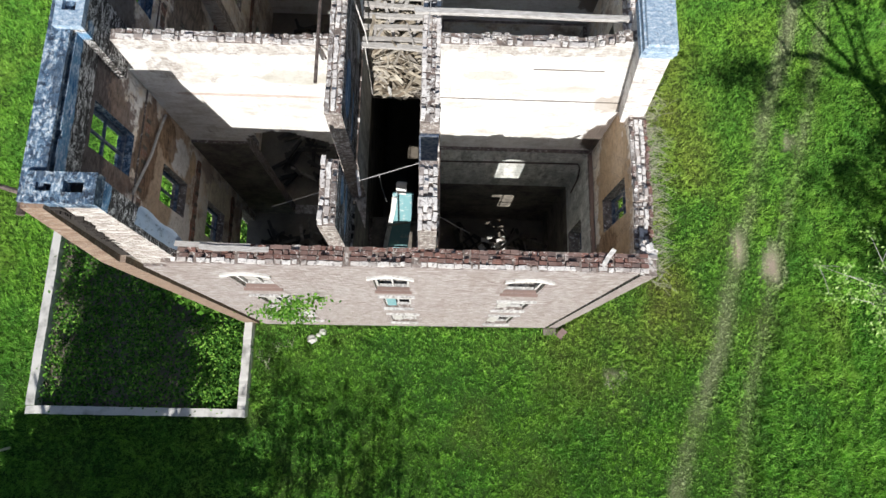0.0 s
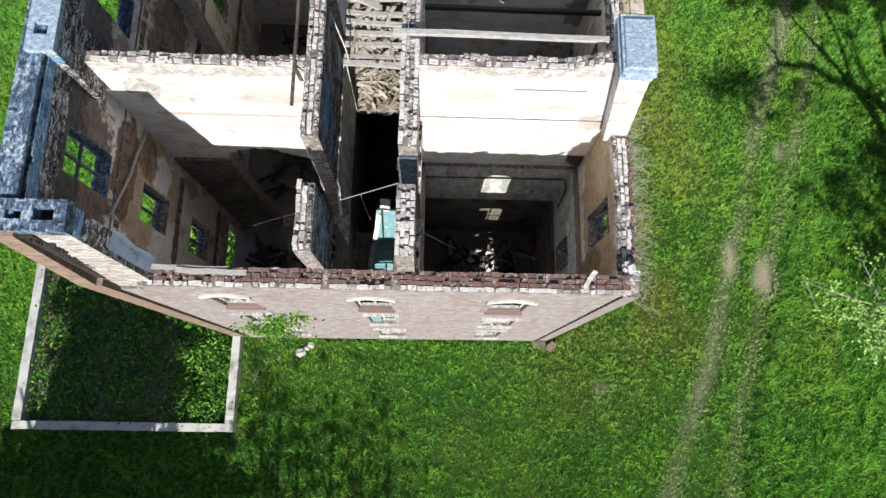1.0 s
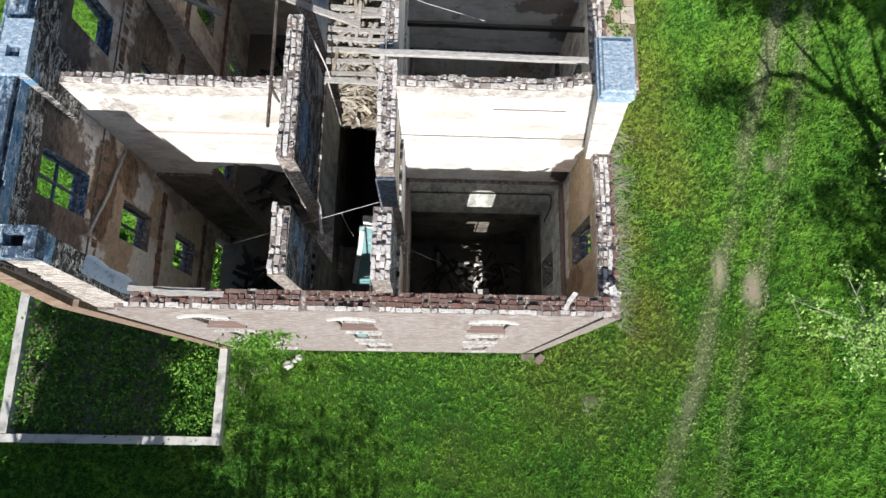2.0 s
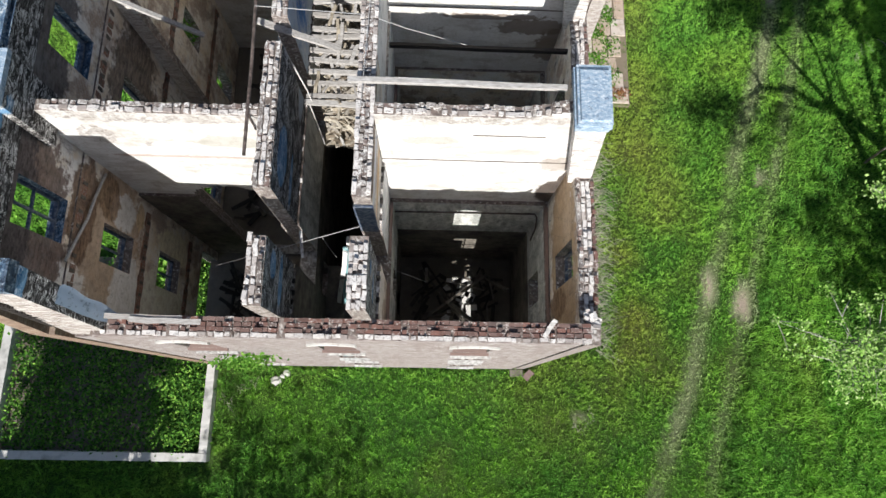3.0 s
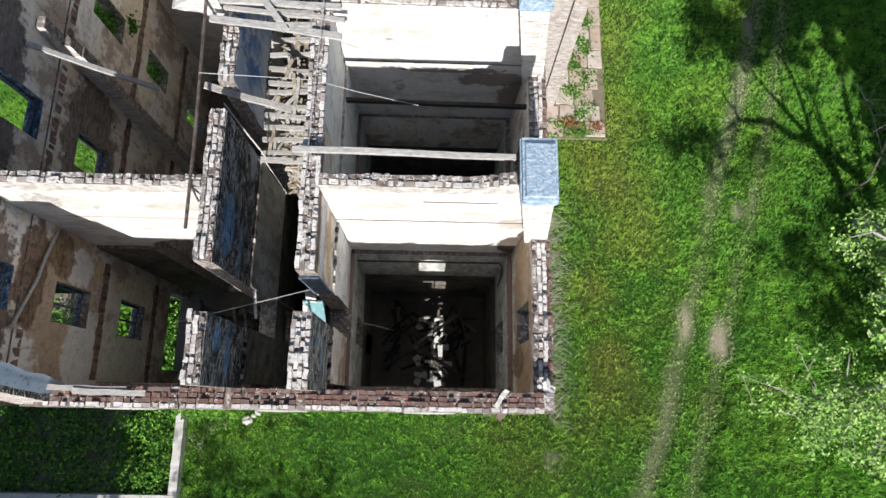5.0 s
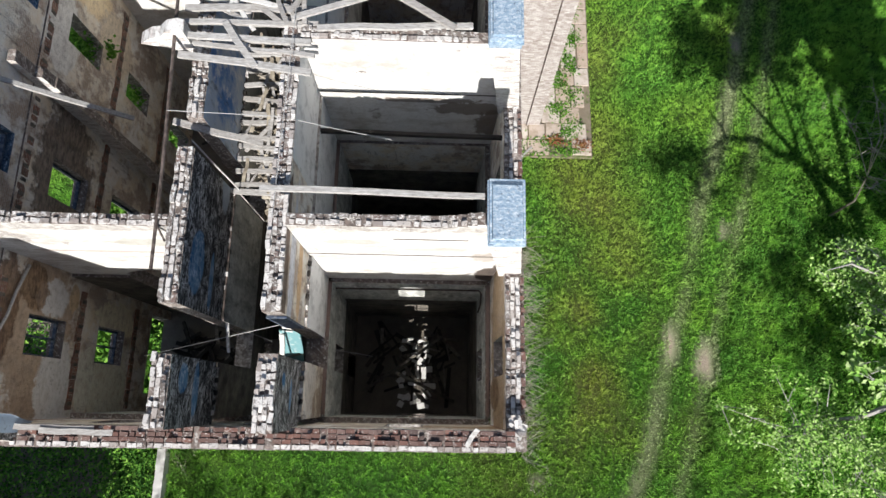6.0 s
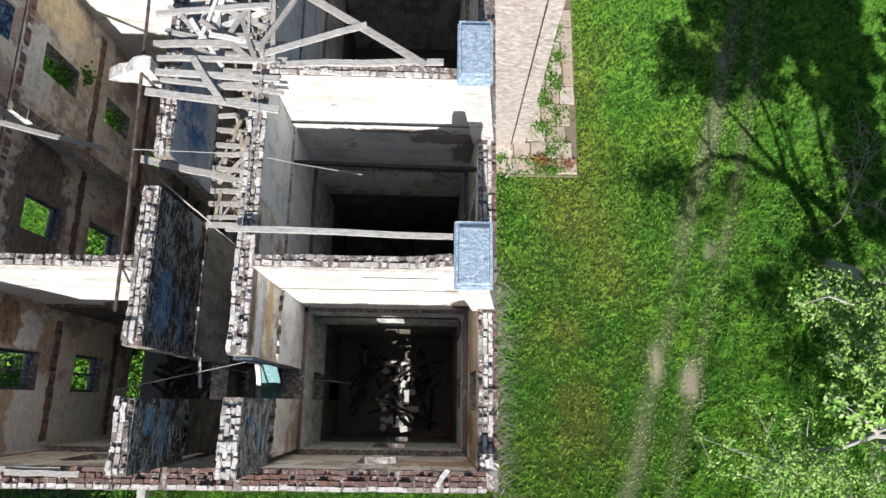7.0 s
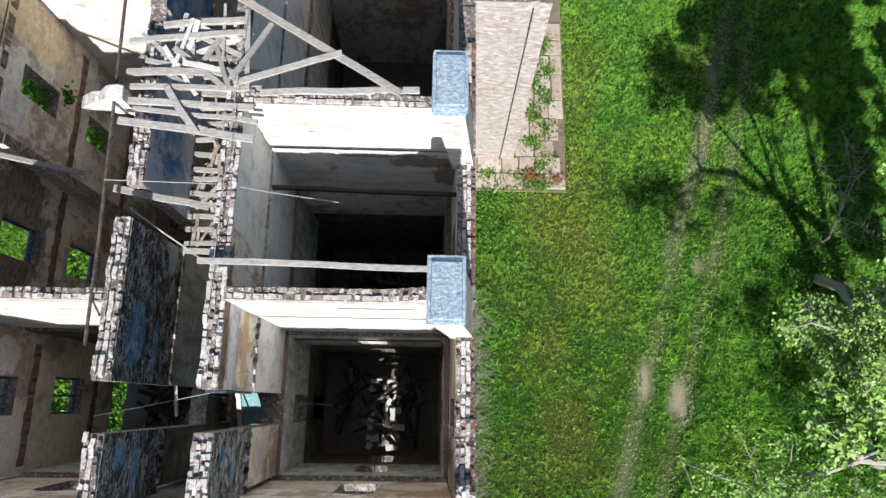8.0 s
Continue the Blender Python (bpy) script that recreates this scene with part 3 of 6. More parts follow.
def tube(bm, points, radii, sides=6):
    """A tapering tube along points."""
    rings = []
    for i, p in enumerate(points):
        p = Vector(p)
        way = Vector(points[min(i + 1, len(points) - 1)]) - Vector(points[max(i - 1, 0)])
        turn = way.to_track_quat("Z", "Y").to_matrix()
        ring = [bm.verts.new(p + turn @ Vector((math.cos(2 * math.pi * k / sides), math.sin(2 * math.pi * k / sides), 0)) * radii[i]) for k in range(sides)]
        rings.append(ring)
    for one, two in zip(rings, rings[1:]):
        for k in range(sides):
            bm.faces.new((one[k], one[(k + 1) % sides], two[(k + 1) % sides], two[k]))
    bm.faces.new(list(reversed(rings[0])))
    bm.faces.new(rings[-1])


def ragged(seed, base, swing, course=0.078):
    """A broken wall top: a height along the wall in whole courses."""
    def top(u):
        level = base(u) if callable(base) else base
        return level + round(swing * (noise.noise((u * 0.9, seed, 0)) + 0.6 * noise.noise((u * 3.1, seed, 5))) / course) * course
    return top


def wall_panel(axis, u0, u1, v0, v1, z0, top, openings=(), step=0.225):
    """Vertices, faces and sides (0 low-v face, 1 high-v face, 2 tops and reveals) of a wall with real openings (u0, u1, z0, z1, rise of the arch)."""
    cuts = {round(u0, 3), round(u1, 3)}
    u = u0 + step
    while u < u1 - 0.05:
        cuts.add(round(u, 3))
        u += step
    holes = []
    cuts = {c for c in cuts if not any(abs(c - e) < 0.03 for hole in openings for e in hole[:2])}
    for a, b, low, high, rise in openings:
        n = 8 if rise else 1
        for k in range(n):
            p, q = a + (b - a) * k / n, a + (b - a) * (k + 1) / n
            s = ((p + q) / 2 - (a + b) / 2) / ((b - a) / 2)
            holes.append((p, q, low, high + rise * (1 - s * s)))
            cuts |= {round(p, 3), round(q, 3)}
    us = sorted(cuts)
    tops = [round(top((a + b) / 2), 3) if callable(top) else top for a, b in zip(us, us[1:])]
    zs = sorted({round(z0, 3), *tops, *(round(h[2], 3) for h in holes), *(round(h[3], 3) for h in holes)})
    zs = [z for z in zs if z >= z0 - 1e-6]
    def solid(i, j):
        if not (0 <= i < len(us) - 1 and 0 <= j < len(zs) - 1):
            return False
        cu, cz = (us[i] + us[i + 1]) / 2, (zs[j] + zs[j + 1]) / 2
        return cz < tops[i] and not any(a < cu < b and low < cz < high for a, b, low, high in holes)
    verts, index, faces, sides = [], {}, [], []
    def at(i, j, k):
        key = (i, j, k)
        if key not in index:
            index[key] = len(verts)
            w = v0 if k == 0 else v1
            verts.append((us[i], w, zs[j]) if axis == "x" else (w, us[i], zs[j]))
        return index[key]
    flip = axis == "y"
    def face(ids, side):
        faces.append(tuple(reversed(ids)) if flip else tuple(ids))
        sides.append(side)
    grid = [[solid(i, j) for j in range(len(zs) - 1)] for i in range(len(us) - 1)]
    def filled(i, j):
        return 0 <= i < len(us) - 1 and 0 <= j < len(zs) - 1 and grid[i][j]
    for i in range(len(us) - 1):
        for j in range(len(zs) - 1):
            if not grid[i][j]:
                continue
            face((at(i, j, 0), at(i + 1, j, 0), at(i + 1, j + 1, 0), at(i, j + 1, 0)), 0)
            face((at(i + 1, j, 1), at(i, j, 1), at(i, j + 1, 1), at(i + 1, j + 1, 1)), 1)
            if not filled(i, j + 1):
                face((at(i, j + 1, 0), at(i + 1, j + 1, 0), at(i + 1, j + 1, 1), at(i, j + 1, 1)), 2)
            if not filled(i, j - 1):
                face((at(i, j, 1), at(i + 1, j, 1), at(i + 1, j, 0), at(i, j, 0)), 2)
            if not filled(i - 1, j):
                face((at(i, j, 1), at(i, j, 0), at(i, j + 1, 0), at(i, j + 1, 1)), 2)
            if not filled(i + 1, j):
                face((at(i + 1, j, 0), at(i + 1, j, 1), at(i + 1, j + 1, 1), at(i + 1, j + 1, 0)), 2)
    return verts, faces, sides


def wall(name, label, panels):
    """One wall from panels (axis, u0, u1, v0, v1, z0, top, openings, (low-v, high-v, edge material))."""
    verts, faces, indices, names = [], [], [], []
    for axis, u0, u1, v0, v1, z0, top, openings, mats in panels:
        v, f, s = wall_panel(axis, u0, u1, v0, v1, z0, top, openings)
        n = len(verts)
        verts += v
        faces += [tuple(i + n for i in q) for q in f]
        for m in mats:
            if m not in names:
                names.append(m)
        indices += [names.index(mats[k]) for k in s]
    ob = new(name, mesh(name, verts, faces, names, indices))
    return tagged(ob, label, "wall", kind="structure")


# ---- ground ----
def ground_height(x, y):
    """Level east of the house, falling gently to the west."""
    fall = 0.062 * max(0.0, min(30.0, 7.0 - x))
    return -fall + 0.05 * noise.noise((x * 0.25, y * 0.25, 3.3))


LEFT_RUT = [(11.0, -7.0), (12.3, -2.8), (13.25, -0.1), (14.65, 3.1), (15.75, 7.6), (16.7, 10.0), (17.85, 14.8), (19.3, 18.8), (20.8, 24.0), (23.0, 32.0), (25.0, 45.0)]
RIGHT_RUT = [(13.7, -7.5), (14.95, -3.2), (15.75, 1.0), (17.0, 4.9), (17.55, 7.0), (18.95, 11.2), (20.15, 15.2), (21.5, 20.4), (23.0, 27.0), (25.0, 33.0), (27.0, 45.0)]
RUT_X = [np.interp(np.linspace(-7, 45, 400), [p[1] for p in rut], [p[0] for p in rut]) for rut in (LEFT_RUT, RIGHT_RUT)]


RUT_Y = np.linspace(-7, 45, 400)


def bareness(x, y):
    """How bare of grass the ground is (0 to 1), and how dry its grass."""
    bare, rut_dry = 0.0, 0.0
    ragged_edge = noise.noise((x * 1.7, y * 0.6, 9.1)) * 0.5 + noise.noise((x * 5.0, y * 3.0, 2.2)) * 0.35
    if -7 < y < 45:
        for line, width, worn in zip(RUT_X, (0.66, 0.5), (0.30, 0.20)):
            d = abs(x - np.interp(y, RUT_Y, line))
            if d < 1.3:
                fade = 0.75 + 0.5 * noise.noise((x * 0.2, y * 0.28, 4.0 + worn))
                bare = max(bare, worn * fade * math.exp(-(d / width) ** 2 * 1.6) + ragged_edge * 0.16 * max(0.0, 1 - d / 0.9))
                rut_dry = max(rut_dry, 0.12 * math.exp(-(d / 0.7) ** 2))
    for px, py, rx, ry in ((17.5, 7.1, 0.62, 1.5), (15.95, 8.0, 0.40, 1.4), (20.6, 24.0, 0.4, 0.9), (9.4, 1.75, 0.45, 0.25), (19.0, 13.6, 0.25, 0.7)):
        d = math.hypot((x - px) / rx, (y - py) / ry)
        bare = max(bare, 1.1 - d + ragged_edge * 0.5)
    wild = noise.noise((x * 0.35, y * 0.35, 7.7)) + 0.3 * noise.noise((x * 1.1, y * 1.1, 1.7))
    dry = 0.40 * math.exp(-((x - 11.8) / 2.6) ** 2 - ((y - 7.5) / 7.0) ** 2) * (1 + 1.1 * wild) + 0.32 * wild * (x < 21)
    dry += 0.38 * math.exp(-((x - 12.6) / 2.4) ** 2 - ((y - 19.0) / 8.0) ** 2)
    dry += 0.12 * math.exp(-((x - 7.0) / 6.0) ** 2 - ((y - 0.5) / 2.5) ** 2)
    return max(0.0, min(1.0, bare)), max(0.0, min(0.9, max(dry, rut_dry)))


def build_ground():
    near_x = np.arange(-30, 42.01, 0.3)
    near_y = np.arange(-22, 52.01, 0.3)
    far = (60, 90, 150, 300, 700, 1800, 4000)
    xs = np.concatenate([-np.array(far[::-1]), near_x, np.array(far)])
    ys = np.concatenate([-np.array(far[::-1]), near_y, np.array(far)])
    verts, bare, dry = [], [], []
    for y in ys:
        for x in xs:
            verts.append((x, y, ground_height(x, y)))
            b, d = bareness(x, y)
            bare.append(b)
            dry.append(d)
    w = len(xs)
    faces = [(j * w + i, j * w + i + 1, (j + 1) * w + i + 1, (j + 1) * w + i) for j in range(len(ys) - 1) for i in range(w - 1)]
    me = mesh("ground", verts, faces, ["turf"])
    for key, values in (("bare", bare), ("dry", dry)):
        me.attributes.new(key, "FLOAT", "POINT").data.foreach_set("value", values)
    me.polygons.foreach_set("use_smooth", [True] * len(faces))
    tagged(new("ground", me), "mown green lawn with two pale wheel ruts and drier brown patches", "ground", kind="structure")


build_ground()

# ---- the ruined house: walls ----
SOUTH, WEST, EAST, NORTH = 3.92, -7.95, 6.95, 24.0


def end_wall_top(x):
    return 12.75 if x < -6.1 else 13.3


BASE = -1.6
FACADE_WINDOWS = [(-5.0, -3.9, 9.6, 11.55, 0.4), (-0.85, 0.2, 9.6, 11.55, 0.4), (3.15, 4.25, 9.6, 11.55, 0.4),
                  (-5.1, -4.0, 5.75, 7.9, 0.3), (-0.75, 0.2, 5.75, 8.2, 0.3), (3.3, 4.4, 5.75, 7.8, 0.2),
                  (-5.2, -3.9, 1.2, 4.0, 0.0), (-0.7, 0.35, 1.2, 4.0, 0.0), (3.4, 4.4, 1.2, 4.2, 0.0)]
inside = ("whitewashed_brick", "stained_plaster", "wall_core")
wall("wall_south", "pale whitewashed brick end wall with three storeys of windows and a broken top",
     [("x", -6.88, 6.36, SOUTH, 4.45, 9.0, ragged(1, end_wall_top, 0.12), [w for w in FACADE_WINDOWS if w[2] > 9], inside),
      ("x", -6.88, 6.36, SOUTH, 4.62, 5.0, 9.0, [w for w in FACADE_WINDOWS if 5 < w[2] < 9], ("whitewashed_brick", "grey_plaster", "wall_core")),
      # Lowest storey inside is coloured dark for the missing daylight.
      ("x", -6.88, 6.36, SOUTH, 4.62, BASE, 5.0, [w for w in FACADE_WINDOWS if w[2] < 5], ("whitewashed_brick", "sooty_shade", "wall_core")),
      ("x", 6.52, EAST, SOUTH, 4.45, BASE, ragged(2, 13.0, 0.15), (), ("whitewashed_brick", "stained_plaster", "wall_core")),
      ("x", 6.36, 6.52, 4.2, 4.45, BASE, 12.9, (), ("sooty_shade", "raw_brick", "wall_core")),
      ("x", WEST + 0.12, -7.2, SOUTH, 4.45, BASE, 13.1, (), ("brown_brick", "stained_plaster", "brown_brick")),
      # Slot beside the pier, its face coloured dark for the shade in it.
      ("x", -7.2, -6.88, 4.1, 4.45, BASE, 13.1, (), ("sooty_shade", "raw_brick", "wall_core"))])

WEST_WINDOWS = [(6.35, 7.55, 12.95, 15.1, 0), (6.3, 7.5, 9.0, 11.0, 0), (6.3, 7.6, 4.9, 6.9, 0), (5.3, 8.6, -0.6, 2.6, 0),
                (11.15, 12.35, 12.95, 14.9, 0), (11.15, 12.35, 9.0, 11.1, 0), (11.2, 12.45, 5.0, 7.3, 0), (11.2, 12.4, 1.0, 3.2, 0),
                (16.3, 17.4, 13.0, 15.0, 0), (16.3, 17.3, 9.4, 11.4, 0), (16.4, 17.4, 5.5, 7.4, 0), (16.4, 17.4, 1.0, 3.2, 0)]
inner = ("whitewashed_brick", "stained_plaster", "wall_core")
wall("wall_west", "tall brick wall with stained flaking plaster inside and open windows",
     [("y", 4.45, NORTH, WEST, -7.5, 12.6, 15.3, [w for w in WEST_WINDOWS if w[2] > 12], ("whitewashed_brick", "stained_plaster", "dark_lime")),
      ("y", 4.45, NORTH, WEST, -7.47, 15.3, ragged(3, 16.3, 0.08), (), ("whitewashed_brick", "tarred_brick", "dark_lime")),
      ("y", 4.45, NORTH, WEST, -7.45, BASE, 12.6, [w for w in WEST_WINDOWS if w[2] < 12], inner)])

EAST_WINDOWS = [(5.9, 7.0, 10.0, 12.3, 0), (5.9, 7.0, 5.8, 7.8, 0), (11.0, 12.2, 9.8, 12.0, 0), (11.0, 12.2, 5.8, 7.8, 0)]
wall("wall_east", "brick outer wall with tan plaster inside and a crumbling weedy top",
     [("y", 4.45, NORTH, 6.42, EAST, 9.0, ragged(4, 12.9, 0.16), [w for w in EAST_WINDOWS if w[2] > 9], ("stained_plaster", "whitewashed_brick", "wall_core")),
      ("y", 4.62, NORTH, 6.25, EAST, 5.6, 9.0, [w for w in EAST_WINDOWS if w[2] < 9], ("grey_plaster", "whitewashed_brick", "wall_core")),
      # Dark colour here stands for the unlit depth of the room.
      ("y", 4.62, NORTH, 6.25, EAST, BASE, 5.6, (), ("sooty_shade", "whitewashed_brick", "wall_core"))])

wall("wall_north", "closing brick wall at the far end of the house",
     [("x", WEST, EAST, NORTH, NORTH + 0.5, BASE, ragged(5, 13.0, 0.15), (), ("stained_plaster", "whitewashed_brick", "wall_core"))])

# cross walls
def breach():
    """The ragged upper edge of the hole broken through the south-west cross wall."""
    cells, x = [], -5.55
    while x < -2.8:
        high = np.interp(x, (-5.6, -5.2, -4.5, -3.8, -3.2, -2.8), (9.3, 9.7, 10.05, 9.85, 9.5, 9.2)) + 0.14 * noise.noise((x * 2.3, 4.0, 0.5))
        cells.append((x, x + 0.14, 9.1, round(high / 0.078) * 0.078, 0))
        x += 0.14
    return cells


wall("wall_cross_southwest", "sunlit white plastered cross wall with a broken brick top",
     [("x", -7.45, -1.88, 9.08, 9.36, 9.1, ragged(6, 15.35, 0.05), breach(), ("white_plaster", "stained_plaster", "wall_core")),
      # Lower part painted dark, as the shade below the sunlit plaster.
      ("x", -7.45, -1.88, 8.98, 9.42, BASE, 9.1, [(-5.55, -2.15, 0.7, 8.4, 0), (-5.55, -2.75, 8.4, 9.1, 0)], ("sooty_shade", "stained_plaster", "wall_core"))])
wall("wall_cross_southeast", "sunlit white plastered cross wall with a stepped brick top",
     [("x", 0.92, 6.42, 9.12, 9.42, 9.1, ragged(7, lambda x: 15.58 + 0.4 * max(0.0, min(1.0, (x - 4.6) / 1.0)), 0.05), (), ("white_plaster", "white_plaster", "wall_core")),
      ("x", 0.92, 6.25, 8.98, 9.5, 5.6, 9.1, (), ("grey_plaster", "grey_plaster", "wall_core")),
      ("x", 0.92, 6.25, 8.98, 9.5, BASE, 5.6, (), ("sooty_shade", "sooty_shade", "wall_core"))])
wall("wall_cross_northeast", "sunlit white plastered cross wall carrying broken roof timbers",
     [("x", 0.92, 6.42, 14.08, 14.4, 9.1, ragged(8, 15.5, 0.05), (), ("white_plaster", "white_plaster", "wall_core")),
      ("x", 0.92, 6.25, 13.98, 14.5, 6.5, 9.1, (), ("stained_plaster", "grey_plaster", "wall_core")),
      ("x", 0.92, 6.25, 13.98, 14.5, BASE, 6.5, (), ("sooty_shade", "sooty_shade", "wall_core"))])
wall("wall_cross_northwest", "sunlit white plastered cross wall deep in the house",
     [("x", -7.45, -1.88, 19.7, 20.05, BASE, ragged(9, 14.0, 0.2), (), ("white_plaster", "stained_plaster", "wall_core"))])
wall("wall_stub_northwest", "broken stub of a fallen cross wall",
     [("x", -7.45, -6.95, 14.1, 14.45, BASE, ragged(10, lambda x: 14.3 - 3.4 * (x + 7.45), 0.5), (), ("pale_stack", "stained_plaster", "wall_core"))])

# corridor walls
WCW, ECW = (-1.87, -1.45), (0.47, 0.92)
attic = ("stained_plaster", "tarred_brick", "wall_core")
below = ("stained_plaster", "grey_plaster", "wall_core")
wall("wall_corridor_west", "thick corridor wall of tarred streaky brick above grey plaster",
     [("y", 4.45, 6.1, *WCW, 12.1, ragged(11, 15.35, 0.06), (), attic),
      ("y", 7.25, 11.05, *WCW, 12.1, ragged(12, 15.4, 0.06), (), attic),
      ("y", 12.0, NORTH, *WCW, 12.1, ragged(13, 15.1, 0.1), (), ("stained_plaster", "blue_limewash", "wall_core")),
      # Corridor side below the stub is darkened for shade as well as grime.
      ("y", 4.62, 6.1, WCW[0] - 0.05, WCW[1] + 0.06, 8.9, 12.1, (), ("stained_plaster", "sooty_shade", "wall_core")),
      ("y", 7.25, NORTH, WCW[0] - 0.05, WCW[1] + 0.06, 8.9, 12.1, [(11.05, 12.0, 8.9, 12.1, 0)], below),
      ("y", 4.62, NORTH, WCW[0] - 0.05, WCW[1] + 0.06, BASE, 8.9, [(6.1, 7.25, 4.9, 7.4, 0), (6.1, 7.25, 0.6, 3.4, 0)], ("stained_plaster", "sooty_shade", "wall_core"))])


def broken_shard():
    """The pale pointed remnant of a cross wall that juts west from the corridor wall."""
    bm = bmesh.new()
    outline = ((-3.2, 15.22), (-2.85, 15.5), (-2.6, 15.56), (-2.35, 15.82), (-2.05, 15.9), (-1.9, 15.84), (-1.9, 14.6), (-2.1, 15.0), (-2.35, 14.95), (-2.55, 15.1), (-2.85, 15.12))
    rings = [[bm.verts.new((x, y + 0.03 * noise.noise((x * 3, z * 3, y)), z)) for x, z in outline] for y in (13.95, 14.28)]
    n = len(outline)
    for k in range(n):
        bm.faces.new((rings[0][k], rings[0][(k + 1) % n], rings[1][(k + 1) % n], rings[1][k]))
    bm.faces.new(list(reversed(rings[0])))
    bm.faces.new(rings[1])
    bmesh.ops.recalc_face_normals(bm, faces=bm.faces[:])
    tagged(part("wall_shard", bm, "pale_stack", None), "pale pointed remnant of a broken cross wall", "wall", kind="structure")


broken_shard()
attic = ("tarred_brick", "stained_plaster", "wall_core")
below = ("grey_plaster", "stained_plaster", "wall_core")
wall("wall_corridor_east", "thick corridor wall with flaking plaster and a broken brick top",
     [("y", 4.4, 6.15, *ECW, 12.4, ragged(14, 15.3, 0.06), (), ("tarred_brick", "tarred_brick", "wall_core")),
      ("y", 7.1, 10.9, *ECW, 12.4, ragged(15, 15.35, 0.06), (), attic),
      ("y", 10.9, NORTH, *ECW, 12.4, ragged(15, 15.35, 0.06), (), ("tarred_brick", "clean_plaster", "wall_core")),
      # Corridor side and lowest storey carry their shade in the wall colour.
      ("y", 4.62, 6.15, ECW[0] - 0.06, ECW[1] + 0.08, 9.1, 12.4, (), ("sooty_shade", "stained_plaster", "wall_core")),
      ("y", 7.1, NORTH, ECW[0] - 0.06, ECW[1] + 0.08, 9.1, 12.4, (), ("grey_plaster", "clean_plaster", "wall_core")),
      ("y", 4.62, NORTH, ECW[0] - 0.06, ECW[1] + 0.2, 5.0, 9.1, [(6.15, 7.1, 5.0, 7.4, 0)], ("sooty_shade", "grey_plaster", "wall_core")),
      ("y", 4.62, NORTH, ECW[0] - 0.06, ECW[1] + 0.2, BASE, 5.0, [(6.15, 7.1, 0.6, 3.4, 0)], ("sooty_shade", "sooty_shade", "wall_core"))])


def build_floor():
    bm = bmesh.new()
    box(bm, (WEST + 0.2, SOUTH + 0.2, -1.4), (EAST - 0.2, NORTH, 0.6))
    tagged(part("floor", bm, "rubble_soil", None), "dark ground floor buried in rubble", "floor", kind="structure")


build_floor()


# ---- chimneys ----
def prism(bm, low, high):
    """A solid between two level rectangles (x0, y0, x1, y1, z)."""
    rings = []
    for x0, y0, x1, y1, z in (low, high):
        rings.append([bm.verts.new(p) for p in ((x0, y0, z), (x1, y0, z), (x1, y1, z), (x0, y1, z))])
    a, b = rings
    bm.faces.new(list(reversed(a)))
    bm.faces.new(b)
    for k in range(4):
        bm.faces.new((a[k], a[(k + 1) % 4], b[(k + 1) % 4], b[k]))


def chimney(label, foot, head, material="white_plaster", flues=(), cap=None, slab=0.16):
    """A leaning stack from foot to head (x0, y0, x1, y1, z) with a cap slab that its flues go into."""
    x0, y0, x1, y1, z = head
    t = thing("chimney", label, "chimney")
    bm = bmesh.new()
    prism(bm, foot, (x0 + 0.03, y0 + 0.03, x1 - 0.03, y1 - 0.03, z - slab))
    shaft = part("shaft", bm, material, t, "whitewashed brick stack" if material != "tarred_brick" else "sooty brick stack")
    shaft.data.materials.append(M["tarred_brick"])
    for face in shaft.data.polygons:
        face.material_index = 1 if cap and abs(face.normal.x) > 0.6 else 0
    x0, y0, x1, y1 = cap or (x0, y0, x1, y1)
    verts, faces, sides = wall_panel_flat(x0, x1, y0, y1, z - slab, z, flues)
    top = new("cap", mesh("cap", verts, faces, ["dark_lime" if cap else "cap_lime"]))
    top.parent = t
    tagged(top, "weathered pale blue-grey cap")
    if not flues:
        bm = bmesh.new()
        prism(bm, (x0 + 0.05, y0 + 0.05, x1 - 0.05, y1 - 0.05, z + 0.005), (x0 + 0.07, y0 + 0.07, x1 - 0.07, y1 - 0.16, z + 0.07))
        part("top_slab", bm, "cap_lime", top)
        bm = bmesh.new()
        box(bm, (x0 - 0.03, y0 - 0.03, z - slab * 0.55), (x1 + 0.03, y1 + 0.03, z - slab * 0.40), rough=0.008)
        part("cap_band", bm, "cap_lime", top)
    # A black plug in each hole gives the darkness of the flue.
    for a, b, c, d in flues:
        bm = bmesh.new()
        box(bm, (a + 0.005, c + 0.005, z - slab - 0.4), (b - 0.005, d - 0.005, z - slab + 0.03))
        part("flue", bm, "char_shade", top, "black plug for the dark depth of an open flue")
    return t


def wall_panel_flat(x0, x1, y0, y1, z0, z1, holes):
    """A slab with rectangular holes (x0, x1, y0, y1) through it."""
    v, f, s = wall_panel("x", x0, x1, z0, z1, y0, y1, [(a, b, c, d, 0) for a, b, c, d in holes], step=0.3)
    out = []
    for x, y, z in v:
        out.append((x, z, y + (0.012 * noise.noise((x * 4, z * 4, 1)) if y > z0 + 0.05 else 0)))
    return out, [tuple(reversed(q)) for q in f], s


chimney("leaning brick chimney with a pale blue-grey cap on the east wall", (6.3, 8.62, 6.93, 9.95, 12.5), (5.62, 8.55, 6.42, 10.02, 16.6), "pale_stack", slab=0.42)
chimney("leaning brick chimney with pale blue-grey cap beside fallen truss", (6.3, 13.62, 6.93, 14.98, 12.5), (5.65, 13.55, 6.45, 15.05, 16.6), "pale_stack", slab=0.42)
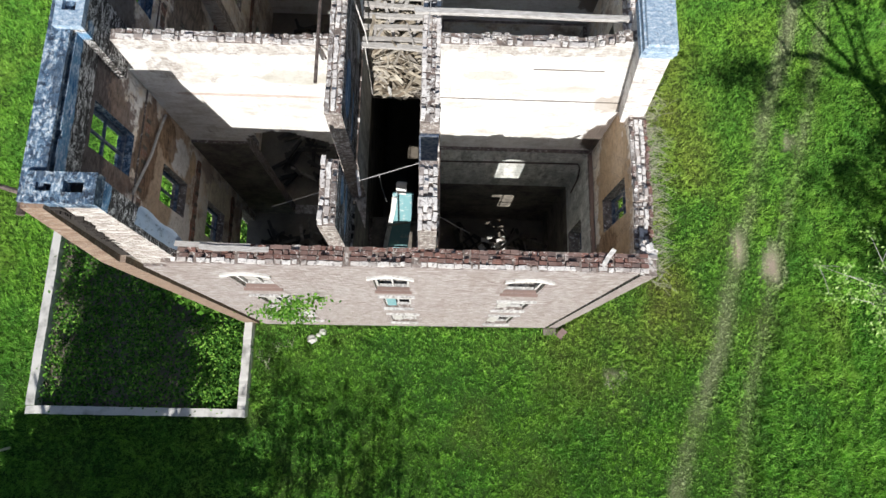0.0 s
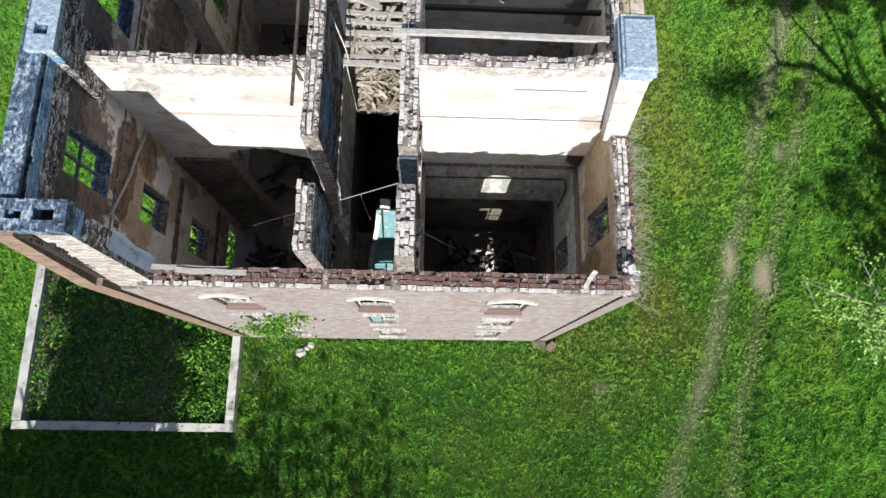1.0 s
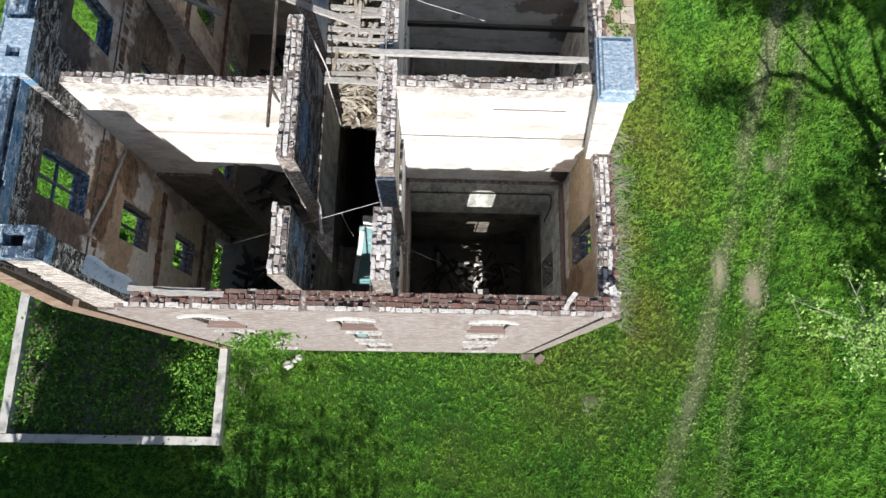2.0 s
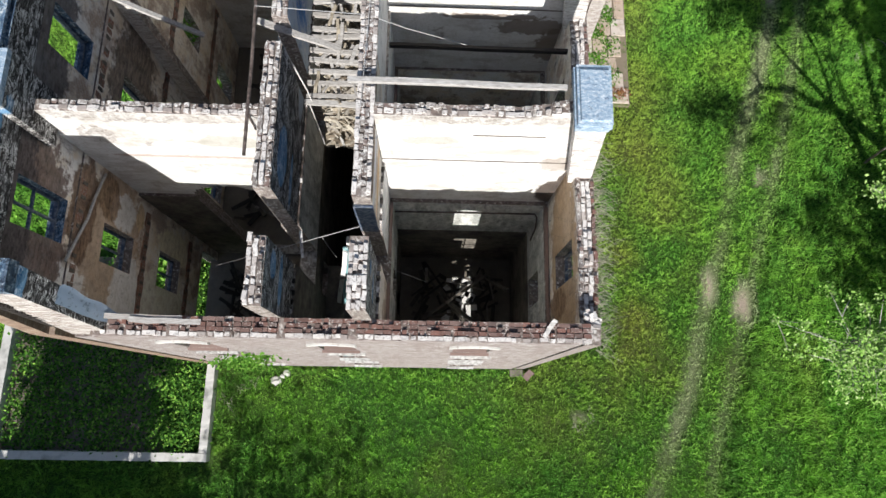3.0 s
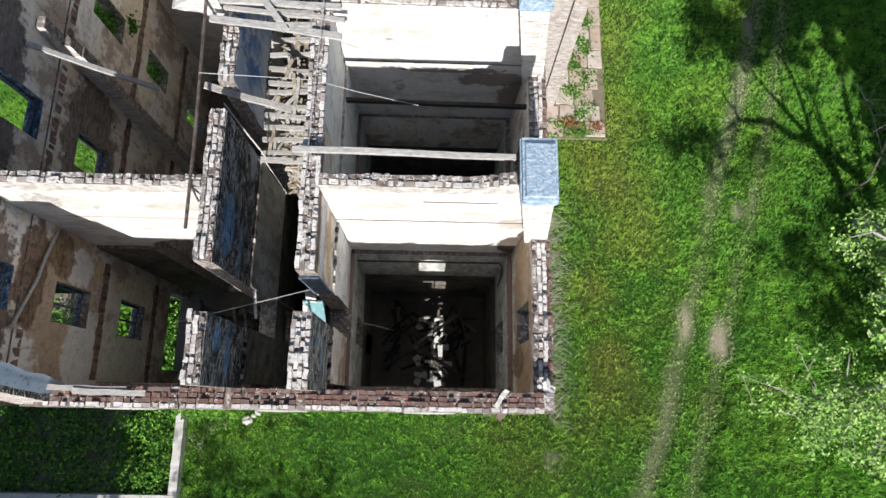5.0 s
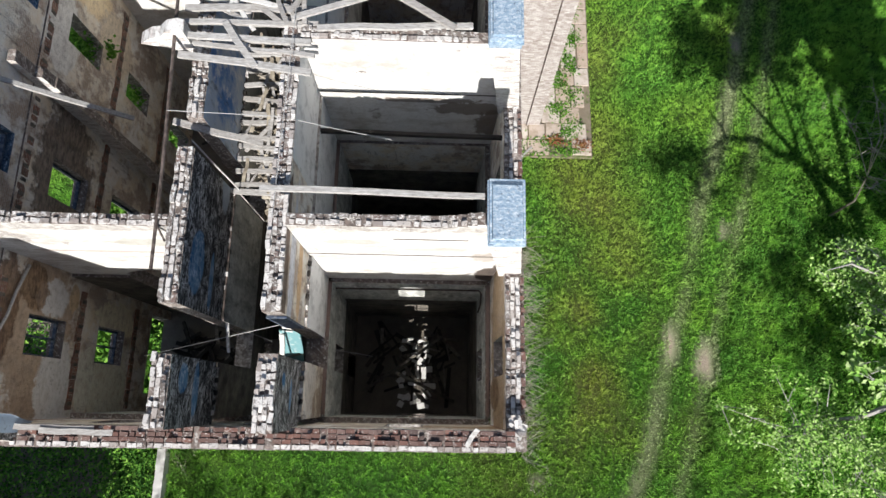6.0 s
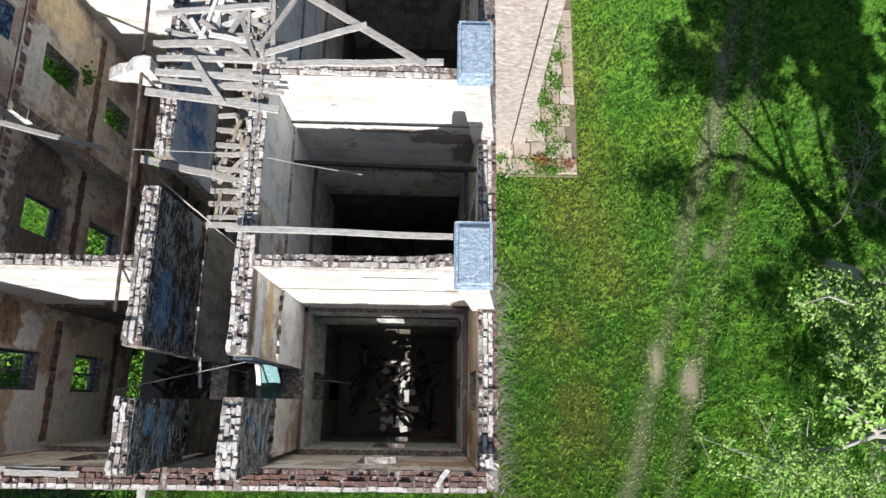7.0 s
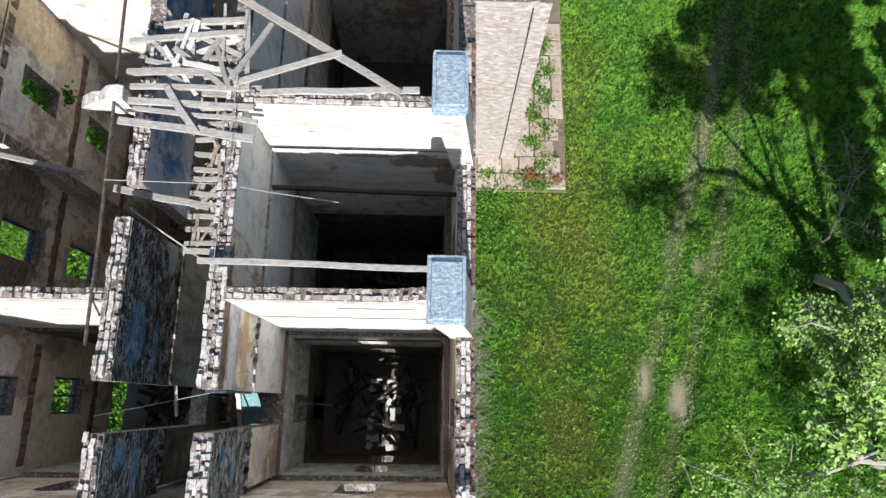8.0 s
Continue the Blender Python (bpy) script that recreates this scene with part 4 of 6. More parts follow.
chimney("whitewashed brick corner chimney with two open flues", (-6.85, 3.96, -5.75, 4.5, 12.9), (-7.2, 4.44, -6.38, 5.15, 16.6), "worn_stack",
        cap=(-7.85, 4.46, -6.36, 5.16), flues=((-7.62, -7.3, 4.72, 4.92), (-7.05, -6.62, 4.7, 4.98)), slab=0.34)
chimney("sooty brick chimney on the tall west wall", (-7.52, 8.62, -7.3, 9.9, 14.2), (-7.85, 8.6, -7.2, 9.95, 16.65), "tarred_brick", ((-7.7, -7.4, 9.0, 9.3),))


def corner_pier():
    """The brown brick pier that leans back over the south-west corner."""
    bm = bmesh.new()
    prism(bm, (WEST + 0.12, SOUTH + 0.005, -7.35, 4.44, 13.1), (WEST + 0.02, 4.36, -7.45, 4.48, 16.5))
    tagged(part("pier", bm, "brown_brick", None), "brown brick corner pier leaning back above the end wall", "pier", kind="structure")
    # Toothed return of the pier, with its shade painted on as black.
    bm = bmesh.new()
    prism(bm, (-7.35, 4.12, -6.84, 4.45, 13.1), (-7.45, 4.42, -7.18, 4.5, 16.3))
    for k in range(40):
        q = k / 40
        x = -6.84 - 0.34 * q - random.uniform(0.02, 0.2)
        box(bm, (x, 4.05 + 0.3 * q, 13.12 + 3.1 * q), (x + random.uniform(0.08, 0.2), 4.2 + 0.3 * q, 13.17 + 3.1 * q), rough=0.01)
    tagged(part("trim", bm, "char_shade", None), "broken brick joint beside the corner pier, blackened for its shade", "trim", kind="structure")


corner_pier()


def west_parapet():
    """The lime-covered coping of the tall wall and the gutter outside it."""
    verts, faces, sides = wall_panel_flat(-8.02, -7.5, 4.5, NORTH, 16.42, 16.52, ())
    tagged(new("coping", mesh("coping", verts, faces, ["dark_lime"])), "weathered blue-white coping of the tall wall", "coping", kind="structure")
    bm = bmesh.new()
    tube(bm, [(-8.12, 4.3, 16.15), (-8.12, 14.0, 16.15), (-8.12, NORTH, 16.15)], [0.09] * 3, 8)
    tagged(part("gutter", bm, "rusty_iron", None), "dark rusty gutter along the tall wall", "gutter", kind="structure")
    bm = bmesh.new()
    tube(bm, [(-8.0, 4.75, 16.2), (-9.6, 5.2, 16.1)], [0.06, 0.05], 8)
    tagged(part("bracket", bm, "rusty_iron", None), "dark iron pipe bracket jutting from the corner", "bracket")


west_parapet()


# ---- windows ----
count = {"n": 0}


def window(wall_axis, u0, u1, z0, z1, plane, depth, material, rise=0.0, mullions=1, transoms=1, sill=0.0, trim=False, boards=0, label="", missing=(), lintel=False):
    """A window in an opening: jambs, head, sill, bars, and where it has them an arched trim and boards."""
    count["n"] += 1
    t = thing("window_%d" % count["n"], label, "window", kind="structure")

    def solid(name, a, b, low, high, p0, p1, m, lab="", rough=0.0):
        bm = bmesh.new()
        if wall_axis == "x":
            box(bm, (a, p0, low), (b, p1, high), rough=rough)
        else:
            box(bm, (p0, a, low), (p1, b, high), rough=rough)
        return part(name, bm, m, t, lab)

    w = 0.075
    p0, p1 = plane, plane + depth
    solid("jamb", u0 + 0.004, u0 + w, z0 + w, z1, p0, p1, material)
    solid("jamb", u1 - w, u1 - 0.004, z0 + w, z1, p0, p1, material)
    if "head" not in missing:
        solid("head", u0 + 0.004, u1 - 0.004, z1, z1 + (0.06 if rise else -0.06), p0, p1, material)
    solid("bottom_rail", u0 + 0.004, u1 - 0.004, z0 + 0.004, z0 + w, p0, p1, material)
    for k in range(mullions):
        c = u0 + (u1 - u0) * (k + 1) / (mullions + 1)
        solid("mullion", c - 0.03, c + 0.03, z0 + w, z1 - 0.06, p0 + 0.01, p1 - 0.01, material, rough=0.004)
    for k in range(transoms):
        c = z0 + (z1 - z0) * (k + 1) / (transoms + 1)
        solid("transom", u0 + w, u1 - w, c - 0.03, c + 0.03, p0 + 0.015, p1 - 0.015, material, rough=0.004)
    if sill:
        front = (SOUTH - sill, SOUTH + 0.34)
        solid("sill", u0 - 0.06, u1 + 0.06, z0 - 0.10, z0 - 0.004, front[0], SOUTH - 0.003, "brown_sill", "brown stone sill", 0.006)
        solid("inner_sill", u0 + 0.006, u1 - 0.006, z0 + 0.004, z0 + 0.06, SOUTH + 0.002, SOUTH + 0.11, "brown_sill", "brown stone sill", 0.004)
    if lintel:
        solid("lintel", u0 - 0.15, u1 + 0.15, z1 + rise + 0.005, z1 + rise + 0.14, SOUTH - 0.09, SOUTH - 0.003, "window_timber", "weathered white lintel board", 0.012)
        solid("ledge", u0 - 0.1, u1 + 0.1, z0 - 0.09, z0 - 0.004, SOUTH - 0.1, SOUTH - 0.003, "window_timber", "weathered white ledge board", 0.012)
        solid("shutter", u0 + w, u0 + (u1 - u0) * 0.42, z0 + w, z1 - 0.3, p0 - 0.05, p0 - 0.02, "teal_paint" if -2 < u0 < 2 and z0 > 4 else "grey_timber", "hanging broken shutter", 0.02)
    if trim:
        bm = bmesh.new()
        n = 12
        c, half = (u0 + u1) / 2, (u1 - u0) / 2 + 0.16
        rows = []
        for k in range(n + 1):
            s = -1 + 2 * k / n
            zin = z1 + rise * (1 - s * s) + 0.02
            x = c + s * half
            rows.append([bm.verts.new(p) for p in ((x, SOUTH - 0.07, zin), (x, SOUTH - 0.07, zin + 0.26), (x, SOUTH - 0.003, zin + 0.26), (x, SOUTH - 0.003, zin))])
        for one, two in zip(rows, rows[1:]):
            for k in range(4):
                bm.faces.new((one[k], two[k], two[(k + 1) % 4], one[(k + 1) % 4]))
        bm.faces.new(list(reversed(rows[0])))
        bm.faces.new(rows[-1])
        part("arch", bm, "white_paint", t, "white painted segmental arch")
    for k in range(boards):
        a = u0 + w + (u1 - u0 - 2 * w) * (k + random.uniform(0.0, 0.03)) / boards
        solid("board", a, a + (u1 - u0 - 2 * w) / boards * 0.97, z0 + 0.1, z1 + rise * 0.6 - random.uniform(0.0, 0.25), p1 + 0.004, p1 + 0.03, "grey_timber", "grey board that keeps light out of the window", 0.01)
    return t


# The western windows get added boards to keep sun off the cross wall.
for u0, u1, z0, z1, rise in FACADE_WINDOWS:
    top_row = z0 > 9
    low_row = z0 < 4
    window("x", u0, u1, z0, z1, SOUTH + 0.12, 0.09, "window_timber", rise, mullions=0 if u0 > 2 and top_row else 1, transoms=1 if not top_row else 0, sill=0.09 if top_row else 0.0, trim=top_row, lintel=not top_row,
           boards=7 if u0 < -3 else (2 if low_row and u0 < 2 else 0),
           label="arched sash window with peeling white frame and no glass" if top_row else "broken window with peeling white frame and loose boards")
for u0, u1, z0, z1, rise in WEST_WINDOWS:
    if z0 > 0 and u0 < 15:
        window("y", u0, u1, z0, z1, WEST + 0.14, 0.10, "blue_timber", mullions=1 if u0 < 10 else 0, transoms=1 if z0 > 12 and u0 < 8 else 0, label="glassless window with dark blue-grey frame and crossed bars")
for u0, u1, z0, z1, rise in EAST_WINDOWS:
    window("y", u0, u1, z0, z1, EAST - 0.24, 0.10, "blue_timber", mullions=1, transoms=1, label="glassless window with dark blue frame in the east wall")


# ---- roof timbers, corridor, beams ----
def timber(name, label, a, b, width, height, material="grey_timber", category="beam", group="", spin=0.0, rough=0.012):
    """One squared timber, split along its grain at the ends."""
    bm = bmesh.new()
    a, b = Vector(a), Vector(b)
    cuts = 4
    side = (b - a).cross(Vector((0, 0, 1))).normalized()
    points = [a.lerp(b, k / cuts) + side * random.uniform(-0.02, 0.02) + Vector((0, 0, random.uniform(-0.015, 0.015))) for k in range(cuts + 1)]
    turn = (b - a).to_track_quat("X", "Z").to_matrix() @ Matrix.Rotation(spin, 3, "X")
    rings = []
    for p in points:
        rings.append([bm.verts.new(p + turn @ Vector((random.uniform(-rough, rough), y * width / 2 + random.uniform(-rough, rough) * 0.4, z * height / 2)))
                      for y, z in ((-1, -1), (1, -1), (1, 1), (-1, 1))])
    for one, two in zip(rings, rings[1:]):
        for k in range(4):
            bm.faces.new((one[k], one[(k + 1) % 4], two[(k + 1) % 4], two[k]))
    bm.faces.new(list(reversed(rings[0])))
    bm.faces.new(rings[-1])
    bmesh.ops.recalc_face_normals(bm, faces=bm.faces[:])
    ob = part(name, bm, material, None)
    return tagged(ob, label, category, group)


G = "roof timbers over the corridor"
L = "weathered grey roof joist lying across the corridor walls"
timber("roof_joist", L, (-2.05, 14.85, 15.5), (1.3, 14.92, 15.5), 0.17, 0.09, group=G)
timber("roof_joist", L, (-2.4, 14.42, 15.52), (1.4, 14.47, 15.5), 0.13, 0.10, group=G)
timber("roof_joist", L, (-2.15, 14.07, 15.5), (1.2, 13.94, 15.52), 0.15, 0.10, group=G)
timber("roof_joist", L, (-1.8, 13.88, 15.42), (1.3, 13.62, 15.46), 0.10, 0.10, group=G)
timber("roof_joist", L, (-2.1, 13.54, 15.5), (1.25, 13.12, 15.5), 0.18, 0.07, group=G)
timber("roof_joist", L, (-2.1, 15.72, 15.5), (1.0, 16.07, 15.5), 0.14, 0.10, group=G)
timber("roof_joist", L, (-1.3, 16.2, 15.5), (0.9, 16.43, 15.5), 0.15, 0.10, group=G)
timber("roof_joist", "split grey roof joist slipped off the corridor wall", (-2.25, 11.95, 14.95), (-0.25, 11.85, 13.85), 0.17, 0.08, group=G)
timber("roof_joist", "short grey joist end lying on the corridor wall", (-1.5, 11.05, 12.25), (0.45, 10.95, 12.25), 0.16, 0.10, group=G)
timber("wall_plate", "grey timber plate along the top of the cross wall", (1.35, 14.32, 15.62), (5.3, 14.5, 15.62), 0.16, 0.08, category="beam")
timber("brace", "grey broken brace lying over the joists", (-1.0, 14.42, 15.6), (-0.15, 13.2, 15.56), 0.17, 0.06, group=G)
T = "fallen grey roof truss lying over the cross wall"
timber("truss_rafter", T, (0.6, 16.95, 15.75), (4.85, 14.3, 15.82), 0.17, 0.10, category="rafter", group="fallen roof truss")
timber("truss_strut", T, (0.7, 14.5, 15.74), (3.35, 15.36, 15.82), 0.15, 0.08, category="strut", group="fallen roof truss")
timber("truss_strut", T, (0.68, 14.55, 15.86), (1.5, 16.2, 15.7), 0.12, 0.08, category="strut", group="fallen roof truss")
timber("truss_strut", T, (0.86, 16.6, 15.66), (1.02, 14.35, 15.64), 0.12, 0.08, category="strut", group="fallen roof truss")
timber("long_beam", "long pale weathered beam spanning the roofless room", (0.25, 10.02, 15.58), (5.6, 9.88, 15.72), 0.13, 0.12)
timber("floor_beam", "dark joist with crumbs of plaster spanning the roofless room", (0.98, 12.97, 12.3), (6.44, 12.8, 12.5), 0.10, 0.18, material="char_shade")
timber("leaning_pole", "long weathered pole leaning out from the west wall", (-7.48, 13.45, 14.15), (-4.9, 13.5, 11.62), 0.13, 0.10)

for k, y in enumerate((11.25, 11.62, 12.05, 12.45, 12.8, 13.2, 13.55, 14.0, 14.5, 15.0, 15.5, 16.0, 16.6, 17.2, 17.8)):
    timber("floor_joist", "pale grey attic floor joist spanning the corridor", (-1.42, y + random.uniform(-0.06, 0.06), 12.2), (0.5, y + random.uniform(-0.12, 0.12), 12.2), 0.13, 0.12,
           category="joist", group="attic floor joists")


def corridor_floor():
    bm = bmesh.new()
    box(bm, (-1.39, 11.2, 8.4), (0.41, NORTH, 8.62))
    tagged(part("corridor_floor", bm, "debris_timber", None), "remaining plank floor of the corridor edge on a dark shaft", "floor", kind="structure")
    bm = bmesh.new()
    rng = random.Random(5)
    for k in range(420):
        y = 11.25 + 5.2 * rng.random() ** 1.2
        z = 8.7 + min(3.2, max(0.0, (y - 11.3) * 1.9)) * rng.uniform(0.5, 1.0)
        x = rng.uniform(-1.25, 0.3)
        length = rng.uniform(0.25, 1.1)
        ang = rng.gauss(0.0, 0.7)
        d = Vector((math.cos(ang), math.sin(ang), rng.gauss(0, 0.25))).normalized() * length / 2
        c = Vector((x, y, z))
        a, b = c - d, c + d
        for p in (a, b):
            p.x = max(-1.33, min(0.36, p.x))
        if (b - a).length > 0.1:
            bar(bm, a, b, rng.uniform(0.03, 0.12), rng.uniform(0.015, 0.05), spin=rng.uniform(-0.6, 0.6))
    ob = part("debris_heap", bm, "debris_timber", None)
    tagged(ob, "heap of splintered pale laths and boards in the corridor", "debris", kind="stuff")


corridor_floor()
rng = random.Random(61)
for k in range(44):
    y = rng.uniform(11.3, 16.4)
    x = rng.uniform(-1.2, 0.3)
    ang = rng.gauss(1.5, 0.28)
    half = rng.uniform(0.3, 0.75)
    d = Vector((math.cos(ang), math.sin(ang), rng.gauss(0, 0.12))) * half
    c = Vector((x, y, 12.12 + 0.06 * (k % 4)))
    a, b = c - d, c + d
    a.x, b.x = max(-1.38, min(0.42, a.x)), max(-1.38, min(0.42, b.x))
    timber("loose_lath", "splintered pale board lying on the attic joists", a, b, rng.uniform(0.05, 0.13), 0.03, category="board", group="loose attic boards",
           material=rng.choice(("grey_timber", "debris_timber")))


rng = random.Random(67)
for k in range(22):
    ang = rng.choice((0.2, 1.3, 2.2)) + rng.gauss(0, 0.35)
    half = rng.uniform(0.5, 0.9)
    c = Vector((rng.uniform(-1.3, 0.5), rng.uniform(14.9, 16.2), 15.36 + 0.05 * (k % 5)))
    d = Vector((math.cos(ang), math.sin(ang), rng.gauss(0, 0.12))) * half
    timber("broken_board", "broken grey roof board jammed among the joists", c - d, c + d, rng.uniform(0.06, 0.16), 0.035, category="board", group="broken roof boards", material=rng.choice(("grey_timber", "grey_timber", "white_paint")))


def teal_door():
    t = thing("fallen_door", "teal painted panelled door leaning in the dark corridor", "door")
    a, b = Vector((-0.38, 5.85, 6.5)), Vector((-0.13, 7.35, 9.2))
    way = (b - a).normalized()
    side = Vector((1, 0, -0.12)).normalized()
    side = (side - way * side.dot(way)).normalized()
    up = way.cross(side)
    if up.z < 0:
        up = -up
    turn = Matrix((way, side, up)).transposed()
    c = (a + b) / 2
    h = (b - a).length / 2
    bm = bmesh.new()
    box(bm, c - Vector((h, 0.36, 0.02)), c + Vector((h, 0.36, 0.02)), turn)
    leaf_board = part("leaf", bm, "teal_paint", t)
    for name, s0, s1, w0, w1 in (("stile", -h, h, -0.36, -0.26), ("stile", -h, h, 0.26, 0.36), ("rail", -h, -h + 0.2, -0.25, 0.25), ("rail", -0.1, 0.1, -0.25, 0.25), ("rail", h - 0.14, h, -0.25, 0.25)):
        bm = bmesh.new()
        mid = c + turn @ Vector(((s0 + s1) / 2, (w0 + w1) / 2, 0.032))
        box(bm, mid - Vector(((s1 - s0) / 2, (w1 - w0) / 2, 0.011)), mid + Vector(((s1 - s0) / 2, (w1 - w0) / 2, 0.011)), turn)
        part(name, bm, "teal_paint", leaf_board)
    timber("plank", "pale plank leaning across the fallen teal door", (-0.84, 5.85, 6.75), (-0.40, 7.2, 9.12), 0.16, 0.05, material="white_paint", category="plank")
    timber("plank", "short white board standing above the fallen teal door", (-0.2, 7.3, 9.2), (-0.17, 7.55, 9.75), 0.34, 0.04, material="white_paint", category="plank")
    # Solid dark bar in place of the shadow that crosses the door.
    timber("plank", "dark bar standing for a shadow across the fallen teal door", (-0.75, 6.5, 8.05), (0.3, 6.7, 7.95), 0.07, 0.05, material="sooty_shade", category="plank")
    bm = bmesh.new()
    box(bm, (-1.38, 5.0, 5.9), (0.41, 7.3, 6.3))
    tagged(part("corridor_landing", bm, "sooty_shade", None), "dark remains of the corridor floor below", "floor", kind="structure")


teal_door()
timber("board", "small white board standing at the broken floor edge", (-0.75, 11.14, 8.62), (-0.73, 11.16, 9.3), 0.16, 0.03, material="white_paint", category="board")


def cable(name, label, points, radius, material, category):
    bm = bmesh.new()
    tube(bm, points, [radius] * len(points), 6)
    return tagged(part(name, bm, material, None), label, category)


def sag(a, b, drop, n=8):
    a, b = Vector(a), Vector(b)
    return [a.lerp(b, k / n) - Vector((0, 0, drop * 4 * (k / n) * (1 - k / n))) for k in range(n + 1)]


cable("iron_pipe", "long rusty iron pipe resting along the corridor wall", [(-2.12, 8.02, 15.45), (-2.13, 10.5, 15.5), (-2.16, 13.0, 15.62), (-2.26, 17.2, 15.72)], 0.045, "rusty_iron", "pipe")
cable("pipe_stay", "short rusty stay hooked on the iron pipe", [(-2.12, 9.1, 15.45), (-1.9, 8.7, 15.4)], 0.025, "rusty_iron", "stay")
cable("wire", "pale slack wire from the iron pipe to the roofless room", [(-2.15, 11.93, 15.62), (0.6, 12.0, 15.3), (1.6, 12.0, 14.75), (3.22, 12.0, 14.05)], 0.011, "wire_metal", "wire")
cable("wire", "pale wire stretched across the gap in the corridor walls", [(-4.19, 6.35, 10.44), (-2.6, 6.62, 11.2), (-1.0, 6.92, 11.85), (0.47, 7.18, 12.5)], 0.011, "wire_metal", "wire")
cable("wire", "thin wire along the corridor wall top", sag((0.91, 16.4, 15.95), (0.6, 9.3, 15.6), 0.0), 0.010, "wire_metal", "wire")
cable("wire", "thin bent wire in the dark room", [(1.0, 6.86, 8.45), (1.22, 6.8, 8.14), (1.9, 6.78, 6.95), (2.34, 6.73, 6.37)], 0.011, "wire_metal", "wire")
cable("hanging_lath", "curved peeling lath hanging on the west wall", [(-7.36, 8.85, 11.5), (-7.3, 7.95, 12.0), (-7.33, 7.3, 12.15), (-7.35, 6.6, 12.5), (-7.4, 5.9, 12.8)], 0.045, "grey_timber", "lath")


def wall_end_panel():
    bm = bmesh.new()
    box(bm, (0.44, 7.03, 12.4), (0.93, 7.09, 14.75), rough=0.02)
    tagged(part("door_panel", bm, "blue_timber", None), "dark navy wooden panel hanging on the broken wall end", "panel")


wall_end_panel()
cable("wire_tail", "short bent wire hanging from the stretched wire", [(-0.75, 6.97, 11.95), (-0.74, 6.98, 10.6), (-0.66, 6.95, 9.4)], 0.011, "wire_metal", "wire")


rod = "pale rod fixed along the broken end of the corridor wall"
cable("conduit", rod, [(-1.62, 11.34, 15.2), (-1.44, 11.18, 14.0), (-1.27, 11.06, 12.95), (-1.25, 11.06, 12.3)], 0.022, "white_paint", "conduit")
cable("conduit", rod, [(-1.36, 11.09, 12.0), (-1.36, 11.09, 10.4), (-1.36, 11.1, 8.9)], 0.022, "white_paint", "conduit")
cable("black_pipe", "thin black pipe fixed along the plaster of the dark room", [(1.1, 8.94, 8.12), (3.5, 8.94, 8.18), (6.1, 8.94, 8.22), (6.2, 8.86, 8.1), (6.21, 8.55, 7.7), (6.21, 8.4, 6.6)], 0.03, "rusty_iron", "pipe")
cable("black_pipe", "thin black pipe along the ledge of the corridor wall", [(-1.41, 7.3, 12.17), (-1.41, 9.1, 12.18), (-1.41, 11.0, 12.17)], 0.035, "rusty_iron", "pipe")
timber("hanging_strip", "pale plaster strip hanging in the gap of the corridor wall", (-1.47, 7.28, 11.55), (-1.34, 6.43, 11.6), 0.08, 0.05, material="pale_stack", category="strip", rough=0.03)


def plaster_rails():
    """Shallow dark strips added on the cross walls for the dark cracks and slot in their plaster."""
    for x0, x1, y, z, h in ((0.94, 6.3, 9.118, 12.72, 0.035), (3.4, 5.3, 9.118, 14.5, 0.03), (1.0, 6.3, 14.078, 12.7, 0.04)):
        bm = bmesh.new()
        n = 14
        for k in range(n):
            a, b = x0 + (x1 - x0) * k / n, x0 + (x1 - x0) * (k + 1) / n
            box(bm, (a, y - 0.02 - 0.01 * noise.noise((a, y, 1)), z + 0.012 * noise.noise((a * 2, z, 2))), (b, y, z + h + 0.012 * noise.noise((a * 2, z, 3))))
        tagged(part("trim", bm, "sooty_shade", None), "dark strip added for a crack in the plaster", "trim", kind="structure")


plaster_rails()


def flashing():
    """Bent sheet flashing that hangs on the room side of the corner chimney."""
    bm = bmesh.new()
    rows = []
    for k in range(12):
        q = 0.60 - 0.58 * k / 11
        x = -5.75 - 0.63 * q
        y0, y1 = 3.96 + 0.48 * q, 4.5 + 0.65 * q
        wave = 0.03 * math.sin(k * 1.1)
        rows.append([bm.verts.new((x + out, y0 + (y1 - y0) * w + wave * w, 12.9 + 3.7 * q + lift)) for w, out, lift in ((0.3, -0.02, 0.0), (0.7, 0.01, 0.01), (0.9, 0.02, 0.0), (0.99, 0.04, -0.06), (1.02, 0.05, -0.08))])
    for one, two in zip(rows, rows[1:]):
        for k in range(4):
            bm.faces.new((one[k], two[k], two[k + 1], one[k + 1]))
    bmesh.ops.solidify(bm, geom=bm.faces[:], thickness=0.02)
    tagged(part("flashing", bm, "blue_sheet", None), "bent pale blue sheet flashing beside the corner chimney", "flashing")


flashing()


def ledge_plates():
    """Brown timber plates on the ledges where the lower walls thicken."""
    for a, b in (((1.06, 4.7, 9.14), (1.06, 6.1, 9.14)), ((1.06, 7.15, 9.14), (1.06, 8.95, 9.14)), ((6.33, 4.7, 9.04), (6.33, 8.95, 9.04)), ((1.06, 9.6, 9.14), (1.06, 13.9, 9.14))):
        timber("wall_plate", "brown weathered timber plate on the wall ledge", a, b, 0.10, 0.07, material="brown_sill", category="beam", group="wall plates")


ledge_plates()
for k, (a, b) in enumerate((((-6.0, 4.4, 13.44), (-3.9, 4.36, 13.44)), ((-5.2, 4.3, 13.47), (-3.4, 4.28, 13.47)))):
    timber("loose_board", "grey-green loose board lying on the end wall", a, b, 0.14, 0.035, category="board", group="loose boards")
timber("loose_board", "grey splintered board poking from the end wall corner", (5.35, 4.05, 13.42), (5.62, 4.5, 13.6), 0.12, 0.03, category="board", group="loose boards")


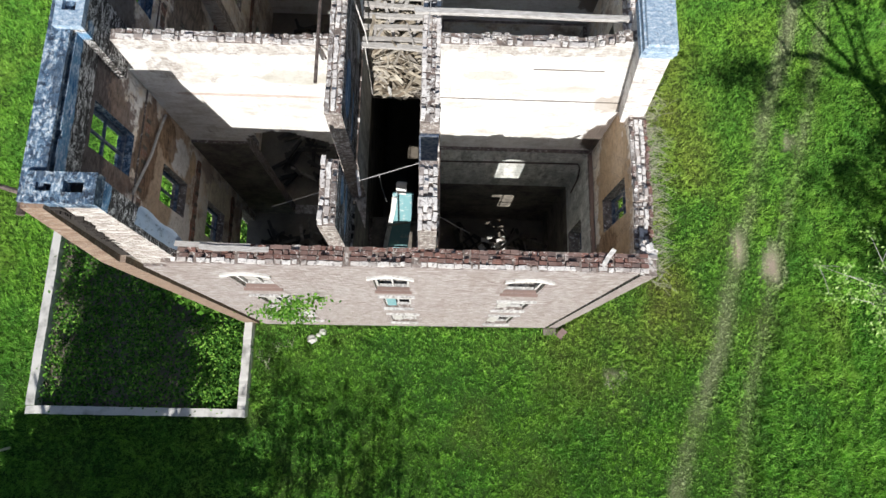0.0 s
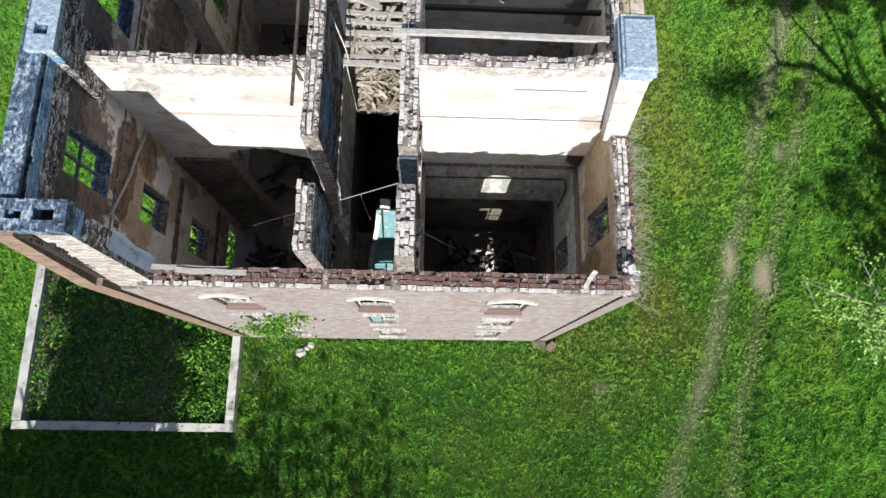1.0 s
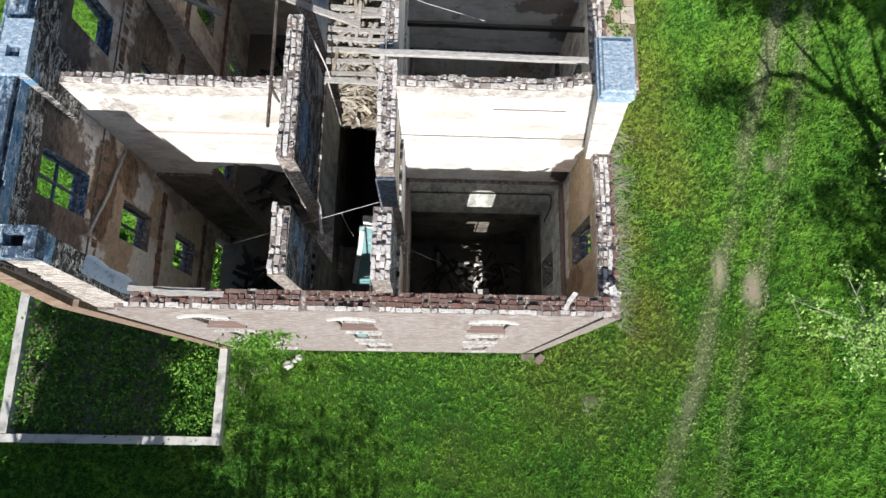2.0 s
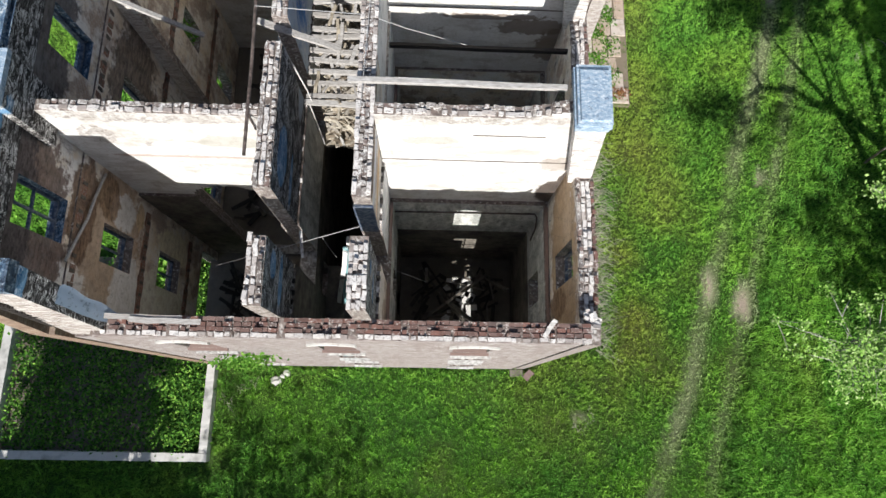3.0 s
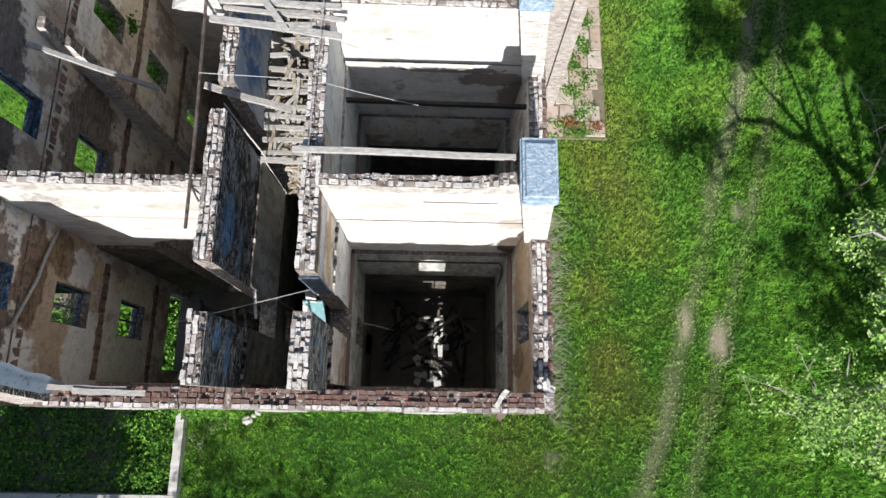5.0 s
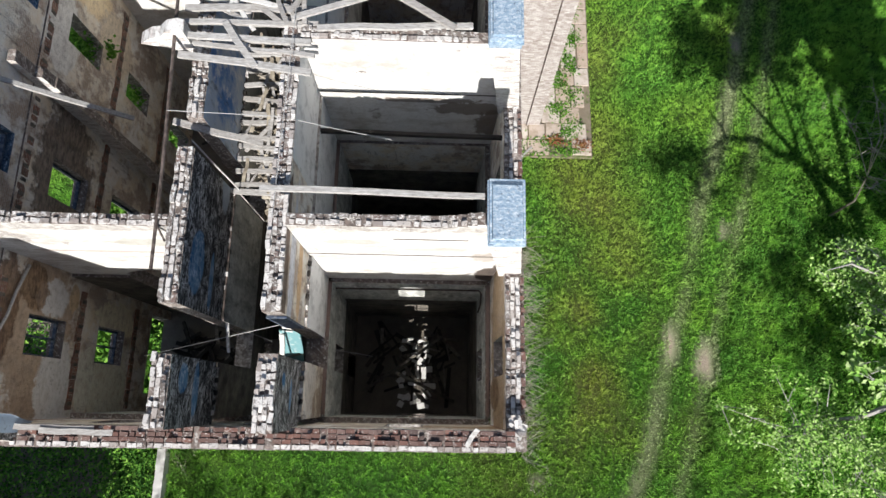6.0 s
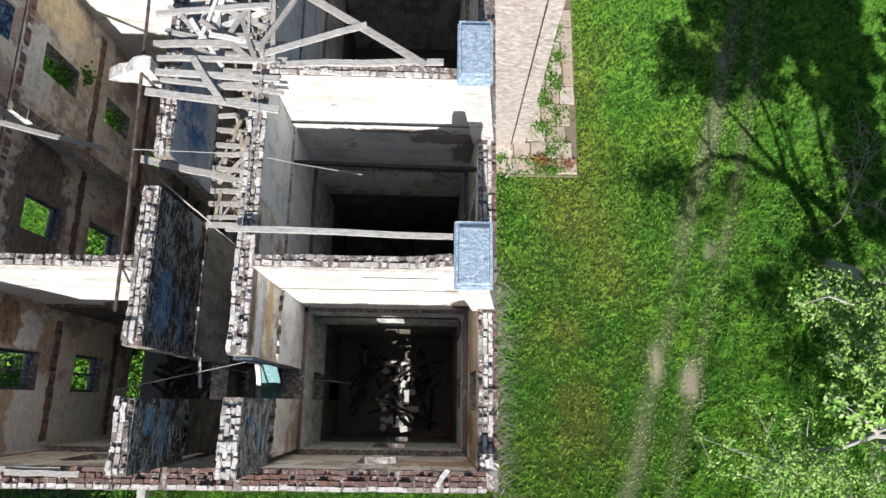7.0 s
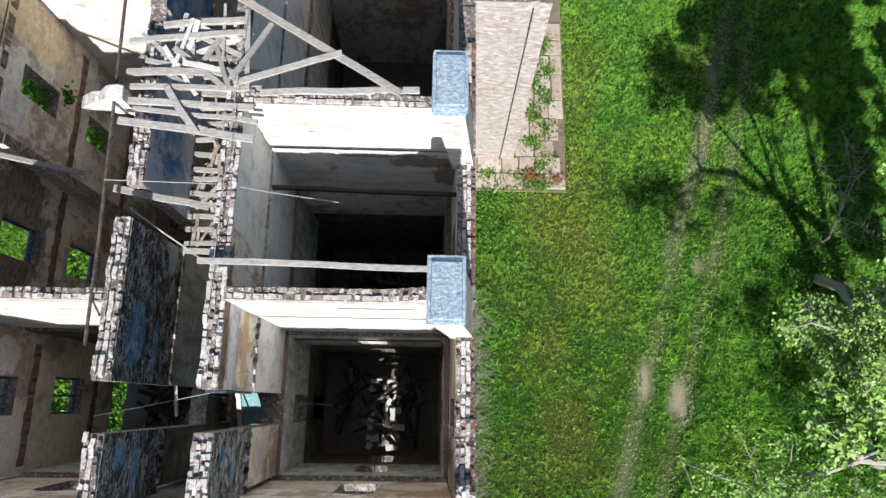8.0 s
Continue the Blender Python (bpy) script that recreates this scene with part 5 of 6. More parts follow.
def room_debris():
    """Planks and rubble on the dark floor of each room."""
    rng = random.Random(8)
    for label, x0, x1, y0, y1, n in (("jumble of planks and rubble coloured dark for the unlit room floor", 1.4, 6.0, 4.9, 8.7, 64), ("jumble of dark planks on the floor of the far room", 1.4, 6.0, 9.8, 13.7, 80),
                                     ("jumble of dark planks on the west room floor", -7.1, -2.2, 4.9, 8.7, 90), ("jumble of dark planks on the long west room floor", -7.1, -2.2, 9.8, 19.3, 120)):
        bm = bmesh.new()
        for k in range(n):
            c = Vector((rng.uniform(x0 + 0.6, x1 - 0.6), rng.uniform(y0 + 0.6, y1 - 0.6), rng.uniform(0.62, 1.3)))
            ang = rng.uniform(0, math.pi)
            d = Vector((math.cos(ang), math.sin(ang), rng.gauss(0, 0.22))) * rng.uniform(0.2, 0.9)
            a, b = c - d, c + d
            for p in (a, b):
                p.x, p.y = max(x0, min(x1, p.x)), max(y0, min(y1, p.y))
            bar(bm, a, b, rng.uniform(0.06, 0.2), rng.uniform(0.03, 0.09), rough=0.01)
        tagged(part("room_debris", bm, "shaded_timber", None), label, "debris", kind="stuff")
    for a, b in (((1.5, 5.5, 0.8), (5.0, 7.9, 2.3)), ((5.6, 5.2, 0.7), (3.2, 6.2, 5.0)), ((2.0, 8.4, 0.8), (4.6, 5.2, 1.7)), ((4.9, 8.2, 0.7), (5.7, 6.9, 4.0))):
        timber("fallen_joist", "dark fallen joist leaning in the dark room", a, b, 0.12, 0.16, material="sooty_shade", category="joist", group="fallen joists")

    # Pale slabs only where the sun lands, so that the lit patch shows bright.
    bm = bmesh.new()
    for k in range(30):
        c = Vector((rng.uniform(3.1, 4.6), rng.uniform(4.9, 7.9), rng.uniform(1.0, 1.42)))
        turn = Matrix.Rotation(rng.uniform(0, 3.1), 3, "Z") @ Matrix.Rotation(rng.gauss(0, 0.25), 3, "X")
        half = Vector((rng.uniform(0.08, 0.3), rng.uniform(0.06, 0.16), 0.02))
        box(bm, c - half, c + half, turn, 0.01)
    tagged(part("plaster_rubble", bm, "white_paint", None), "broken pale plaster slabs fallen on the room floor", "rubble", kind="stuff")


room_debris()


# ---- low enclosure beside the end wall ----
def enclosure():
    t = thing("low_wall", "low pale concrete wall round a sunken overgrown yard", "low wall", kind="structure")
    top, foot = -0.38, -2.2
    for low, high, name in (((-17.2, -0.42, foot), (-7.36, -0.06, top), "south_run"), ((-7.74, -0.05, foot), (-7.37, 3.9, top + 0.02), "east_run"), ((-17.25, -0.05, foot), (-16.85, 9.0, top), "west_run")):
        bm = bmesh.new()
        box(bm, low, high)
        bmesh.ops.subdivide_edges(bm, edges=[e for e in bm.edges if e.calc_length() > 2.5], cuts=24, use_grid_fill=True)
        for v in bm.verts:
            v.co += Vector((random.uniform(-0.012, 0.012), random.uniform(-0.012, 0.012), random.uniform(-0.012, 0.012)))
        part(name, bm, "concrete", t)
    bm = bmesh.new()
    box(bm, (-16.84, -0.05, -2.2), (-7.75, 3.9, -1.0))
    box(bm, (-16.84, 3.9, -2.2), (-7.96, 9.0, -1.0))
    tagged(part("yard_floor", bm, "rubble_soil", None), "dark earth floor of the sunken yard", "floor", kind="structure")
    bm = bmesh.new()
    tube(bm, [(-18.3, -2.0, -1.5), (-17.75, -1.98, 0.1)], [0.06, 0.05], 8)
    tagged(part("post", bm, "concrete", None), "short white post in the shaded grass", "post")


enclosure()


def terrace():
    """Broken flagstones with weeds round the foot of the wing."""
    t = thing("terrace", "path of broken tan flagstones with weeds in the joints", "terrace", kind="structure")
    bm = bmesh.new()
    box(bm, (7.0, 17.3, -0.6), (12.55, 30.0, 0.24))
    part("base", bm, "sandy_soil", t, "sandy weedy earth bed under the paving")
    rng = random.Random(3)
    def slab(x, y, w, d):
        bm = bmesh.new()
        cx, cy, n = x + w / 2, y + d / 2, 4
        j = lambda: rng.uniform(0.0, 0.06)
        pts = [(x + j(), y + j()), (x + w - j(), y + j()), (x + w - j(), y + d - j()), (x + j(), y + d - j())]
        z = 0.31 + rng.uniform(-0.015, 0.02)
        low = [bm.verts.new((a, b, 0.2)) for a, b in pts]
        mid = [bm.verts.new((a, b, z - 0.012)) for a, b in pts]
        top = [bm.verts.new((cx + (a - cx) * 0.97, cy + (b - cy) * 0.97, z)) for a, b in pts]
        for one, two in ((low, mid), (mid, top)):
            for k in range(n):
                bm.faces.new((one[k], one[(k + 1) % n], two[(k + 1) % n], two[k]))
        bm.faces.new(top)
        part("flagstone", bm, "flagstone", t)
    y = 17.35
    for depth in (0.85, 0.9):
        x = 7.05
        while x < 12.1:
            w = min(rng.uniform(0.75, 1.3), 12.52 - x)
            if not 9.9 < x < 10.7 or depth > 0.87:
                slab(x, y, w, depth)
            x += w
        y += depth
    while y < 29.0:
        d = rng.uniform(0.8, 1.5)
        x = 9.95 + rng.uniform(0.0, 0.1) if y < 23.5 else 10.9
        if y > 26.8:
            d, x = 1.2, 12.6
        while x < 12.1:
            w = min(rng.uniform(0.7, 1.05), 12.52 - x)
            if w > 0.2 and rng.random() > 0.1:
                slab(x, y, w, d)
            x += w
        y += d
    timber("plank", "short white plank on the terrace corner", (8.85, 17.1, 0.36), (9.45, 17.75, 0.36), 0.1, 0.03, category="plank")


def wing_lean(x, z):
    """How far the wing's face leans west at a height."""
    return -0.044 * max(0.0, z) * max(0.0, min(1.0, (x - EAST) / 2.95))


def brick_skin(parent_name, u0, u1, plane, z0, top, openings, material, label, single=99.0):
    """Courses of thin bricks with open joints on the outer face of a wall, joined into one part; single bricks above the height single."""
    verts, faces = [], []
    parent = bpy.data.objects[parent_name]
    bm = bmesh.new()
    box(bm, (-0.107, -0.015, -0.033), (0.107, 0.0, 0.033), rough=0.002)
    one = bpy.data.meshes.new("brick")
    bm.to_mesh(one)
    bm.free()
    one.materials.append(M["wing_loose_brick"])
    z, row = z0, 0
    while z < 13.4:
        u = u0 - (0.112 if row % 2 else 0.0)
        while u < u1:
            a, b = max(u, u0), min(u + 0.214, u1)
            c = (a + b) / 2
            level = top(c) if callable(top) else top
            free = z + 0.066 < level and b - a > 0.04 and not any(b > p - 0.02 and a < q + 0.02 and z + 0.066 > low - 0.11 and z < high + rise + 0.15 for p, q, low, high, rise in openings)
            if free and z > single and b - a > 0.2:
                ob = new("brick", one)
                ob.matrix_world = pose(c + wing_lean(c, z), plane + 0.004 * random.random(), z + 0.033)
                ob.parent = parent
            elif free:
                d = plane - 0.012 - 0.006 * random.random()
                n = len(verts)
                verts += [(a, d, z), (b, d, z), (b, d, z + 0.066), (a, d, z + 0.066), (a, plane, z), (b, plane, z), (b, plane, z + 0.066), (a, plane, z + 0.066)]
                faces += [(n, n + 1, n + 2, n + 3), (n + 1, n + 5, n + 6, n + 2), (n + 4, n, n + 3, n + 7), (n + 3, n + 2, n + 6, n + 7), (n + 4, n + 5, n + 1, n)]
            u += 0.226
        z += 0.078
        row += 1
    ob = new("brick_courses", mesh("brick_courses", verts, faces, [material]))
    ob.parent = parent
    tagged(ob, label, kind="stuff")


def wing():
    """The south face of the wing that stands out from the east wall, with its downpipe."""
    wall("wall_wing", "tall pale whitewashed brick wing beside the flagstones",
         [("x", EAST + 0.003, 9.9, 19.0, 19.5, BASE, ragged(21, 13.0, 0.1), (), ("mortar", "mortar", "wall_core")),
          ("y", 19.5, 27.0, 9.4, 9.9, BASE, ragged(22, 13.0, 0.1), (), ("mortar", "mortar", "wall_core"))])
    brick_skin("wall_wing", EAST + 0.01, 9.9, 19.0, -0.2, ragged(21, 13.0, 0.1), (), "wing_brick", "pale pinkish brick courses", single=11.3)
    cable("downpipe", "thin dark downpipe on the pale brick wing", [(9.2, 18.93, 12.8), (9.2, 18.93, 6.0), (9.2, 18.93, 0.3)], 0.03, "rusty_iron", "downpipe")


wing()
for ob in (bpy.data.objects["wall_wing"], bpy.data.objects["brick_courses"], bpy.data.objects["downpipe"]):
    for v in ob.data.vertices:
        v.co.x += wing_lean(v.co.x, v.co.z)
brick_skin("wall_south", -6.88, 6.36, SOUTH, -0.9, ragged(1, end_wall_top, 0.12), FACADE_WINDOWS, "skin_brick", "whitewashed brick courses")


def joist_pockets():
    """Bands of rough brick where the floors met the west wall, with dark blocks painted as the shade of empty joist
    pockets.
    """
    parent = bpy.data.objects["wall_west"]
    for z, x in ((12.35, -7.5), (8.2, -7.45), (4.1, -7.45)):
        bm = bmesh.new()
        for k in range(60):
            y = 4.7 + k * 0.245
            if y < 8.5 or 9.5 < y < 13.9 or 14.5 < y < 19.4:
                box(bm, (x + 0.001, y, z - 0.16), (x + 0.03 + random.uniform(0, 0.035), y + 0.235, z + 0.16 + random.uniform(-0.05, 0.04)), rough=0.008)
        part("brick_band", bm, "raw_brick", parent, "rough bare brick band")
        for k in range(36):
            y = 4.85 + k * 0.42
            if y < 8.4 or 9.6 < y < 13.8 or 14.6 < y < 19.3:
                bm = bmesh.new()
                box(bm, (x + 0.002, y, z - 0.11), (x + 0.072, y + 0.11, z + 0.11), rough=0.008)
                part("joist_pocket", bm, "sooty_shade", parent)


joist_pockets()


def room_pockets():
    """Dark blocks for the shade of empty joist pockets, and rough brick teeth, where the attic floor met the corridor
    walls.
    """
    for wall_name, x0, x1, z, spans in (("wall_corridor_east", 0.921, 1.03, 12.4, ((4.7, 6.1), (7.2, 8.9))), ("wall_corridor_west", -1.449, -1.36, 12.1, ((4.7, 6.0), (7.35, 10.9), (12.1, 16.4)))):
        parent = bpy.data.objects[wall_name]
        for y0, y1 in spans:
            y = y0
            while y < y1:
                bm = bmesh.new()
                box(bm, (x0, y, z + 0.004), (x1 - random.uniform(0.0, 0.04), y + 0.13, z + 0.10 + random.uniform(0.0, 0.05)), rough=0.01)
                part("joist_pocket", bm, "char_shade" if random.random() < 0.7 else "pale_stack", parent)
                y += random.uniform(0.26, 0.42)


room_pockets()
terrace()


def base_rubble():
    for x, y, r, label in ((-4.6, 3.2, 0.19, "pale broken stone block in the grass by the wall"), (-4.1, 3.55, 0.13, "small pale stone in the grass by the wall"), (-4.3, 3.4, 0.09, "small pale stone in the grass by the wall")):
        bm = bmesh.new()
        bmesh.ops.create_icosphere(bm, subdivisions=2, radius=r)
        z = ground_height(x, y)
        for v in bm.verts:
            v.co = Vector((v.co.x * 1.2, v.co.y, v.co.z * 0.6)) * (1 + 0.7 * noise.noise(v.co * 9 + Vector((x, y, 0)))) + Vector((x, y, z + 0.05))
        tagged(part("stone", bm, "concrete", None), label, "stone", "stones by the wall")
    timber("fallen_log", "pale pinkish broken log in the undergrowth", (25.5, 9.6, 0.25), (27.2, 10.3, 0.3), 0.34, 0.3, material="bark", category="log", rough=0.05)
    timber("rusty_sheet", "dark rusty sheet lying below the trees", (25.9, 12.9, 0.12), (26.7, 12.75, 0.16), 0.35, 0.04, material="brown_sill", category="sheet", rough=0.06)
    timber("hatch_board", "brown board leaning at the wall foot", (6.95, 3.45, 0.25), (7.25, 3.8, 0.25), 0.3, 0.05, material="brown_sill", category="board")
    # A dark block stands in for the unlit opening of the hatch.
    bm = bmesh.new()
    box(bm, (6.3, 3.55, -0.3), (6.9, 3.9, 0.12), rough=0.03)
    tagged(part("hatch", bm, "sooty_shade", None), "dark block standing for the unlit hatch opening at the wall foot", "hatch")


base_rubble()


# ---- plants ----
def leaves(name, label, clumps, size, material, category, kind="", parent=None, seed=1, flat=0.5):
    """Small folded leaves scattered in clumps (centre, radii, number)."""
    rng = np.random.default_rng(seed)
    verts, faces = [], []
    for centre, radii, number, *scale in clumps:
        p = rng.normal(0, 0.5, (number, 3)) * np.array(radii) + np.array(centre)
        a = rng.uniform(0, 2 * np.pi, number)
        tilt = rng.normal(0, flat, number)
        s = size * rng.uniform(0.6, 1.3, number) * (scale[0] if scale else 1.0)
        along = np.stack([np.cos(a), np.sin(a), np.sin(tilt)], 1)
        across = np.stack([-np.sin(a), np.cos(a), rng.normal(0, flat, number)], 1)
        for c, u, w, k in zip(p, along, across, s):
            n = len(verts)
            verts += [tuple(c - u * k), tuple(c + w * k * 0.55 + (0, 0, 0.15 * k)), tuple(c + u * k), tuple(c - w * k * 0.55 + (0, 0, 0.15 * k))]
            faces += [(n, n + 1, n + 2), (n, n + 2, n + 3)]
    ob = new(name, mesh(name, verts, faces, [material]))
    ob.parent = parent
    if label:
        tagged(ob, label, category, kind=kind)
    return ob


def tree(label, trunk, limbs, clumps, leaf_size, seed):
    """A tapered trunk with limbs and a crown of separate leaves; points are (x, y, z, radius)."""
    t = thing("tree", label, "tree")
    bm = bmesh.new()
    tube(bm, [p[:3] for p in trunk], [p[3] for p in trunk], 10)
    stem = part("trunk", bm, "bark", t, "pale grey trunk")
    for points in limbs:
        bm = bmesh.new()
        tube(bm, [p[:3] for p in points], [p[3] for p in points], 7)
        part("limb", bm, "bark", stem)
    rng = random.Random(seed)
    steps = [Vector(a[:3]).lerp(Vector(b[:3]), k / 8) for limb in limbs for a, b in zip(limb, limb[1:]) for k in range(9)]
    spread, twigs = [], bmesh.new()
    for centre, radius, groups, number, *scale in clumps:
        for k in range(groups):
            c = Vector(centre) + Vector((rng.gauss(0, 0.5) * radius[0], rng.gauss(0, 0.5) * radius[1], rng.gauss(0, 0.5) * radius[2]))
            near = sorted(steps, key=lambda p: (p - c).length_squared)[rng.randrange(6)]
            steps.append(near.lerp(c, 0.5))
            steps.append(c.copy())
            r = rng.uniform(0.2, 0.5)
            spread.append((tuple(c), (r, r * rng.uniform(0.5, 1.0), r * 0.35), number, *scale))
            mid = near.lerp(c, 0.5) + Vector((rng.uniform(-0.12, 0.12), rng.uniform(-0.12, 0.12), rng.uniform(0.0, 0.15)))
            tube(twigs, [near, mid, c], [0.017, 0.011, 0.005], 3)
    tagged(part("twig_work", twigs, "bark", t), kind="stuff")
    leaves("crown", "", spread, leaf_size, "leaf", "", parent=t, seed=seed)
    return t


LOW_LIMBS = [[(25.65, 5.0, 7.4, 0.22), (24.2, 5.0, 8.45, 0.19), (22.9, 4.95, 9.0, 0.16), (22.1, 4.9, 9.15, 0.14), (21.4, 5.2, 9.4, 0.13), (19.5, 5.3, 9.4, 0.11), (18.4, 4.85, 9.15, 0.07), (17.4, 4.74, 8.9, 0.05), (16.2, 4.5, 9.1, 0.03)],
    [(19.5, 5.3, 9.4, 0.09), (19.35, 5.4, 9.75, 0.08), (18.85, 5.6, 10.1, 0.05), (18.55, 5.9, 10.4, 0.03)],
    [(19.4, 5.4, 9.7, 0.06), (19.5, 5.7, 10.5, 0.04), (19.7, 6.0, 11.2, 0.025)]]
HIGH_LIMBS = [[(25.1, 5.5, 12.4, 0.12), (24.2, 3.6, 15.0, 0.08), (23.2, 2.4, 16.6, 0.04)],
    [(23.3, 4.95, 8.85, 0.13), (23.1, 5.2, 9.7, 0.11), (22.7, 5.8, 10.6, 0.09), (22.35, 6.2, 11.1, 0.08), (21.2, 6.8, 12.3, 0.05), (20.4, 7.2, 13.4, 0.03)],
    [(24.4, 5.0, 8.35, 0.10), (23.8, 5.4, 9.5, 0.08), (23.4, 6.0, 10.6, 0.05), (23.6, 7.4, 12.8, 0.03)],
    [(25.3, 5.3, 9.5, 0.08), (26.4, 6.5, 12.0, 0.05), (27.2, 7.5, 13.6, 0.03)],
    [(26.0, 5.0, 5.2, 0.13), (25.0, 2.6, 7.2, 0.08), (24.2, 0.2, 8.6, 0.05), (23.4, -3.8, 8.6, 0.03)]]
SPRAYS = [((16.7, 4.2, 9.3), (1.9, 1.5, 0.5), 80, 38, 0.76), ((18.6, 3.4, 9.4), (2.0, 1.5, 0.5), 64, 38, 0.76), ((21.0, 4.0, 9.6), (1.8, 1.2, 0.5), 28, 34, 0.72), ((24.5, 0.5, 8.6), (2.4, 2.2, 1.6), 90, 40), ((23.5, -4.0, 8.2), (2.4, 2.6, 1.4), 80, 40), ((21.5, -1.0, 9.0), (1.6, 2.0, 1.0), 40, 40)]
CROWN = [((22.8, 2.2, 17.0), (1.8, 3.4, 1.2), 70, 30, 2.2), ((26.0, 2.0, 16.4), (2.2, 3.4, 1.2), 80, 30, 2.2),
    ((18.0, 6.4, 12.2), (1.2, 1.2, 1.2), 30, 26, 1.5), ((27.5, 5.5, 8.5), (1.0, 2.2, 1.6), 110, 46, 2.4), ((27.2, 5.0, 11.5), (1.0, 2.2, 1.6), 110, 46, 2.4), ((25.6, 3.4, 5.0), (1.2, 1.6, 1.0), 70, 46, 1.6), ((24.4, 5.6, 5.6), (1.3, 1.8, 0.9), 46, 40), ((23.6, 2.8, 4.6), (1.2, 1.4, 0.8), 34, 40), ((21.4, 7.4, 14.2), (1.8, 3.0, 1.8), 120, 44, 2.2), ((22.8, 6.4, 13.0), (2.0, 2.8, 1.2), 60, 40, 2.0),
    ((23.6, 8.5, 14.8), (3.0, 3.4, 2.0), 160, 44, 2.2), ((27.3, 6.5, 14.0), (1.6, 3.4, 2.4), 150, 44, 2.4), ((24.8, 6.0, 15.5), (2.6, 2.6, 1.5), 70, 40, 2.2)]
tree("spreading tree with pale bark and bright leaves beside the track",
     [(26.6, 4.6, -0.1, 0.42), (26.3, 4.8, 2.5, 0.36), (26.0, 5.0, 5.0, 0.3), (25.6, 5.0, 7.6, 0.24), (25.3, 5.4, 10.5, 0.14), (25.0, 5.6, 13.0, 0.06)],
     LOW_LIMBS + HIGH_LIMBS, SPRAYS + CROWN, 0.07, 21)
tree("leaning tree with bright green leaves over the dark undergrowth",
     [(24.9, 13.2, -0.1, 0.26), (24.3, 12.2, 2.6, 0.2), (23.0, 11.0, 5.0, 0.12), (20.8, 9.9, 7.8, 0.05), (19.2, 9.3, 10.0, 0.035), (18.4, 9.3, 12.0, 0.02)],
     [[(19.4, 9.3, 9.7, 0.06), (18.2, 9.2, 11.2, 0.04), (16.8, 9.3, 12.1, 0.03), (15.8, 9.0, 12.5, 0.015)],
      [(20.2, 9.5, 8.4, 0.07), (19.4, 8.4, 10.4, 0.04), (18.2, 7.8, 11.4, 0.02)],
      [(22.0, 10.5, 6.2, 0.05), (22.0, 11.6, 9.2, 0.04), (21.6, 12.8, 11.4, 0.03), (21.0, 13.6, 13.0, 0.02)],
      [(23.0, 11.0, 5.0, 0.06), (24.6, 11.2, 8.0, 0.05), (26.0, 12.0, 11.0, 0.03)]],
     [((18.0, 9.4, 10.9), (1.2, 0.9, 0.6), 54, 46, 0.9), ((19.3, 8.4, 10.6), (1.7, 1.2, 0.6), 100, 46, 0.9), ((20.5, 8.9, 10.4), (1.8, 1.5, 0.7), 110, 46, 0.95), ((21.8, 13.2, 13.2), (2.4, 1.8, 1.6), 60, 40), ((25.8, 12.4, 11.6), (2.4, 2.4, 1.8), 70, 40),
      ((19.8, 10.2, 11.6), (1.3, 1.0, 0.8), 24, 40)], 0.065, 22)
tree("broad dark tree outside the end of the house",
     [(-13.5, -14.5, -1.4, 0.5), (-13.3, -14.3, 3.0, 0.42), (-13.2, -14.0, 7.0, 0.3), (-13.0, -13.8, 11.0, 0.16)],
     [[(-13.3, -14.2, 4.0, 0.24), (-15.5, -13.8, 7.5, 0.15), (-17.2, -13.5, 10.0, 0.06)], [(-13.2, -14.1, 5.0, 0.24), (-11.0, -13.6, 8.0, 0.15), (-9.4, -13.4, 9.8, 0.06)],
      [(-13.2, -14.0, 7.0, 0.2), (-13.6, -11.6, 9.0, 0.12), (-13.8, -10.0, 10.4, 0.06)], [(-13.1, -13.9, 8.0, 0.2), (-12.4, -15.0, 11.0, 0.12), (-12.0, -15.6, 12.6, 0.06)]],
     [((-13.0, -12.2, 9.6), (2.5, 2.6, 2.2), 380, 60), ((-13.3, -12.2, 11.0), (1.8, 1.8, 1.5), 170, 60), ((-13.2, -13.0, 7.6), (2.4, 2.6, 2.0), 220, 60), ((-16.0, -13.4, 5.6), (2.6, 3.0, 1.5), 200, 60), ((-10.2, -13.4, 5.8), (2.4, 2.8, 1.5), 200, 60),
      ((-13.0, -15.8, 6.8), (3.6, 3.0, 2.0), 230, 60), ((-10.3, -16.3, 5.8), (3.2, 2.8, 1.8), 190, 60), ((-16.5, -16.0, 5.8), (3.4, 3.2, 1.8), 190, 60)], 0.20, 23)
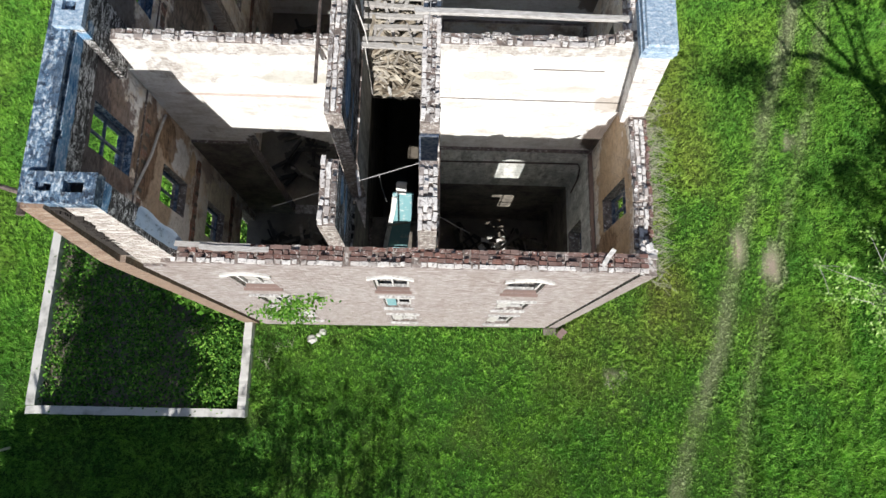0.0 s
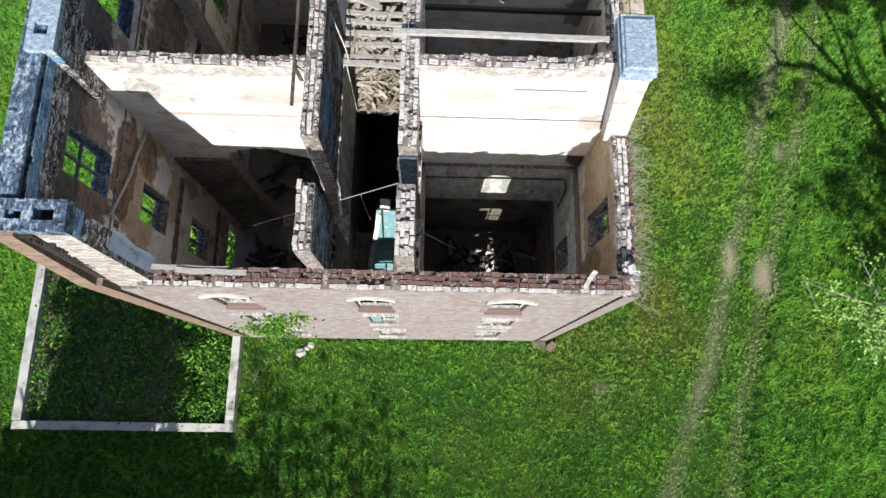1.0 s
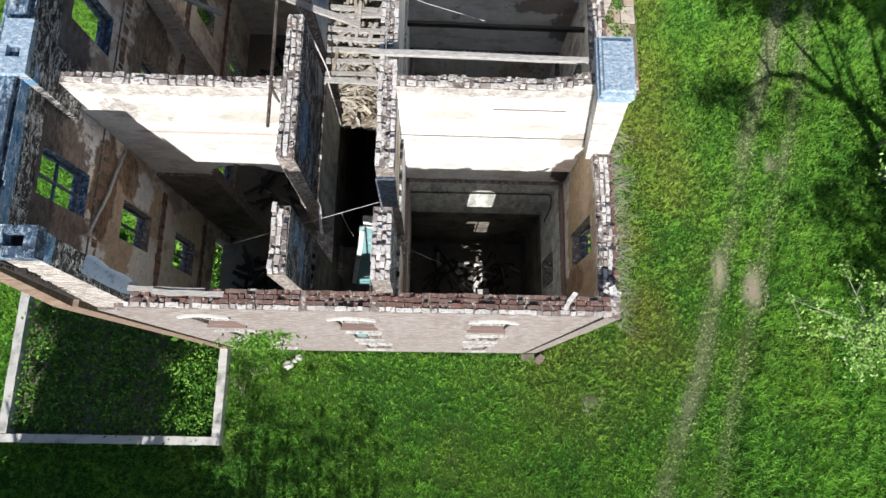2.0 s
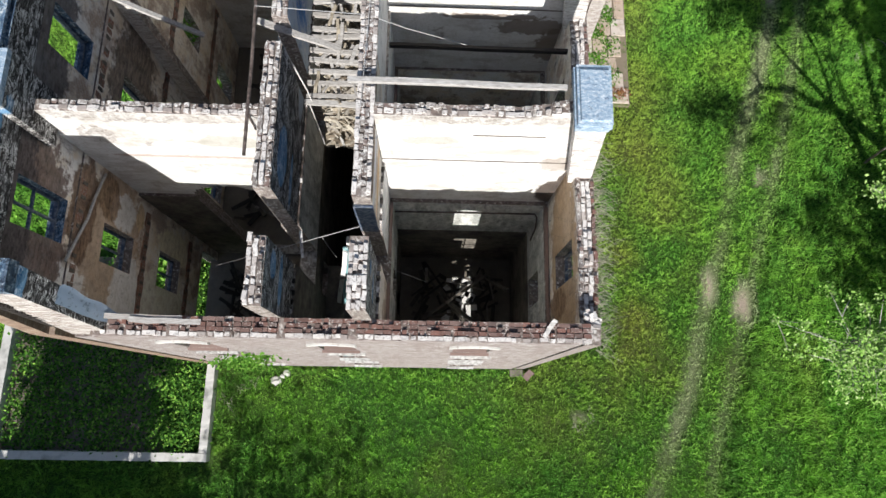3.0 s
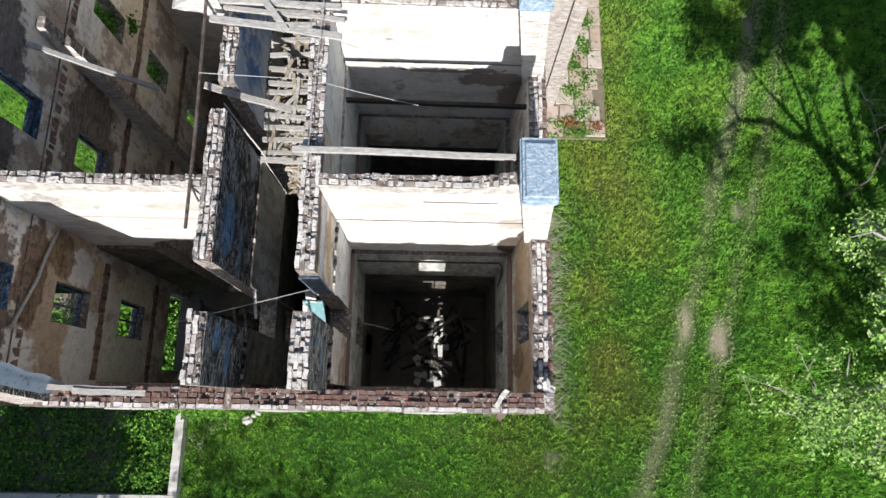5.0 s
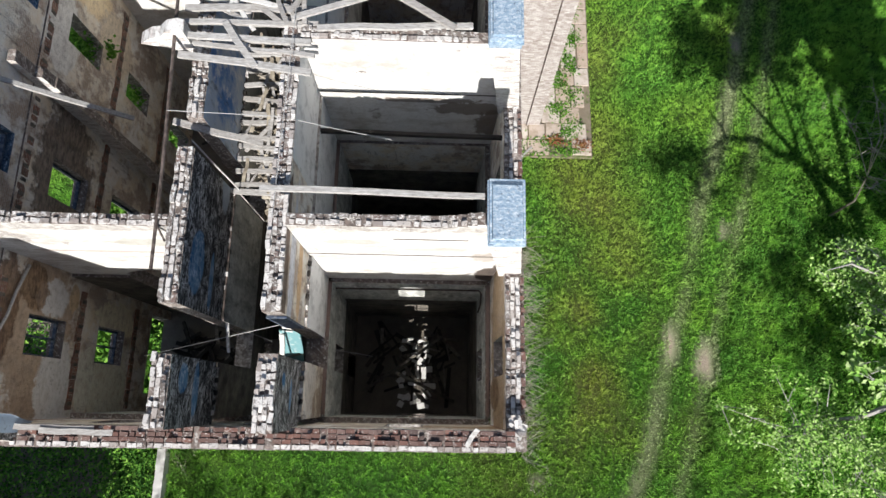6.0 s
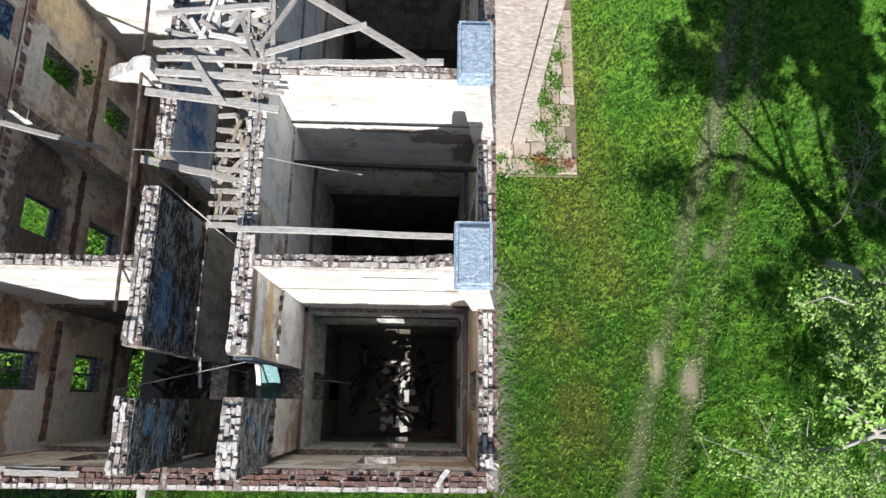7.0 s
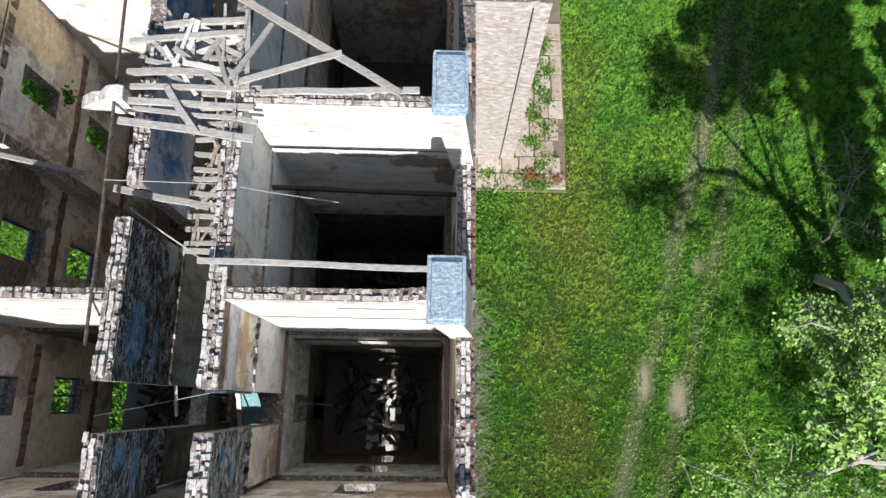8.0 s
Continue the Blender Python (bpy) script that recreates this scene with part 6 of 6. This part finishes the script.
# Trees added out of view so that less sky lights the shaded grass.
for k, (x, y) in enumerate(((-20.5, -20.0), (-14.5, -21.0), (-8.5, -20.0), (34.5, 2.0), (35.0, 11.0), (35.5, 20.0))):
    tree("unseen dark tree added to hold back skylight", [(x, y, -1.6, 0.4), (x + 0.3, y + 0.2, 4.0, 0.32), (x + 0.1, y + 0.3, 8.5, 0.14)],
         [[(x + 0.3, y + 0.2, 3.6, 0.16), (x + 2.4, y + 0.8, 6.6, 0.06)], [(x + 0.2, y + 0.2, 4.4, 0.16), (x - 2.2, y + 0.4, 7.2, 0.06)], [(x + 0.2, y + 0.3, 5.4, 0.14), (x + 0.4, y + 2.4, 8.0, 0.05)]],
         [((x, y, 9.0), (3.0, 2.6, 2.2), 110, 44), ((x + 1.8, y + 0.6, 6.0), (3.0, 2.6, 2.4), 110, 44), ((x - 1.8, y + 0.4, 6.0), (3.0, 2.6, 2.4), 110, 44), ((x, y, 3.2), (3.6, 2.6, 1.8), 110, 44)], 0.24, 60 + k)
for k, (x, y, h) in enumerate(((-6.2, -12.0, 8.6), (-4.5, -11.6, 8.0), (-3.0, -12.5, 9.0), (-5.4, -11.2, 7.6), (-1.6, -13.4, 9.2), (-0.4, -12.6, 8.2))):
    tree("slim young tree with a thin dappled crown", [(x, y, -1.0, 0.13), (x + 0.1, y, h * 0.5, 0.10), (x, y + 0.2, h, 0.04)],
         [[(x + 0.1, y, h * 0.55, 0.06), (x + 0.9, y + 0.4, h * 0.8, 0.03)], [(x, y + 0.1, h * 0.65, 0.06), (x - 0.9, y - 0.3, h * 0.9, 0.03)]],
         [((x, y, h * 0.85), (1.8, 1.8, 2.6), 22, 16)], 0.11, 30 + k)

leaves("climbing_shrub", "bright green shrub growing from the end wall", [((-5.1, 3.66, 5.0), (0.8, 0.16, 0.9), 170), ((-4.4, 3.62, 6.6), (0.9, 0.16, 1.2), 170), ((-3.6, 3.66, 8.0), (0.8, 0.16, 1.2), 110), ((-2.8, 3.7, 9.0), (0.5, 0.1, 0.6), 40), ((-4.6, 3.6, 4.0), (1.0, 0.2, 0.7), 140)], 0.07, "weed", "shrub", seed=40)
leaves("yard_weeds", "lush green weeds in the sunken yard", [((-16.3 + (k % 7) * 1.35, 0.5 + (k // 7) * 1.2, -0.85 + 0.2 * math.sin(k * 2.7)), (1.3, 1.1, 0.35), 420) for k in range(49)] + [((-8.9 + 0.5 * math.sin(k * 2.1), 0.3 + 0.33 * k, -0.75), (0.9, 0.6, 0.4), 260) for k in range(11)], 0.075, "yard_weed", "weeds", kind="stuff", seed=41)
leaves("window_shrub", "bright green bush growing through the ruined west window", [((-8.35, 17.2, 9.6), (0.5, 1.0, 1.2), 1300), ((-7.7, 16.85, 9.9), (0.25, 0.5, 0.5), 160), ((-7.42, 17.4, 9.0), (0.12, 0.4, 0.45), 130), ((-8.45, 17.3, 5.6), (0.6, 1.0, 1.3), 1200), ((-7.66, 16.9, 6.3), (0.25, 0.45, 0.5), 140), ((-8.5, 17.2, 7.6), (0.5, 0.9, 1.2), 300), ((-8.5, 17.2, 3.0), (0.7, 1.0, 1.6), 300), ((-8.5, 17.2, 0.5), (0.7, 1.0, 1.4), 300)], 0.07, "weed", "shrub", seed=47)
leaves("hedge", "wild green bushes growing outside the tall wall", [((-9.6 - 0.9 * (k % 3), 5.0 + 0.5 * k, -0.2 + 0.5 * (k % 2)), (0.9, 0.8, 0.6), 260) for k in range(30)], 0.13, "weed", "bushes", kind="stuff", seed=46)
leaves("terrace_weeds", "green weeds growing between the flagstones", [((11.25 + 0.5 * math.sin(k * 1.7), 18.6 + k * 0.45, 0.33), (0.5, 0.45, 0.06), 110 + 90 * (k % 3 == 0)) for k in range(17)] + [((10.3, 18.0, 0.33), (0.9, 0.4, 0.06), 240), ((8.6, 18.1, 0.33), (0.6, 0.5, 0.06), 180), ((11.3, 17.6, 0.33), (0.8, 0.3, 0.06), 200), ((9.2, 17.4, 0.33), (1.6, 0.2, 0.06), 160), ((10.2, 20.0, 0.33), (0.4, 0.3, 0.06), 40)], 0.06, "weed", "weeds", kind="stuff", seed=42)
leaves("rusty_weeds", "rust-red dry weeds on the terrace corner", [((10.7, 18.1, 0.42), (0.5, 0.3, 0.06), 120), ((12.0, 17.9, 0.42), (0.4, 0.35, 0.06), 120)], 0.06, "rust_weed", "weeds", kind="stuff", seed=43)
leaves("wall_foot_weeds", "dark green weeds along the foot of the walls", [((x + 0.3 * math.sin(x * 5), 3.62, ground_height(x, 3.6) + 0.06), (0.4, 0.16, 0.1), 24) for x in np.arange(-3.4, 6.6, 0.7)] + [((8.4 + 0.5 * math.sin(y * 3), y, 0.14), (0.7, 0.5, 0.14), 130) for y in np.arange(14.6, 17.3, 0.25)], 0.07, "weed", "weeds", kind="stuff", seed=44)
leaves("undergrowth", "dark green undergrowth below the trees", [((22.6 + 0.9 * math.sin(k * 1.3) + (k % 5) * 1.3, -3.0 + k * 0.75, 0.25), (1.2, 1.0, 0.25), 260) for k in range(30)], 0.08, "weed", "undergrowth", kind="stuff", seed=45)


def stalks(name, label, roots, reach, count_each, radius, seed, material="dry_stalk"):
    """Arching dry stalks that spring from roots (point, way)."""
    rng = random.Random(seed)
    bm = bmesh.new()
    for root, way in roots:
        for k in range(count_each):
            a = Vector(root) + Vector((rng.uniform(-0.1, 0.1), rng.uniform(-0.25, 0.25), 0))
            d = Vector(way) + Vector((rng.uniform(-0.6, 0.6), rng.uniform(-0.9, 0.9), rng.uniform(-0.2, 0.6)))
            r = reach * rng.uniform(0.4, 1.1)
            tube(bm, [a, a + d * r * 0.5 + Vector((0, 0, 0.15 * r)), a + d * r - Vector((0, 0, 0.25 * r))], [radius, radius * 0.7, radius * 0.3], 3)
    tagged(part(name, bm, material, None), label, "stalks", kind="stuff")


stalks("dry_stalks", "pale dry stalks hanging from the broken wall top", [((6.9, y, 12.9), (0.8, 0, 0.1)) for y in np.arange(3.9, 9.6, 0.11)], 0.6, 7, 0.008, 50)
stalks("dead_weeds", "grey dead weeds standing in the lawn", [((x, y, ground_height(x, y)), (0, 0, 0.6)) for x, y in ((9.4, 1.3), (9.7, 1.6), (10.0, 1.9), (9.2, 1.5), (-7.0, 2.4), (-6.6, 2.0), (-6.2, 2.8), (-5.6, 3.0), (25.3, 20.9), (25.6, 21.2), (25.0, 20.6))], 0.5, 14, 0.007, 53)
stalks("bare_branches", "thin bare branches growing inside the broken wall", [((6.4, y, 12.6), (-0.6, 0, -0.3)) for y in (5.0, 5.4, 6.0, 6.3, 6.6, 7.3)], 0.75, 4, 0.0042, 52, "sooty_shade")


def bare_tree():
    """A low leafless tree of pale twigs in the undergrowth."""
    t = thing("bare_tree", "leafless grey twiggy tree in the undergrowth", "tree")
    rng = random.Random(71)
    bm = bmesh.new()
    tube(bm, [(24.6, 14.6, -0.1), (23.8, 14.4, 3.0), (22.6, 14.6, 5.6)], [0.07, 0.05, 0.03], 8)
    part("trunk", bm, "sooty_shade", t, "dark thin trunk")
    fork = Vector((22.6, 14.6, 5.6))
    for tip in ((20.5, 16.6, 7.6), (21.6, 17.4, 8.0), (22.4, 16.0, 8.4), (20.9, 13.2, 7.8), (22.6, 12.8, 8.0), (21.0, 14.8, 8.2)):
        tip = Vector(tip)
        bm = bmesh.new()
        mid = fork.lerp(tip, 0.5) + Vector((rng.uniform(-0.3, 0.3), rng.uniform(-0.3, 0.3), 0.3))
        tube(bm, [fork, mid, tip], [0.022, 0.015, 0.007], 5)
        for k in range(18):
            a = mid.lerp(tip, rng.random())
            b = a + Vector((rng.gauss(0, 0.5), rng.gauss(0, 0.5), rng.gauss(0.15, 0.25)))
            tube(bm, [a, a.lerp(b, 0.5) + Vector((0, 0, 0.06)), b], [0.014, 0.010, 0.005], 3)
        part("branch", bm, "debris_timber", t)


bare_tree()


def grass():
    """Blades of grass on the lawn, thin and short on the ruts, longer beside them and below the trees."""
    rng = np.random.default_rng(12)
    tufts, each = 480000, 4
    n = tufts * each
    tx, ty = rng.uniform(-24, 33, tufts), rng.uniform(-6, 33, tufts)
    vigour = np.repeat(rng.uniform(0.55, 1.25, tufts), each)
    shade = np.clip(np.repeat(rng.normal(0.5, 0.11, tufts), each) + rng.normal(0, 0.11, n), 0, 1)
    x = np.clip(np.repeat(tx, each) + rng.normal(0, 0.03, n), -23.99, 32.99)
    y = np.clip(np.repeat(ty, each) + rng.normal(0, 0.03, n), -5.99, 32.99)
    gx, gy = np.arange(-24, 33.3, 0.3), np.arange(-6, 33.3, 0.3)
    table = np.array([[bareness(a, b) for a in gx] for b in gy])
    lift = np.array([[ground_height(a, b) for a in gx] for b in gy])
    i, j = ((x + 24) / 0.3).astype(int), ((y + 6) / 0.3).astype(int)
    bare, dry, z = table[j, i, 0], table[j, i, 1], lift[j, i]
    keep = rng.random(n) > bare * 0.85
    keep &= ~((x > -8.05) & (x < 7.0) & (y > 3.88)) & ~((x < -8) & (y > 27)) & ~((x < -19) & (y < 1))
    keep &= ~((x > -17.3) & (x < -7.3) & (y > -0.5) & (y < 9.5))
    keep &= ~((x > 6.9) & (x < 12.55) & (y > 17.25))
    x, y, z, dry, bare, vigour, shade = x[keep], y[keep], z[keep], dry[keep], bare[keep], vigour[keep], shade[keep]
    n = len(x)
    def lumps(size, seed):
        """Smooth random swells of the given size."""
        grid = np.random.default_rng(seed).random((int(62 / size) + 3, int(62 / size) + 3))
        u, v = (x + 25) / size, (y + 7) / size
        a0, b0 = u.astype(int), v.astype(int)
        fu, fv = u - a0, v - b0
        fu, fv = fu * fu * (3 - 2 * fu), fv * fv * (3 - 2 * fv)
        return (grid[b0, a0] * (1 - fu) + grid[b0, a0 + 1] * fu) * (1 - fv) + (grid[b0 + 1, a0] * (1 - fu) + grid[b0 + 1, a0 + 1] * fu) * fv

    verge = x - np.interp(y, RUT_Y, RUT_X[1])
    lush = np.exp(-((verge - 0.85) / 0.45) ** 2) * (0.5 + lumps(1.6, 9)) * np.clip((13 - y) / 4, 0.3, 1)
    rank = np.clip((verge - 0.5) / 2.5, 0, 1) + 0.6 * np.clip((9.5 - x) / 2.0, 0, 1) * (x > 6) + 0.5 * (x < -8) + 1.5 * lush
    clump = np.clip(1.9 * lumps(0.11, 1) * (0.45 + 0.8 * lumps(0.5, 2)) - 0.25, 0, 1.5)
    coarse = np.clip(1.8 * lumps(0.25, 3) * (0.35 + lumps(0.9, 4)) - 0.25, 0, 1.5)
    mixed = np.clip(rank, 0, 1)
    clump = clump * (1 - 0.7 * mixed) + coarse * 0.7 * mixed
    tall = 0.035 + (0.17 + 0.14 * rank) * clump * (0.6 + 0.4 * rng.random(n)) + 0.03 * rng.random(n)
    tall = tall * vigour * (1 - 0.75 * np.clip(bare * 1.4, 0, 1))
    a = rng.uniform(0, 2 * np.pi, n)
    lean = rng.uniform(0.3, 1.0, n) * tall
    b = rng.uniform(0, 2 * np.pi, n)
    w = (0.011 + 0.010 * rng.random(n)) * vigour
    co = np.empty((n, 3, 3))
    co[:, 0] = np.stack([x + np.cos(a) * w, y + np.sin(a) * w, z - 0.01], 1)
    co[:, 1] = np.stack([x - np.cos(a) * w, y - np.sin(a) * w, z - 0.01], 1)
    co[:, 2] = np.stack([x + np.cos(b) * lean, y + np.sin(b) * lean, z + tall], 1)
    me = bpy.data.meshes.new("grass")
    me.vertices.add(3 * n)
    me.vertices.foreach_set("co", co.reshape(-1))
    me.loops.add(3 * n)
    me.loops.foreach_set("vertex_index", np.arange(3 * n))
    me.polygons.add(n)
    me.polygons.foreach_set("loop_start", np.arange(0, 3 * n, 3))
    me.attributes.new("dry", "FLOAT", "POINT").data.foreach_set("value", np.repeat(dry, 3))
    me.attributes.new("bare", "FLOAT", "POINT").data.foreach_set("value", np.repeat(bare, 3))
    # Blade tone also carries clump shade: darker in low clumps, lighter in tall ones.
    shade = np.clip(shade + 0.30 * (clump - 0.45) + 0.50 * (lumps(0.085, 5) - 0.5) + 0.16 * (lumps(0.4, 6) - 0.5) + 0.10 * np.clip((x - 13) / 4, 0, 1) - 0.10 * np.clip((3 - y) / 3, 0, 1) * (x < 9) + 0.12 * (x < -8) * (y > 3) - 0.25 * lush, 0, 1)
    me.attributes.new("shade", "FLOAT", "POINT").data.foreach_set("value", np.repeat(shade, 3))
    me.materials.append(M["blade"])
    me.update()
    me.validate()
    tagged(new("grass", me), "short green lawn grass with drier patches", "grass", kind="stuff")


grass()


# ---- bricks of the broken wall tops ----
def brick_meshes(material):
    made = []
    rng = random.Random(77)
    for k in range(6):
        bm = bmesh.new()
        half = 0.105 if k % 3 else 0.058
        box(bm, (-half, -0.05, -0.033), (half, 0.05, 0.033))
        for v in bm.verts:
            v.co += Vector((rng.uniform(-0.014, 0.010), rng.uniform(-0.008, 0.006), rng.uniform(-0.006, 0.006)))
        me = bpy.data.meshes.new("brick")
        bm.to_mesh(me)
        bm.free()
        me.materials.append(M[material])
        made.append(me)
    return made


BRICKS = {m: brick_meshes(m) for m in ("loose_brick", "red_brick", "pale_brick")}


def lay_bricks(wall_name, axis, u0, u1, v0, v1, top, materials, seed, gaps=0.03, second=0.3, loose=5.0):
    """Single bricks on a broken wall top; materials go from low v to high v."""
    rng = random.Random(seed)
    parent = bpy.data.objects[wall_name]
    rows = max(2, int((v1 - v0) / 0.112))
    u = u0
    while u < u1 - 0.2:
        c = u + 0.1125
        for r in range(rows):
            level = top(c)
            tall = noise.noise((c * 1.3, r * 0.7, seed)) 
            for course in range(2):
                if rng.random() < gaps + (course and (1 - second) * (0.6 if tall > 0.05 else 1.3)):
                    break
                v = v0 + (r + 0.5) * (v1 - v0) / rows
                m = materials[min(len(materials) - 1, int(len(materials) * (r + 0.5) / rows))]
                ob = new("brick", rng.choice(BRICKS[m]))
                turn = rng.gauss(0, loose) + (0 if axis == "x" else 90) + (180 if rng.random() < 0.5 else 0)
                shift = rng.uniform(-0.012, 0.012) + (0.11 if course else 0)
                place = (c + shift, v + rng.uniform(-0.012, 0.012)) if axis == "x" else (v + rng.uniform(-0.012, 0.012), c + shift)
                ob.matrix_world = pose(*place, level + 0.034 + 0.072 * course, rng.gauss(0, 1.5), rng.gauss(0, 1.5), turn)
                ob.parent = parent
        u += 0.225


lay_bricks("wall_south", "x", -6.0, 6.72, SOUTH, 4.45, ragged(1, end_wall_top, 0.12), ("pale_brick", "red_brick", "red_brick", "red_brick"), 1, gaps=0.03, second=0.10, loose=1.8)
lay_bricks("wall_east", "y", 4.45, 8.5, 6.42, EAST, ragged(4, 12.9, 0.16), ("loose_brick", "pale_brick", "red_brick"), 2)
lay_bricks("wall_east", "y", 10.1, 13.5, 6.42, EAST, ragged(4, 12.9, 0.16), ("loose_brick", "pale_brick", "red_brick"), 3)
lay_bricks("wall_east", "y", 15.1, 17.5, 6.42, EAST, ragged(4, 12.9, 0.16), ("loose_brick", "pale_brick", "red_brick"), 4)
lay_bricks("wall_cross_southwest", "x", -7.1, -1.9, 9.08, 9.36, ragged(6, 15.35, 0.05), ("pale_brick", "loose_brick"), 5, second=0.1)
lay_bricks("wall_cross_southeast", "x", 0.95, 5.6, 9.12, 9.42, ragged(7, lambda x: 15.58 + 0.4 * max(0.0, min(1.0, (x - 4.6) / 1.0)), 0.05), ("pale_brick", "loose_brick"), 6, second=0.1)
lay_bricks("wall_cross_northeast", "x", 0.95, 5.6, 14.08, 14.4, ragged(8, 15.5, 0.05), ("pale_brick", "loose_brick"), 7, second=0.1)
for v0, v1, y0, y1, seed, base in ((*WCW, 4.45, 6.1, 11, 15.35), (*WCW, 7.25, 11.05, 12, 15.4), (*WCW, 12.0, 16.5, 13, 15.1)):
    lay_bricks("wall_corridor_west", "y", y0, y1, v0, v1, ragged(seed, base, 0.1 if seed == 13 else 0.06), ("pale_brick", "pale_brick", "loose_brick") if seed == 11 else ("loose_brick", "pale_brick", "loose_brick"), seed, second=0.25)
for y0, y1, seed, base in ((4.4, 6.15, 14, 15.3), (7.1, 16.5, 15, 15.35)):
    lay_bricks("wall_corridor_east", "y", y0, y1, *ECW, ragged(seed, base, 0.06), ("pale_brick", "pale_brick", "pale_brick") if seed == 14 else ("pale_brick", "loose_brick", "pale_brick"), seed, second=0.25)
rng = random.Random(91)
for k in range(26):
    ob = new("brick", rng.choice(BRICKS["pale_brick"]))
    ob.matrix_world = pose(6.62 + rng.uniform(-0.22, 0.24), 4.25 + rng.uniform(-0.25, 0.5), 13.17 + 0.05 * (k % 3), rng.gauss(0, 8), rng.gauss(0, 8), rng.uniform(0, 180))
    ob.parent = bpy.data.objects["wall_east"]
